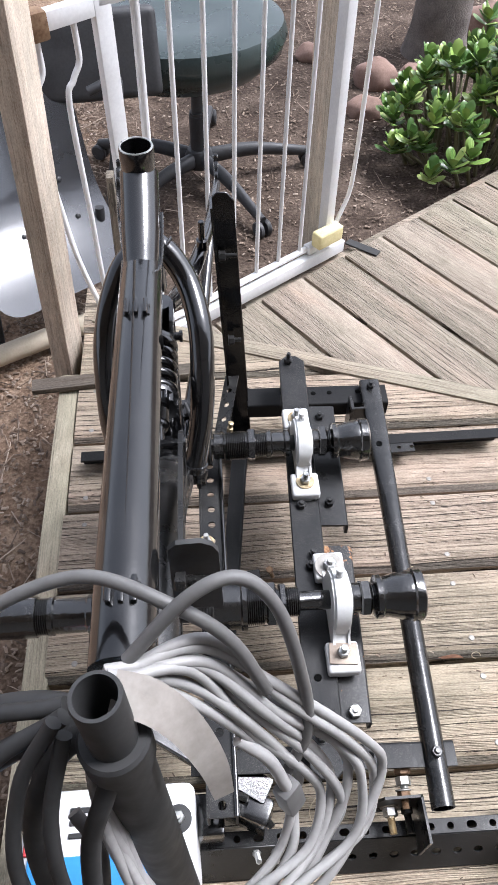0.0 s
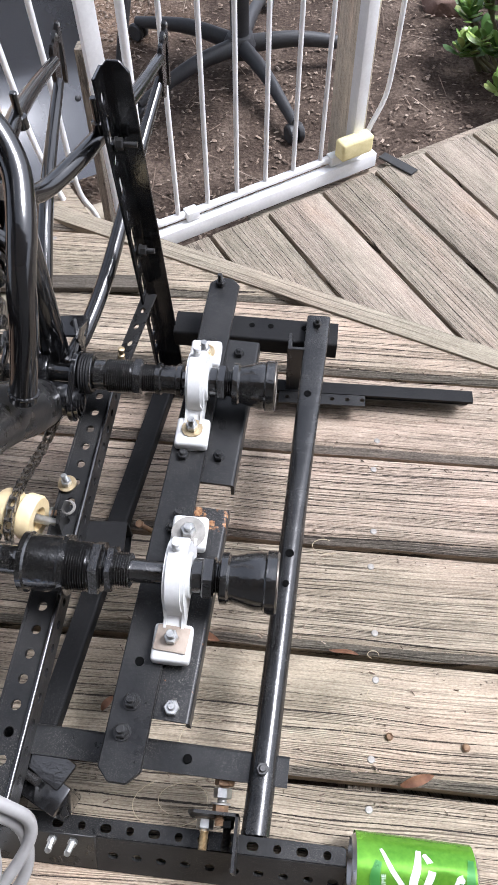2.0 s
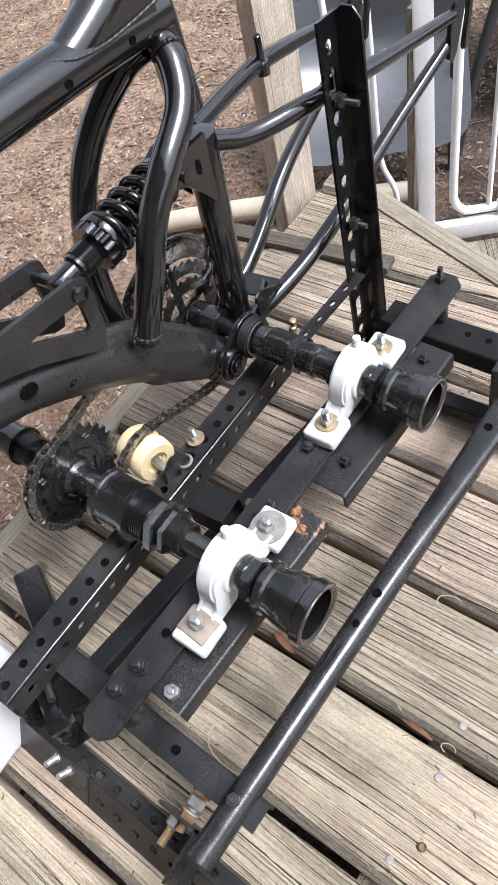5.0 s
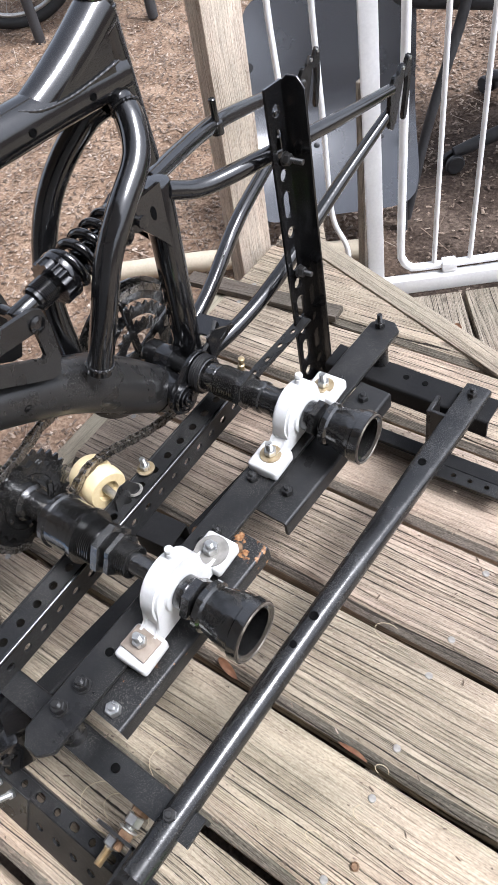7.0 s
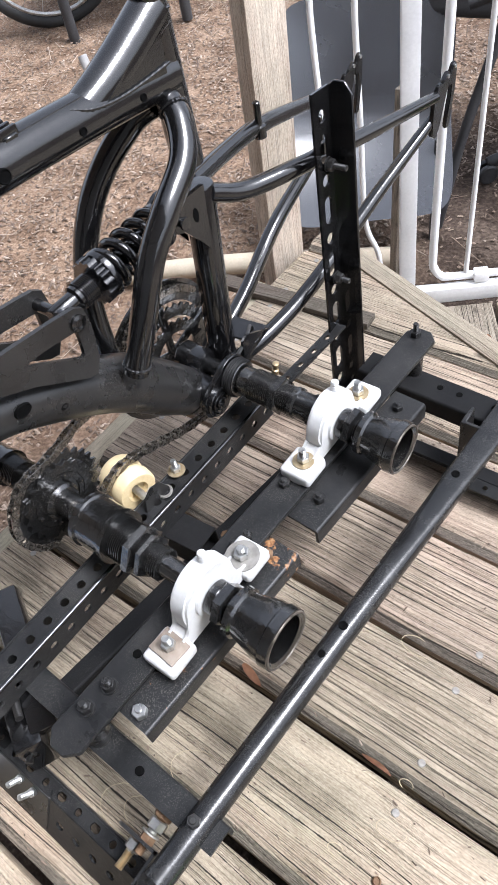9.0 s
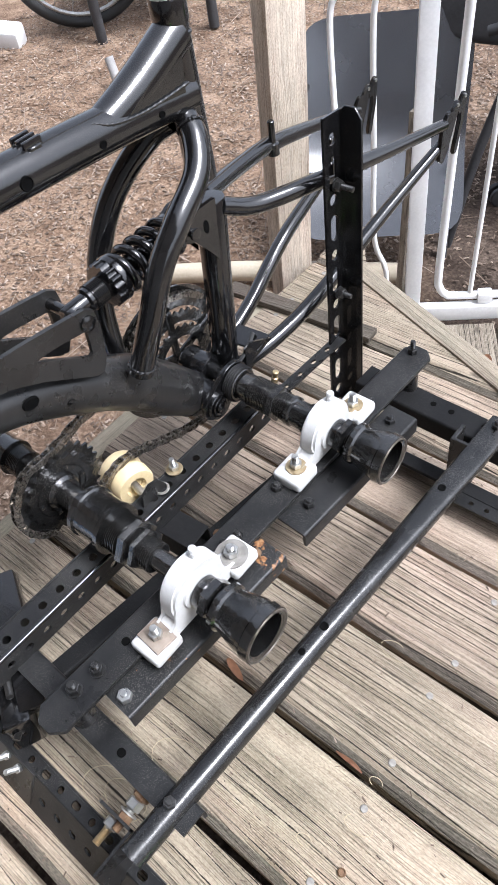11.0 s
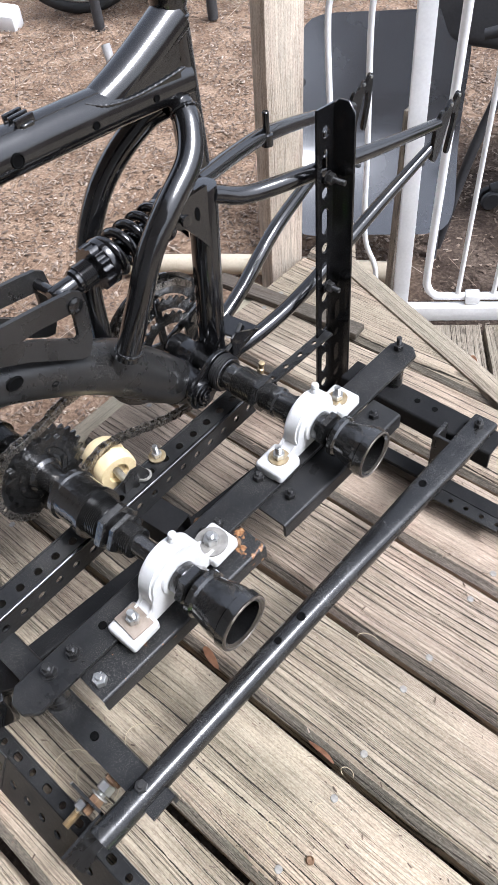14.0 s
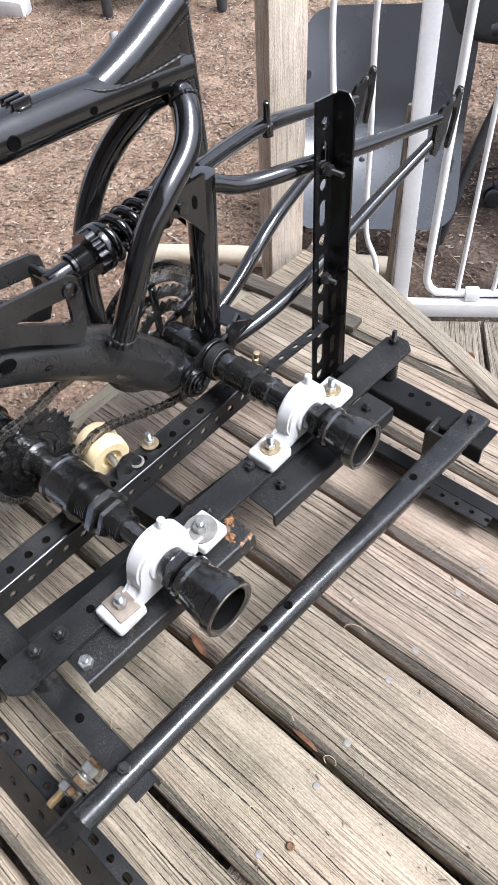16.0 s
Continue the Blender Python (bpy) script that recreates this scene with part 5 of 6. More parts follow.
bolt(roller, (-0.084, 0.600, 0.148), (1, 0, 0), 0.011, 0.012, 0.009, (M_RUST, M_ZINC))
bm = outline(bmesh.new(), [(-0.02, -0.03), (0.022, -0.03), (0.026, 0.0), (0.018, 0.016), (0.004, 0.02), (-0.01, 0.012)], Matrix.Translation((-0.068, 0.588, 0.158)) @ Matrix(((0, 0, 1, 0), (1, 0, 0, 0), (0, 1, 0, 0), (0, 0, 0, 1))), 0.004)
part("roller_bracket", bm, M_SATIN, roller)

# ---------------------------------------------------------------- head of the bike: steerer, cable coil, box
head = thing("steerer_tube", (-0.115, 0.25, 0.1), "black bicycle steerer tube with an open top and a collar", "tube")
m = frame_of((-0.105, 0.225, 0.12), (-0.122, 0.262, 0.640))
part("tube", lathe(bmesh.new(), [(0.0185, 0), (0.0185, 0.45), (0.0145, 0.455), (0.0145, 0.516), (0.014, 0.5175), (0.0118, 0.5175), (0.0112, 0.47), (0.0, 0.465)], m, 30), M_RUBBER, head)
part("collar", lathe(bmesh.new(), [(0.0185, 0.438), (0.0215, 0.44), (0.0215, 0.462), (0.0195, 0.4645), (0.0148, 0.4645)], m, 30), M_RUBBER, head)

# ---------------------------------------------------------------- can
can = thing("drink_can", (0.345, 0.288, 0.0), "dented lime-green aluminium drink can lying on its side", "can")
CA, CB = V((0.2775, 0.289, 0.033)), V((0.402, 0.286, 0.033))

# ---------------------------------------------------------------- fence, gate and post
FA, FU = V((-0.205, 1.4416, LOW)), V((0.528, 0.373, 0.0)).normalized()
FN = V((FU.y, -FU.x, 0))
FANG = math.degrees(math.atan2(FU.y, FU.x))


def fp(s, h, off=0.0):
    return FA + FU * s + FN * off + V((0, 0, h))


fence = thing("metal_gate", fp(0.35, 0), "white-enamelled metal safety gate with thin upright bars", "gate")
TOP = 0.78
bm = bmesh.new()
block(bm, Matrix.Translation(fp(0.305, 0.018, 0.012)) @ pose(0, 0, 0, 0, 0, FANG), (0.674, 0.024, 0.036), 0.003)
part("threshold_rail", bm, M_FENCE, fence)
bm = bmesh.new()
block(bm, Matrix.Translation(fp(0.0, TOP / 2, 0.0)) @ pose(0, 0, 0, 0, 0, FANG), (0.032, 0.02, TOP), 0.003)
part("latch_stile", bm, M_FENCE, fence)
tube_pts = [fp(0.066, TOP), fp(0.056, 0.3), fp(0.052, 0.11), fp(0.056, 0.075), fp(0.07, 0.056), fp(0.10, 0.05), fp(0.3, 0.05), fp(0.56, 0.05)]
part("gate_frame", sweep(bmesh.new(), smooth_path(tube_pts, 6), 0.0085, 12), M_FENCE, fence)
for k in range(6):
    s = 0.121 + 0.0745 * k
    part("baluster", sweep(bmesh.new(), [fp(s, 0.05), fp(s + 0.004, 0.3), fp(s + 0.012, TOP)], 0.0052, 10), M_FENCE, fence)
bm = bmesh.new()
block(bm, Matrix.Translation(fp(0.33, TOP, 0.0)) @ pose(0, 0, 0, 0, 0, FANG), (0.68, 0.02, 0.03), 0.003)
part("top_rail", bm, M_FENCE, fence)
for s in (0.152, 0.53):
    bm = bmesh.new()
    block(bm, Matrix.Translation(fp(s, 0.05, 0.004)) @ pose(0, 0, 0, 0, 0, FANG), (0.03, 0.026, 0.022), 0.003)
    part("clip", bm, M_FENCE, fence)
bm = bmesh.new()
block(bm, Matrix.Translation(fp(0.585, TOP / 2, 0.0)) @ pose(0, 0, 0, 0, 0, FANG), (0.028, 0.03, TOP), 0.003)
part("hinge_stile", bm, M_FENCE, fence)

gate_post = thing("fence_post", fp(0.6, 0, -0.05), "bare pale wooden post behind the white gate", "post")
bm = bmesh.new()
block(bm, pose(0, 0, 0), (1.1, 0.075, 0.05), 0.003)
ob = part("timber", bm, M_POST, gate_post)
ob.matrix_parent_inverse = Matrix.Identity(4)
ob.matrix_basis = pose(0, 0, 0.4, 0, -90, 0) @ pose(0, 0, 0, FANG, 0, 0)

foam = solo("foam_block", block(bmesh.new(), Matrix.Translation(fp(0.568, 0.085, 0.026)) @ pose(0, 0, 0, 0, 0, FANG), (0.086, 0.035, 0.045), 0.008, 3), M_FOAM,
            "small yellow foam block tucked at the gate's foot", "foam block")

side = thing("side_railing", fp(-0.1, 0), "white metal railing bars with bent lower ends beside the gate", "railing")
BALL = V((-0.270, 1.318, -0.027))
for s, low in ((-0.085, [fp(-0.085, 0.4), fp(-0.085, 0.26), fp(-0.080, 0.19), fp(-0.062, 0.14), fp(-0.056, 0.10), fp(-0.056, 0.0)]),
               (-0.155, [fp(-0.152, 0.45, 0.02), fp(-0.146, 0.34, 0.04), BALL])):
    part("bent_bar", sweep(bmesh.new(), smooth_path([fp(s + 0.031, 0.765), fp(s + 0.032, 0.72), fp(s + 0.030, 0.69), fp(s + 0.014, 0.665), fp(s - 0.002, 0.623)] + low, 6), 0.0055, 10), M_FENCE, side)
part("ball_foot", lathe(bmesh.new(), [(0.004, -0.019), (0.012, -0.015), (0.0175, -0.006), (0.0175, 0.004), (0.012, 0.013), (0.005, 0.017)], Matrix.Translation(BALL), 20), M_FENCE, side, "white rubber ball foot")
bm = bmesh.new()
A, B = fp(-0.135, 0.767), fp(-0.016, 0.769)
block(bm, frame_of(A, B) @ Matrix.Translation((0, 0, (B - A).length / 2)), (0.02, 0.03, (B - A).length), 0.003)
part("top_bar", bm, M_FENCE, side)
bm = bmesh.new()
block(bm, Matrix.Translation(A.lerp(B, 0.1) + FN * 0.008) @ pose(0, 0, 0, 0, 0, FANG), (0.034, 0.03, 0.044), 0.006)
part("rusty_bracket", bm, M_RUST, side)
end_rod = thing("bent_rod", fp(0.65, 0), "white bent metal rod beside the gate post", "rod")
part("rod", sweep(bmesh.new(), smooth_path([fp(0.615, 0.03), fp(0.625, 0.09), fp(0.66, 0.16), fp(0.67, 0.25), fp(0.675, 0.5), fp(0.68, TOP)], 6), 0.006, 10), M_FENCE, end_rod)
hinge = thing("strap_hinge", (0.44, 1.735, LOW), "rusty dark metal strap lying on the lower deck", "hinge")
bm = bmesh.new()
block(bm, pose(0.388, 1.800, LOW + 0.004, 0, 0, -38), (0.10, 0.026, 0.005), 0.001, 1)
part("strap", bm, M_RUBBER, hinge)

post = thing("wooden_post", (-0.340, 1.211, -0.33), "bare weathered square wooden post at the deck's corner", "post")
bm = bmesh.new()
block(bm, pose(0, 0, 0), (1.9, 0.072, 0.038), 0.004)
ob = part("timber", bm, M_POST, post)
ob.matrix_parent_inverse = Matrix.Identity(4)
ob.matrix_basis = pose(-0.017, 0, 0, 0, 3.4, -15) @ pose(0, 0, 0.95, 0, -90, 0)

# ---------------------------------------------------------------- can
def on_can(u, a, r=0.0331):
    """A place on the can: u along it from the lid, a degrees round it from the top towards the near side."""
    p = CA + (CB - CA) * u
    t = math.radians(a)
    dent = 1 - 0.10 * math.exp(-((u - 0.72) / 0.16) ** 2 - ((a - 25) / 32) ** 2) - 0.05 * math.exp(-((u - 0.3) / 0.1) ** 2 - ((a - 60) / 25) ** 2)
    return p + V((0, -math.sin(t), math.cos(t))) * (r * dent)


M_CANGREEN = mottled("green_can_print", (0.06, 0.235, 0.014), (0.21, 0.46, 0.045), 14, (0.2, 0.32), 0.5, 0.05, 0.0004)
M_CANWHITE = mottled("white_can_print", (0.7, 0.74, 0.7), (0.85, 0.86, 0.84), 25, (0.25, 0.35), 0.3, 0.05, 0.0004)
M_CANDARK = mottled("dark_green_print", (0.03, 0.16, 0.03), (0.06, 0.24, 0.05), 25, (0.25, 0.35), 0.3, 0.05, 0.0004)
M_CANYELLOW = mottled("lime_print", (0.5, 0.62, 0.04), (0.65, 0.72, 0.1), 25, (0.25, 0.35), 0.4, 0.05, 0.0004)
M_ALU = mottled("bare_aluminium", (0.55, 0.55, 0.55), (0.72, 0.72, 0.72), 40, (0.22, 0.36), 1.0, 0.05, 0.0004)
bm = bmesh.new()
rows_ = []
for i in range(25):
    u = 0.03 + 0.94 * i / 24
    rows_.append([bm.verts.new(on_can(u, 360 * k / 48)) for k in range(48)])
for p, q in zip(rows_, rows_[1:]):
    for k in range(48):
        bm.faces.new((p[k], p[(k + 1) % 48], q[(k + 1) % 48], q[k]))
part("can_body", bm, M_CANGREEN, can)
m = frame_of(CA, CB)
part("lid_rim", lathe(bmesh.new(), [(0.022, 0.006), (0.0255, 0.006), (0.026, -0.0005), (0.0275, -0.0005), (0.0285, 0.0015), (0.0325, 0.006)], m, 40), M_ALU, can)
m2 = frame_of(CB, CA)
part("can_base", lathe(bmesh.new(), [(0.0, 0.010), (0.018, 0.007), (0.0235, 0.0), (0.0255, 0.0), (0.0285, 0.003), (0.0325, 0.006)], m2, 40), M_ALU, can)


def printed(name, path, width, mat, lift=0.00035):
    """A printed stroke that follows the can's skin: places (u, degrees)."""
    pts = [V((u, a, 0)) for u, a in path]
    line = smooth_path(pts, 8)
    bm = bmesh.new()
    prev = None
    for i, p in enumerate(line):
        d = line[min(i + 1, len(line) - 1)] - line[max(i - 1, 0)]
        d = V((d.x * 0.12, d.y * 0.000577, 0))
        nrm = V((-d.y, d.x, 0)).normalized()
        w = width * (0.35 + 0.65 * math.sin(math.pi * (0.12 + 0.76 * i / (len(line) - 1))))
        pr = [bm.verts.new(on_can(p.x + nrm.x * s * w / 0.12, p.y + nrm.y * s * w / 0.000577, 0.0331 + lift)) for s in (-0.5, 0.5)]
        if prev:
            bm.faces.new((prev[0], prev[1], pr[1], pr[0]))
        prev = pr
    return part(name, bm, mat, can)


printed("white_swirl", [(0.22, -30), (0.30, 0), (0.40, 28), (0.44, 60), (0.40, 95)], 0.005, M_CANWHITE)
printed("white_swirl", [(0.52, -35), (0.50, -5), (0.47, 20), (0.50, 50), (0.60, 85)], 0.008, M_CANWHITE)
printed("white_swirl", [(0.56, -30), (0.62, -8), (0.58, 18), (0.54, 40)], 0.007, M_CANWHITE)
printed("white_swirl", [(0.80, 85), (0.76, 50), (0.80, 15), (0.86, -10)], 0.004, M_CANWHITE)
printed("dark_patch", [(0.16, 55), (0.18, 35), (0.17, 15), (0.20, -10)], 0.010, M_CANDARK)
printed("dark_patch", [(0.92, 70), (0.93, 40), (0.92, 5), (0.93, -30)], 0.009, M_CANDARK)
printed("lime_slice", [(0.33, 60), (0.36, 45), (0.35, 30)], 0.012, M_CANYELLOW)
printed("lime_slice", [(0.70, 60), (0.72, 40), (0.71, 22)], 0.016, M_CANYELLOW)
printed("white_bar", [(0.84, -2), (0.84, 8)], 0.008, M_CANWHITE)
font = bpy.data.curves.new("lettering", "FONT")
font.body, font.size = "LEMON-LIME", 0.0062
font_ob = bpy.data.objects.new("lettering", font)
flat = bpy.data.meshes.new_from_object(font_ob)
for v in flat.vertices:
    x, y = v.co.x, v.co.y
    v.co = on_can(0.255 - y / 0.1245, 70 - x / 0.0331 * 57.3, 0.0336)
flat.materials.clear()
flat.materials.append(M_CANWHITE)
words = new("lettering_print", flat)
words.parent, words.matrix_parent_inverse = can, Matrix.Translation(-V(can.location))
bpy.data.objects.remove(font_ob)

# ---------------------------------------------------------------- cable coil on the steerer
M_CABLELIGHT = mottled("light_grey_cable_jacket", (0.25, 0.245, 0.238), (0.36, 0.352, 0.343), 20, (0.35, 0.55), 0.0, 0.05, 0.0005)
coil = thing("extension_cord", (-0.05, 0.25, 0.5), "coiled light-grey extension cord hung over the steerer tube", "cable")
OUT = [(-0.125, 0.288, 0.600), (-0.071, 0.305, 0.588), (-0.019, 0.294, 0.545), (0.039, 0.283, 0.475), (0.062, 0.265, 0.43), (0.046, 0.234, 0.400), (0.002, 0.200, 0.395), (-0.055, 0.175, 0.37), (-0.105, 0.185, 0.38), (-0.135, 0.225, 0.46), (-0.140, 0.262, 0.55)]
INN = [(-0.121, 0.284, 0.598), (-0.078, 0.288, 0.580), (-0.046, 0.276, 0.535), (-0.022, 0.263, 0.478), (-0.014, 0.248, 0.44), (-0.024, 0.224, 0.415), (-0.049, 0.204, 0.405), (-0.075, 0.190, 0.38), (-0.110, 0.200, 0.40), (-0.132, 0.235, 0.47), (-0.138, 0.264, 0.55)]
crng = random.Random(11)
for k in range(9):
    f = k / 8
    pts = []
    for i, (a, c) in enumerate(zip(OUT, INN)):
        p = V(a).lerp(V(c), f)
        loose = 0.35 if i in (0, 9, 10) else 1.0
        p += V((crng.uniform(-0.006, 0.006), crng.uniform(-0.006, 0.006), crng.uniform(-0.012, 0.008) - 0.010 * f)) * loose
        if i in (0, 10):
            p += V((0, 0.004 * (k % 3 - 1), 0.0075 * (k // 3 - 1)))
        pts.append(p)
    loop = smooth_path(pts + pts[:1], 8)[:-1]
    part("cord_loop", sweep(bmesh.new(), loop, 0.0037, 10, closed=True), M_CABLELIGHT, coil)
for pts in ([(-0.05, 0.27, 0.52), (-0.030, 0.262, 0.50), (-0.018, 0.252, 0.47)],):
    part("cord_end", sweep(bmesh.new(), smooth_path(pts, 6), 0.0045, 10), M_CABLELIGHT, coil)
bm = bmesh.new()
block(bm, frame_of((-0.018, 0.252, 0.47), (-0.010, 0.244, 0.43)) @ Matrix.Translation((0, 0, 0.014)), (0.017, 0.015, 0.03), 0.004, 2)
part("plug", bm, M_CABLE, coil)
strap = thing("webbing_strap", (-0.085, 0.26, 0.57), "faded grey-beige flat strap hanging from the steerer tube", "strap")
M_WEB = mottled("faded_webbing", (0.22, 0.2, 0.18), (0.34, 0.31, 0.28), 60, (0.7, 0.9), 0.0, 0.3, 0.0008)
line = smooth_path([(-0.118, 0.274, 0.606), (-0.098, 0.270, 0.600), (-0.080, 0.262, 0.578), (-0.066, 0.250, 0.545), (-0.060, 0.240, 0.51)], 6)
bm = bmesh.new()
prev = None
for i, p in enumerate(line):
    d = (line[min(i + 1, len(line) - 1)] - line[max(i - 1, 0)]).normalized()
    s = d.cross(V((0.05, -0.3, 0.95))).normalized() * (0.0125 - 0.006 * (i / (len(line) - 1)) ** 2)
    nrm = d.cross(s).normalized() * 0.0007
    cur = [bm.verts.new(p + q) for q in (-s - nrm, s - nrm, s + nrm, -s + nrm)]
    if prev:
        for k in range(4):
            bm.faces.new((prev[k], prev[(k + 1) % 4], cur[(k + 1) % 4], cur[k]))
    else:
        bm.faces.new(cur)
    prev = cur
bm.faces.new(prev)
part("band", bm, M_WEB, strap)
for pts, r, lab in (([(-0.215, 0.325, 0.57), (-0.188, 0.334, 0.602), (-0.135, 0.338, 0.622), (-0.086, 0.318, 0.620), (-0.052, 0.305, 0.596), (-0.03, 0.29, 0.55)], 0.0044, "grey sheathed cable looped over the main tube"),
                    ([(-0.112, 0.296, 0.596), (-0.075, 0.316, 0.63), (-0.046, 0.325, 0.634), (-0.024, 0.317, 0.612), (-0.009, 0.300, 0.56), (-0.002, 0.28, 0.5), (-0.02, 0.26, 0.45)], 0.0044, "grey sheathed cable arching beside the main tube"),
                    ([(-0.150, 0.262, 0.60), (-0.175, 0.24, 0.56), (-0.185, 0.205, 0.50), (-0.165, 0.175, 0.43), (-0.13, 0.17, 0.40)], 0.0048, "black rubber cable hanging beside the steerer tube"),
                    ([(-0.148, 0.27, 0.585), (-0.20, 0.25, 0.55), (-0.215, 0.20, 0.48), (-0.19, 0.16, 0.40)], 0.0055, "black rubber cable hanging beside the steerer tube"),
                    ([(-0.15, 0.28, 0.575), (-0.225, 0.275, 0.55), (-0.25, 0.22, 0.47), (-0.22, 0.17, 0.38)], 0.0055, "black rubber cable hanging beside the steerer tube"),
                    ([(-0.26, 0.29, 0.50), (-0.19, 0.292, 0.545), (-0.14, 0.28, 0.55), (-0.11, 0.25, 0.50)], 0.009, "thick black rubber hose behind the steerer tube"),
                    ([(-0.125, 0.27, 0.57), (-0.155, 0.26, 0.555), (-0.174, 0.242, 0.52), (-0.183, 0.225, 0.47), (-0.181, 0.199, 0.40)], 0.0075, "thick black rubber cable hanging beside the steerer tube"),
                    ([(-0.118, 0.256, 0.565), (-0.13, 0.236, 0.54), (-0.143, 0.219, 0.50), (-0.150, 0.195, 0.43)], 0.0065, "thick black rubber cable hanging beside the steerer tube"),
                    ([(-0.130, 0.271, 0.56), (-0.165, 0.272, 0.55), (-0.21, 0.262, 0.52), (-0.235, 0.24, 0.47), (-0.245, 0.20, 0.40)], 0.008, "thick black rubber cable hanging beside the steerer tube"),
                    ([(-0.165, 0.25, 0.45), (-0.148, 0.227, 0.43), (-0.151, 0.195, 0.38)], 0.005, "grey sheathed cable end hanging over the carton"),
                    ([(-0.146, 0.258, 0.59), (-0.160, 0.225, 0.54), (-0.158, 0.195, 0.48), (-0.14, 0.18, 0.42)], 0.0048, "black rubber cable hanging beside the steerer tube")):
    t = thing("cable", pts[0], lab, "cable")
    part("sheath", sweep(bmesh.new(), smooth_path(pts, 8), r, 10), M_CABLE if "grey" in lab else M_RUBBER, t)

# bracket plate beside the main tube
brk = thing("clamp_bracket", (-0.075, 0.382, 0.55), "black steel clamp bracket with a bolt on the main tube", "bracket")
bm = outline(bmesh.new(), [(-0.092, 0.475), (-0.054, 0.475), (-0.056, 0.562), (-0.060, 0.571), (-0.068, 0.576), (-0.085, 0.575), (-0.091, 0.568)], Matrix.Translation((0, 0.388, 0)) @ Matrix(((1, 0, 0, 0), (0, 0, -1, 0), (0, 1, 0, 0), (0, 0, 0, 1))), 0.004)
part("plate", bm, M_RUBBER, brk)
bolt(brk, (-0.088, 0.374, 0.542), (1, 0, 0), 0.013, 0.018, 0.0, (M_SATIN, M_SATIN), 0.0045)
bolt(brk, (-0.088, 0.374, 0.49), (1, 0, 0), 0.013, 0.018, 0.0, (M_SATIN, M_SATIN), 0.0045)

# printed carton below the coil
M_CARD = mottled("white_card", (0.6, 0.6, 0.6), (0.74, 0.74, 0.74), 12, (0.5, 0.65), 0.0, 0.06, 0.0006)
M_BLUE = mottled("blue_print", (0.02, 0.2, 0.5), (0.04, 0.28, 0.62), 12, (0.45, 0.6), 0.0, 0.04, 0.0005)
M_RED = mottled("red_print", (0.45, 0.03, 0.04), (0.58, 0.06, 0.06), 12, (0.45, 0.6), 0.0, 0.04, 0.0005)
carton = thing("carton", (-0.18, 0.22, 0.0), "white carton printed with blue and red on the deck", "carton")
part("card", block(bmesh.new(), pose(-0.185, 0.215, 0.083), (0.18, 0.245, 0.162), 0.012, 3), M_CARD, carton)
part("blue_panel", block(bmesh.new(), pose(-0.20, 0.235, 0.1655), (0.13, 0.075, 0.003), 0.001, 1), M_BLUE, carton)
part("red_panel", block(bmesh.new(), pose(-0.255, 0.30, 0.1655), (0.03, 0.05, 0.003), 0.001, 1), M_RED, carton)
for k in range(3):
    part("print_bar", block(bmesh.new(), pose(-0.205, 0.315 - 0.012 * k, 0.1655), (0.04, 0.005, 0.003), 0.0005, 1), M_RUBBER, carton)
bm = lathe(bmesh.new(), [(0.014, 0), (0.014, 0.003), (0.008, 0.004)], pose(-0.112, 0.30, 0.164), 20)
part("black_washer", bm, M_RUBBER, carton)
bolt(carton, (-0.112, 0.30, 0.168), (0, 0, 1), 0.012, 0.006, 0.0, (M_ZINC, M_ZINC))

# ---------------------------------------------------------------- yard: chairs, plant, stones, far things
office = thing("office_chair", (-0.055, 2.33, GROUND), "dusty black swivel chair on a five-armed base in the yard", "chair")
hub = V((-0.055, 2.33, -0.25))
part("hub", lathe(bmesh.new(), [(0.03, -0.03), (0.045, -0.025), (0.047, 0.01), (0.036, 0.03), (0.03, 0.032)], Matrix.Translation(hub), 24), M_CHAIRBASE, office)
part("gas_lift", lathe(bmesh.new(), [(0.027, 0), (0.027, 0.14), (0.025, 0.142), (0.025, 0.15), (0.018, 0.15), (0.018, 0.25)], Matrix.Translation(hub), 24), M_CHAIRBASE, office)
for k in range(5):
    a = math.radians(15 + 72 * k - 4)
    d = V((math.cos(a), math.sin(a), 0))
    tip = hub + d * 0.37 + V((0, 0, -0.03))
    part("base_arm", sweep(bmesh.new(), smooth_path([hub + d * 0.02, hub + d * 0.18 + V((0, 0, 0.004)), tip], 6), [0.026, 0.022, 0.016], 12, 0.8), M_CHAIRBASE, office)
    s = V((-d.y, d.x, 0))
    for q in (-1, 1):
        part("caster", lathe(bmesh.new(), [(0.006, 0), (0.024, 0.0), (0.026, 0.004), (0.026, 0.012), (0.022, 0.016), (0.004, 0.016)], spin(tip + s * (0.006 * q) + V((0, 0, -0.026)), s * q), 18), M_CHAIRBASE, office)
bm = bmesh.new()
lathe(bm, [(0.02, 0.0), (0.10, 0.0), (0.19, 0.03), (0.235, 0.075), (0.245, 0.11), (0.235, 0.14), (0.19, 0.15), (0.10, 0.14), (0.0, 0.135)], pose(-0.09, 2.29, 0.03) @ Matrix.Diagonal((1.22, 1.1, 1.1, 1)), 40)
part("seat", bm, mottled("dark_green_vinyl", (0.018, 0.028, 0.027), (0.04, 0.055, 0.053), 8, (0.2, 0.36), 0.0, 0.1, 0.0008), office)

bm = bmesh.new()
block(bm, pose(-0.325, 1.985, 0.215, -14, 0, 8), (0.37, 0.05, 0.20), 0.022, 4)
part("backrest", bm, M_CHAIRBASE, office)

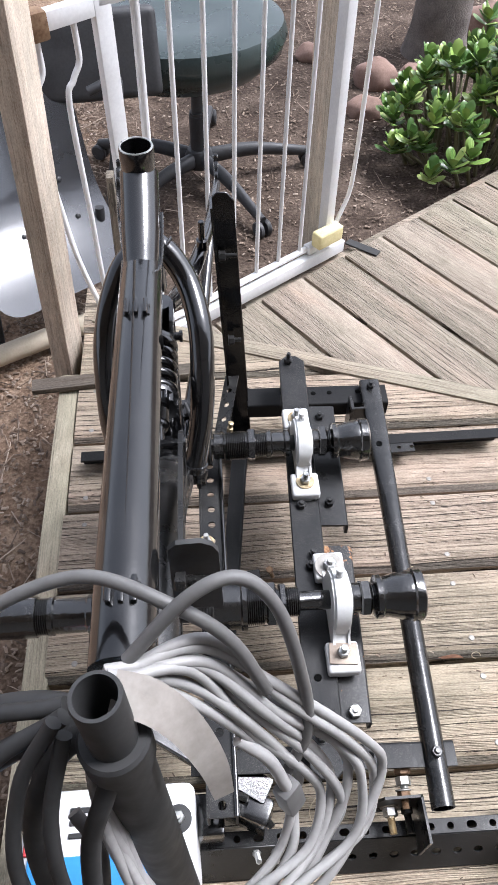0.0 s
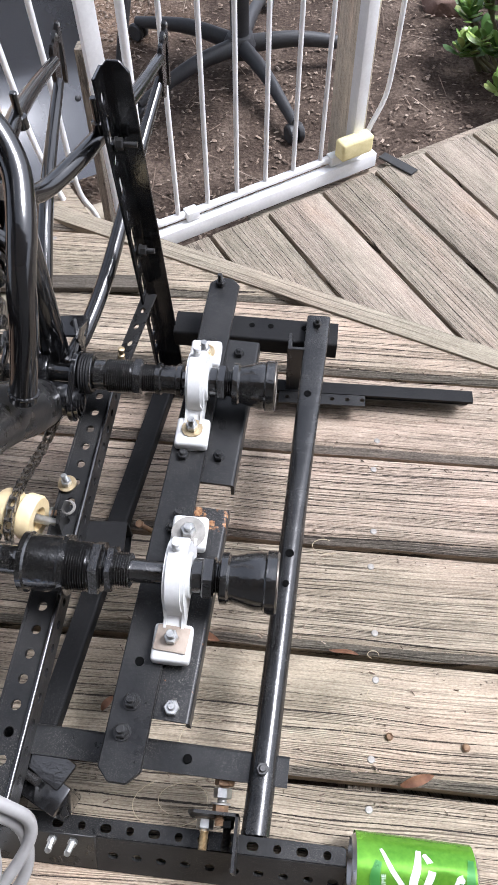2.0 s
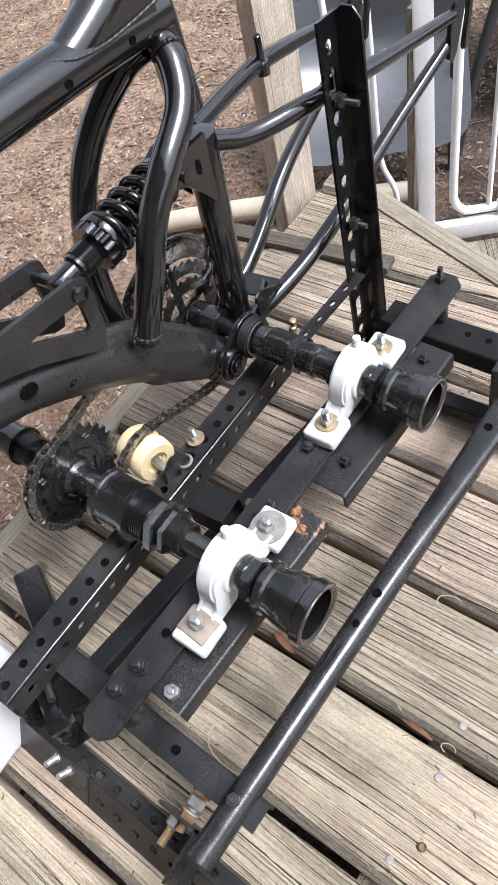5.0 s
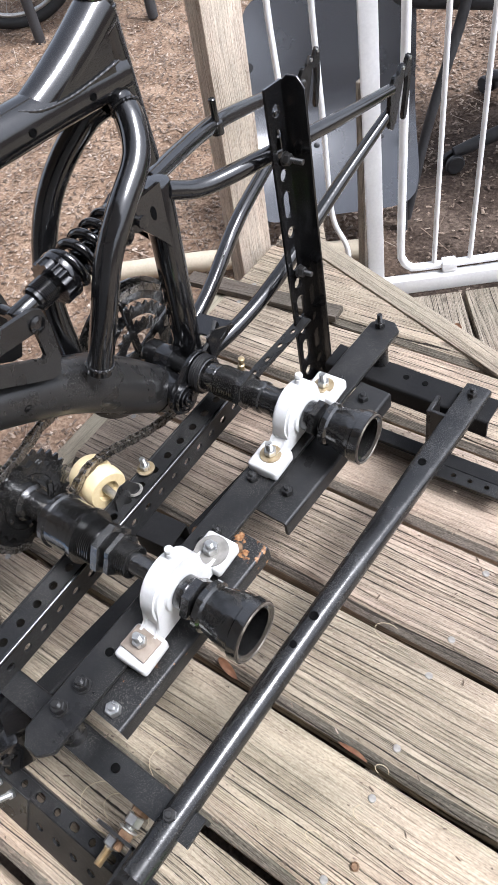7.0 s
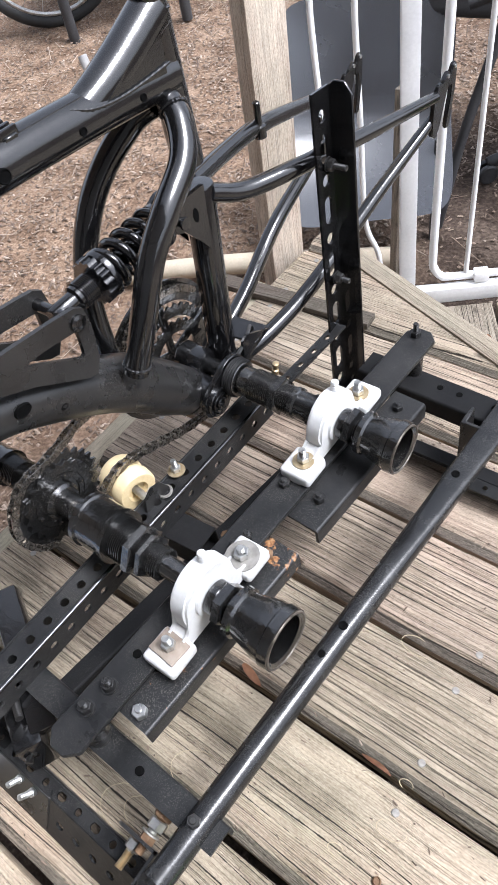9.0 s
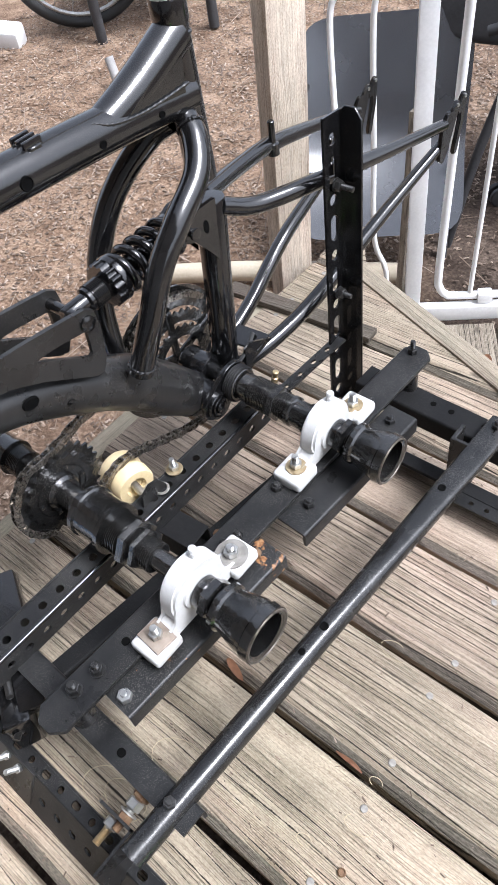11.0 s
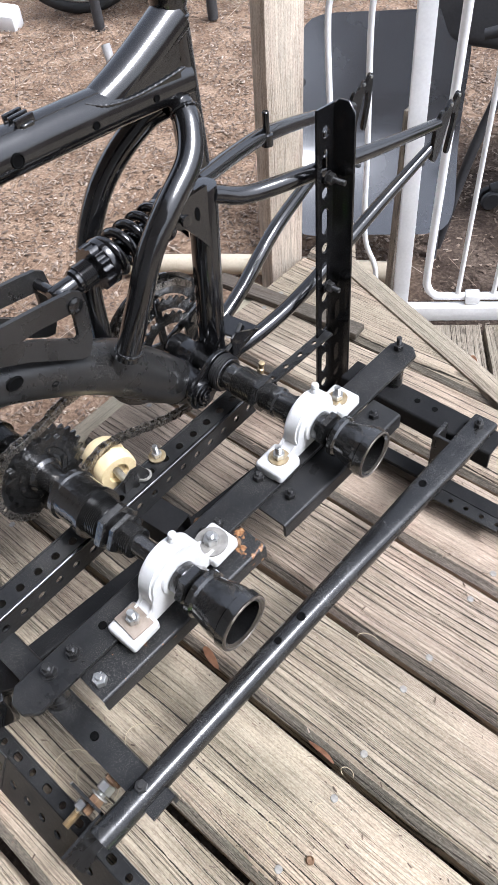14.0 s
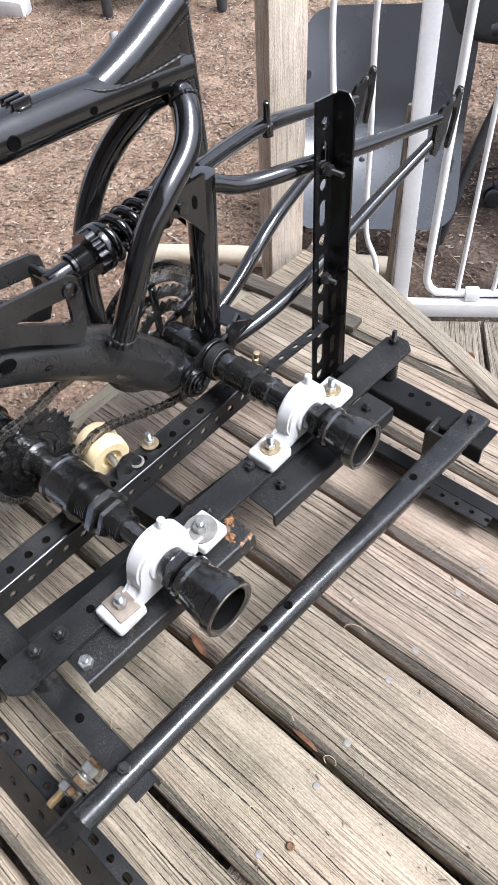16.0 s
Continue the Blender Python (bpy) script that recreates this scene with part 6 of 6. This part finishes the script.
panel = thing("plastic_chair", (-0.42, 1.75, GROUND), "dark grey moulded chair shell standing in the yard", "chair")
c0, c1, c2 = V((-0.30, 1.80, -0.235)), V((-0.375, 1.97, 0.195)), V((-0.62, 1.56, -0.225))
ux, uz = (c0 - c2), (c1 - c0)
bm = bmesh.new()
nx_, nz_ = 16, 16
sheet = []
for layer in (0, 1):
    g = []
    for i in range(nx_ + 1):
        col = []
        for j in range(nz_ + 1):
            a, b2 = i / nx_ * 2 - 1, j / nz_ * 2 - 1
            # squircle outline with rounded corners
            e = 7.0
            q = max(abs(a), abs(b2))
            s = (abs(a) ** e + abs(b2) ** e) ** (1 / e) if q > 0 else 1
            k = q / s if s > 0 else 1
            aa, bb = a * k, b2 * k
            p = c2 + ux * ((aa + 1) / 2) + uz * ((bb + 1) / 2)
            nrm = ux.cross(uz).normalized()
            p = p + nrm * (0.03 * aa * aa + 0.14 * max(0, -bb + 0.1) ** 2 - 0.035) + nrm * (0.006 * layer)
            col.append(bm.verts.new(p))
        g.append(col)
    sheet.append(g)
for g in sheet:
    for i in range(nx_):
        for j in range(nz_):
            bm.faces.new((g[i][j], g[i + 1][j], g[i + 1][j + 1], g[i][j + 1]))
rim0 = [sheet[0][i][0] for i in range(nx_)] + [sheet[0][nx_][j] for j in range(nz_)] + [sheet[0][i][nz_] for i in range(nx_, 0, -1)] + [sheet[0][0][j] for j in range(nz_, 0, -1)]
rim1 = [sheet[1][i][0] for i in range(nx_)] + [sheet[1][nx_][j] for j in range(nz_)] + [sheet[1][i][nz_] for i in range(nx_, 0, -1)] + [sheet[1][0][j] for j in range(nz_, 0, -1)]
for k in range(len(rim0)):
    j = (k + 1) % len(rim0)
    bm.faces.new((rim0[k], rim0[j], rim1[j], rim1[k]))
part("shell", bm, M_CHAIR, panel)
nrm = ux.cross(uz).normalized()
for a, b in ((0.78, 0.5), (0.42, 0.3), (0.8, 0.3)):
    part("screw_head", lathe(bmesh.new(), [(0.007, -0.004), (0.007, 0.001), (0.005, 0.0025), (0.0, 0.003)], spin(c2 + ux * a + uz * b + nrm * (0.03 * (2 * a - 1) ** 2 + 0.14 * max(0, 1.1 - 2 * b) ** 2 - 0.027), nrm), 14), M_CHAIRBASE, panel)
for pts in ([(-0.315, 1.90, 0.17), (-0.26, 1.915, 0.185), (-0.245, 1.93, 0.15), (-0.295, 1.87, -0.10), (-0.325, 1.82, GROUND)], [(-0.32, 1.80, -0.08), (-0.32, 1.79, -0.2), (-0.31, 1.77, GROUND)], [(-0.58, 1.60, -0.08), (-0.59, 1.58, -0.2), (-0.60, 1.56, GROUND)],
            [(-0.62, 1.64, 0.10), (-0.67, 1.66, 0.10), (-0.68, 1.68, 0.0), (-0.66, 1.66, GROUND)]):
    part("leg_tube", sweep(bmesh.new(), smooth_path(pts, 8), 0.012, 12), M_CHAIRBASE, panel)

stick = solo("broomstick", sweep(bmesh.new(), smooth_path([(-0.95, 1.27, GROUND + 0.025), (-0.66, 1.44, GROUND + 0.04), (-0.30, 1.62, GROUND + 0.05)], 8), 0.026, 16), M_PIPE,
             "tan wooden stick lying on the dirt", "stick")
slat = tagged(board("loose_board", (-0.24, 1.098, 0.006), (0.30, 0.03, 0.012), M_OLD, deck, (0, 0, 5), 0.002), "dark loose board lying across the deck boards", "board")
slat.parent = None
slat.matrix_parent_inverse = Matrix.Identity(4)
leaning = solo("leaning_board", block(bmesh.new(), pose(0, 0, 0), (0.45, 0.03, 0.015), 0.002), M_LOWER, "thin grey board leaning upright behind the gate stile", "board")
leaning.matrix_basis = pose(-0.245, 1.475, -0.02, 0, -88, 0)

# jade plant: many fleshy leaves in rosettes on short stems
M_LEAF = bpy.data.materials.new("jade_leaf")
M_LEAF.use_nodes = True
_n, _l = M_LEAF.node_tree.nodes, M_LEAF.node_tree.links
_b = _n["Principled BSDF"]
geo = _n.new("ShaderNodeNewGeometry")
_r = ramp(_n, [(0.0, (0.05, 0.115, 0.025)), (0.45, (0.12, 0.22, 0.05)), (0.8, (0.24, 0.35, 0.085)), (1.0, (0.36, 0.42, 0.13))])
_l.new(geo.outputs["Random Per Island"], _r.inputs[0])
_l.new(_r.outputs[0], _b.inputs["Base Color"])
_b.inputs["Roughness"].default_value = 0.32
bush = thing("jade_plant", (0.80, 2.40, GROUND), "leafy green jade plant growing beside the lower deck", "plant")
brng = random.Random(5)
leaf_bm, stem_bm = bmesh.new(), bmesh.new()


def leaf(bm, base, d, up, L, w):
    side = d.cross(up).normalized()
    up = side.cross(d).normalized()
    rings = []
    for s, ww in ((0.0, 0.15), (0.3, 0.7), (0.65, 1.0), (0.88, 0.7)):
        c = base + d * (L * s) + up * (0.12 * L * s * s)
        rings.append([bm.verts.new(c + side * (w * ww * q) + up * z * w) for q, z in ((-1, 0.05), (0, 0.28), (1, 0.05), (0, -0.18))])
    tip = bm.verts.new(base + d * L + up * (0.12 * L))
    for p, q in zip(rings, rings[1:]):
        for k in range(4):
            bm.faces.new((p[k], p[(k + 1) % 4], q[(k + 1) % 4], q[k]))
    for k in range(4):
        bm.faces.new((rings[-1][k], rings[-1][(k + 1) % 4], tip))
    bm.faces.new(rings[0])


count = 0
while count < 105:
    x, y = brng.uniform(0.50, 1.35), brng.uniform(1.98, 2.85)
    # keep beyond the deck's edge
    if (V((x, y)) - far).dot(bd) > -0.03:
        continue
    rr = math.hypot((x - 0.97) / 0.41, (y - 2.42) / 0.43)
    if rr > 1:
        continue
    top = GROUND + 0.05 + (0.34 * (1 - rr * rr) + 0.06) * brng.uniform(0.45, 1.0)
    head_p = V((x, y, top))
    root = V((x + brng.uniform(-0.04, 0.04) + (0.93 - x) * 0.3, y + (2.5 - y) * 0.3, GROUND - 0.01))
    sweep(stem_bm, smooth_path([root, root.lerp(head_p, 0.6) + V((brng.uniform(-0.02, 0.02), brng.uniform(-0.02, 0.02), 0)), head_p], 3), [0.008, 0.006, 0.004], 6)
    nl = brng.randint(9, 14)
    for k in range(nl):
        a = k * 2.4 + brng.uniform(-0.3, 0.3)
        el = radians(8 + 62 * (k / nl) + brng.uniform(-10, 10))
        d = V((math.cos(a) * math.cos(el), math.sin(a) * math.cos(el), math.sin(el)))
        leaf(leaf_bm, head_p + V((0, 0, -0.03 + 0.035 * k / nl)), d, V((0, 0, 1)), brng.uniform(0.04, 0.065), brng.uniform(0.012, 0.018))
    count += 1
part("leaves", leaf_bm, M_LEAF, bush)
part("branching_stem", stem_bm, mottled("green_stem", (0.1, 0.1, 0.05), (0.2, 0.18, 0.1), 20, (0.6, 0.8)), bush)

# stones and a tree trunk behind the plant
def stone(place, size, seed):
    bm = bmesh.new()
    bmesh.ops.create_icosphere(bm, subdivisions=3, radius=1.0)
    for v in bm.verts:
        v.co *= 1 + 0.22 * noise.noise(v.co * 1.7 + V((seed, 0, 0))) + 0.06 * noise.noise(v.co * 6 + V((seed, 3, 0)))
        v.co = V((v.co.x * size[0], v.co.y * size[1], v.co.z * size[2])) + V(place)
    return solo("stone", bm, M_STONE, "rough reddish-brown stone on the dirt", "stone", "stones round the plant")


for p, s, k in (((0.64, 2.95, GROUND + 0.03), (0.09, 0.07, 0.07), 1), ((0.80, 2.93, GROUND + 0.03), (0.08, 0.07, 0.06), 2), ((0.56, 2.72, GROUND + 0.02), (0.07, 0.06, 0.05), 7),
                ((1.22, 3.4, GROUND + 0.04), (0.12, 0.1, 0.08), 3), ((1.48, 3.3, GROUND + 0.04), (0.13, 0.1, 0.09), 4), ((0.42, 3.2, GROUND + 0.02), (0.06, 0.05, 0.04), 5)):
    stone(p, s, k)
tree = thing("tree", (0.95, 3.25, GROUND), "grey tree trunk rising behind the green plant", "tree")
bm = bmesh.new()
pts = [(0.95, 3.25, GROUND - 0.05), (0.95, 3.25, GROUND + 0.08), (0.955, 3.26, GROUND + 0.5), (0.97, 3.28, 1.2), (0.98, 3.3, 2.6)]
sweep(bm, smooth_path(pts, 10), [0.17, 0.12, 0.10, 0.095, 0.085], 28)
for v in bm.verts:
    v.co += V((noise.noise(v.co * 9), noise.noise(v.co * 9 + V((5, 0, 0))), 0)) * 0.014
part("trunk", bm, M_BARK, tree)

# far things in the yard: a parked bicycle's wheel, a table's legs, a white block
wheel = thing("parked_bicycle", (-2.45, 2.55, GROUND), "black bicycle parked far off in the yard", "bicycle")
wc = V((-2.46, 2.50, GROUND + 0.325))
wm = frame_of(wc, wc + V((0.80, -0.55, 0.0)))
ring = [wm @ V((0.30 * math.cos(2 * math.pi * k / 48), 0.30 * math.sin(2 * math.pi * k / 48), 0)) for k in range(48)]
part("tyre", sweep(bmesh.new(), ring, 0.024, 12, closed=True), M_RUBBER, wheel)
ring = [wm @ V((0.272 * math.cos(2 * math.pi * k / 48), 0.272 * math.sin(2 * math.pi * k / 48), 0)) for k in range(48)]
part("rim", sweep(bmesh.new(), ring, 0.010, 8, closed=True), M_ZINC, wheel)
part("axle_hub", lathe(bmesh.new(), [(0.02, -0.04), (0.02, 0.04)], wm, 16), M_ZINC, wheel)
part("fork", sweep(bmesh.new(), [wc, wc + V((-0.1, -0.1, 0.42))], 0.014, 10), M_BLACK, wheel)
for k in range(20):
    a = 2 * math.pi * k / 20
    part("spoke", sweep(bmesh.new(), [wm @ V((0.018 * math.cos(a), 0.018 * math.sin(a), 0.03 * (-1) ** k)), wm @ V((0.268 * math.cos(a), 0.268 * math.sin(a), 0))], 0.0015, 5), M_ZINC, wheel)
bench = thing("garden_bench", (-2.1, 2.55, GROUND), "dark metal bench frame standing on the dirt", "bench")
for p in ((-2.28, 2.38), (-1.92, 2.70), (-2.62, 2.78), (-2.26, 3.08)):
    part("leg", sweep(bmesh.new(), [(p[0], p[1], GROUND), (p[0], p[1], GROUND + 0.42)], 0.022, 10), M_CHAIRBASE, bench)
bm = bmesh.new()
block(bm, pose(-2.27, 2.73, GROUND + 0.43, 0, 0, 41), (0.6, 0.55, 0.03), 0.006)
part("top", bm, M_CHAIRBASE, bench)
peg = solo("grey_stake", sweep(bmesh.new(), [(-1.88, 2.10, GROUND - 0.01), (-1.93, 2.12, GROUND + 0.10)], 0.018, 12), M_CABLELIGHT, "short pale grey stake in the dirt", "stake")
wb = solo("white_rubble", block(bmesh.new(), pose(-2.66, 2.16, GROUND + 0.05, 12, 8, 30), (0.16, 0.1, 0.1), 0.02, 2), M_CARD, "pale broken block lying in the yard", "rubble")

# wood chips, needles and leaves: too many to count
M_CHIP = bpy.data.materials.new("wood_chips")
M_CHIP.use_nodes = True
_n, _l = M_CHIP.node_tree.nodes, M_CHIP.node_tree.links
_b = _n["Principled BSDF"]
geo = _n.new("ShaderNodeNewGeometry")
_r = ramp(_n, [(0.0, (0.08, 0.055, 0.04)), (0.5, (0.19, 0.14, 0.105)), (0.85, (0.27, 0.205, 0.155)), (1.0, (0.38, 0.31, 0.25))])
_l.new(geo.outputs["Random Per Island"], _r.inputs[0])
_l.new(_r.outputs[0], _b.inputs["Base Color"])
_b.inputs["Roughness"].default_value = 0.9
prng = random.Random(21)
verts, faces = [], []
for k in range(42000):
    if k % 6:
        x, y = prng.uniform(-2.9, -0.36), prng.uniform(0.2, 3.6)
    else:
        x, y = prng.uniform(-0.7, 1.4), prng.uniform(1.6, 3.8)
    p = V((x, y))
    if (p - far).dot(bd) > -0.04 and x > -0.2:
        continue
    L, w = prng.uniform(0.003, 0.010), prng.uniform(0.0015, 0.0045)
    if prng.random() < 0.05:
        L, w = prng.uniform(0.03, 0.07), 0.0014
    a, tx, ty = prng.uniform(0, 6.3), prng.uniform(-0.4, 0.4), prng.uniform(-0.4, 0.4)
    z = GROUND + 0.025 * noise.noise((x * 1.3, y * 1.3, 0)) + 0.012 * noise.noise((x * 5, y * 5, 3)) + 0.004
    d, s = V((math.cos(a), math.sin(a), tx)), V((-math.sin(a), math.cos(a), ty))
    base = len(verts)
    c = V((x, y, z))
    for q in (-d * L - s * w, d * L * 0.8 - s * w, d * L + s * w * 0.6, -d * L * 0.7 + s * w):
        verts.append(c + q)
    verts.append(c + V((0, 0, w * 0.8)))
    for i in range(4):
        faces.append((base + i, base + (i + 1) % 4, base + 4))
me = bpy.data.meshes.new("wood_chip_litter")
me.from_pydata(verts, [], faces)
me.materials.append(M_CHIP)
tagged(new("wood_chip_litter", me), "scattered brown wood chips and dry needles on the dirt", "litter", kind="stuff")

# ---------------------------------------------------------------- small litter on the deck
M_DRY = mottled("dry_leaf", (0.15, 0.065, 0.035), (0.34, 0.17, 0.09), 60, (0.6, 0.8), 0.0, 0.4, 0.0008)
M_STRAW = mottled("dry_straw", (0.32, 0.255, 0.16), (0.5, 0.42, 0.29), 60, (0.6, 0.8))


def dry_leaf(x, y, ang, L, w):
    bm = bmesh.new()
    m = pose(x, y, 0.003, 6, -6, ang)
    prev = None
    for i in range(9):
        s = i / 8
        ww = w * math.sin(math.pi * min(1, s * 0.97 + 0.03)) ** 0.7 + 0.0004
        cur = [bm.verts.new(m @ V((L * (s - 0.5), q * ww, abs(q) * 0.35 * ww + 0.003 * math.sin(s * 5)))) for q in (-1, -0.5, 0, 0.5, 1)]
        if prev:
            for k in range(4):
                bm.faces.new((prev[k], prev[k + 1], cur[k + 1], cur[k]))
        prev = cur
    g = bmesh.ops.solidify(bm, geom=bm.faces[:], thickness=0.0005)
    return solo("dry_leaf", bm, M_DRY, "curled brown dry leaf lying on the deck", "leaf", "dry leaves")


dry_leaf(0.354, 0.380, 20, 0.040, 0.0052)
dry_leaf(0.268, 0.517, 176, 0.036, 0.0024)
dry_leaf(-0.01, 0.43, 60, 0.02, 0.004)
dry_leaf(0.097, 0.522, -18, 0.036, 0.0046)
dry_leaf(0.03, 1.37, 40, 0.03, 0.008).location.z = LOW
dry_leaf(0.0, 1.40, -30, 0.03, 0.008).location.z = LOW
cap = solo("bottle_cap", lathe(bmesh.new(), [(0.0042, 0), (0.0046, 0.0026), (0.0034, 0.004), (0.003, 0.0026), (0.0, 0.0024)], pose(0.323, 0.424, 0.0005), 14), M_RUST, "small rusty round cap on the deck", "cap")
knob = solo("small_screw", lathe(bmesh.new(), [(0.004, 0), (0.0048, 0.003), (0.003, 0.005), (0.0, 0.0055)], pose(0.41, 0.42, 0.0005), 12), M_RUST, "small dark screw head on the deck", "screw")
lrng = random.Random(8)
for cx_, cy_, r_, turn in ((0.277, 0.424, 0.007, 40), (0.305, 0.516, 0.006, 10), (0.24, 0.655, 0.014, 70), (0.10, 0.335, 0.022, 0), (0.075, 0.33, 0.03, 120), (0.12, 0.40, 0.03, 80), (0.31, 0.47, 0.012, 150)):
    pts = [V((cx_ + r_ * math.cos(radians(turn + a)) * (1 + a / 400), cy_ + r_ * math.sin(radians(turn + a)) * 0.8, 0.002 + 0.006 * abs(math.sin(radians(a * 0.6))))) for a in range(0, 260, 20)]
    solo("straw", sweep(bmesh.new(), pts, 0.00048, 5), M_STRAW, "curled strand of dry straw on the deck", "straw", "straws")
verts, faces = [], []
for k in range(1500):
    x, y = lrng.uniform(-0.28, 0.75), lrng.choice([GAP0 + 0.145 * lrng.randint(-4, 2) + lrng.choice((-1, 1)) * lrng.uniform(0.009, 0.022), lrng.uniform(0.0, 1.0)])
    if x > edge_x(y) - 0.03 or abs((y - GAP0 + 0.0725) % 0.145 - 0.0725) < 0.009:
        continue
    L, w, a = 0.0007 + 0.0034 * lrng.random() ** 2, lrng.uniform(0.0003, 0.0009), lrng.gauss(0, 0.7)
    d, s = V((math.cos(a), math.sin(a), 0)), V((-math.sin(a), math.cos(a), 0))
    c, base = V((x, y, 0.0012)), len(verts)
    for q in (-d * L - s * w, d * L - s * w, d * L + s * w, -d * L + s * w):
        verts.append(c + q)
    verts.append(c + V((0, 0, 0.0012)))
    for i in range(4):
        faces.append((base + i, base + (i + 1) % 4, base + 4))
me = bpy.data.meshes.new("deck_crumbs")
me.from_pydata(verts, [], faces)
me.materials.append(M_CHIP)
tagged(new("deck_crumbs", me), "tiny dry crumbs and needles strewn on the deck", "litter", kind="stuff")

# ---------------------------------------------------------------- unseen wall and roof, added to close the place behind and darken reflections
M_UNSEEN = mottled("pale_unseen_paint", (0.3, 0.29, 0.27), (0.4, 0.39, 0.36), 4, (0.7, 0.9), 0.0, 0.2, 0.002)
solo("wall_unseen", block(bmesh.new(), pose(0.5, -1.75, 1.15), (9.0, 0.15, 3.0)), M_UNSEEN, "plain unseen wall added behind the camera to darken reflections", "wall", kind="structure")
solo("ceiling_unseen", block(bmesh.new(), pose(0.5, -0.85, 2.45), (9.0, 1.75, 0.08)), M_UNSEEN, "plain unseen ceiling added overhead to darken reflections", "ceiling", kind="structure")
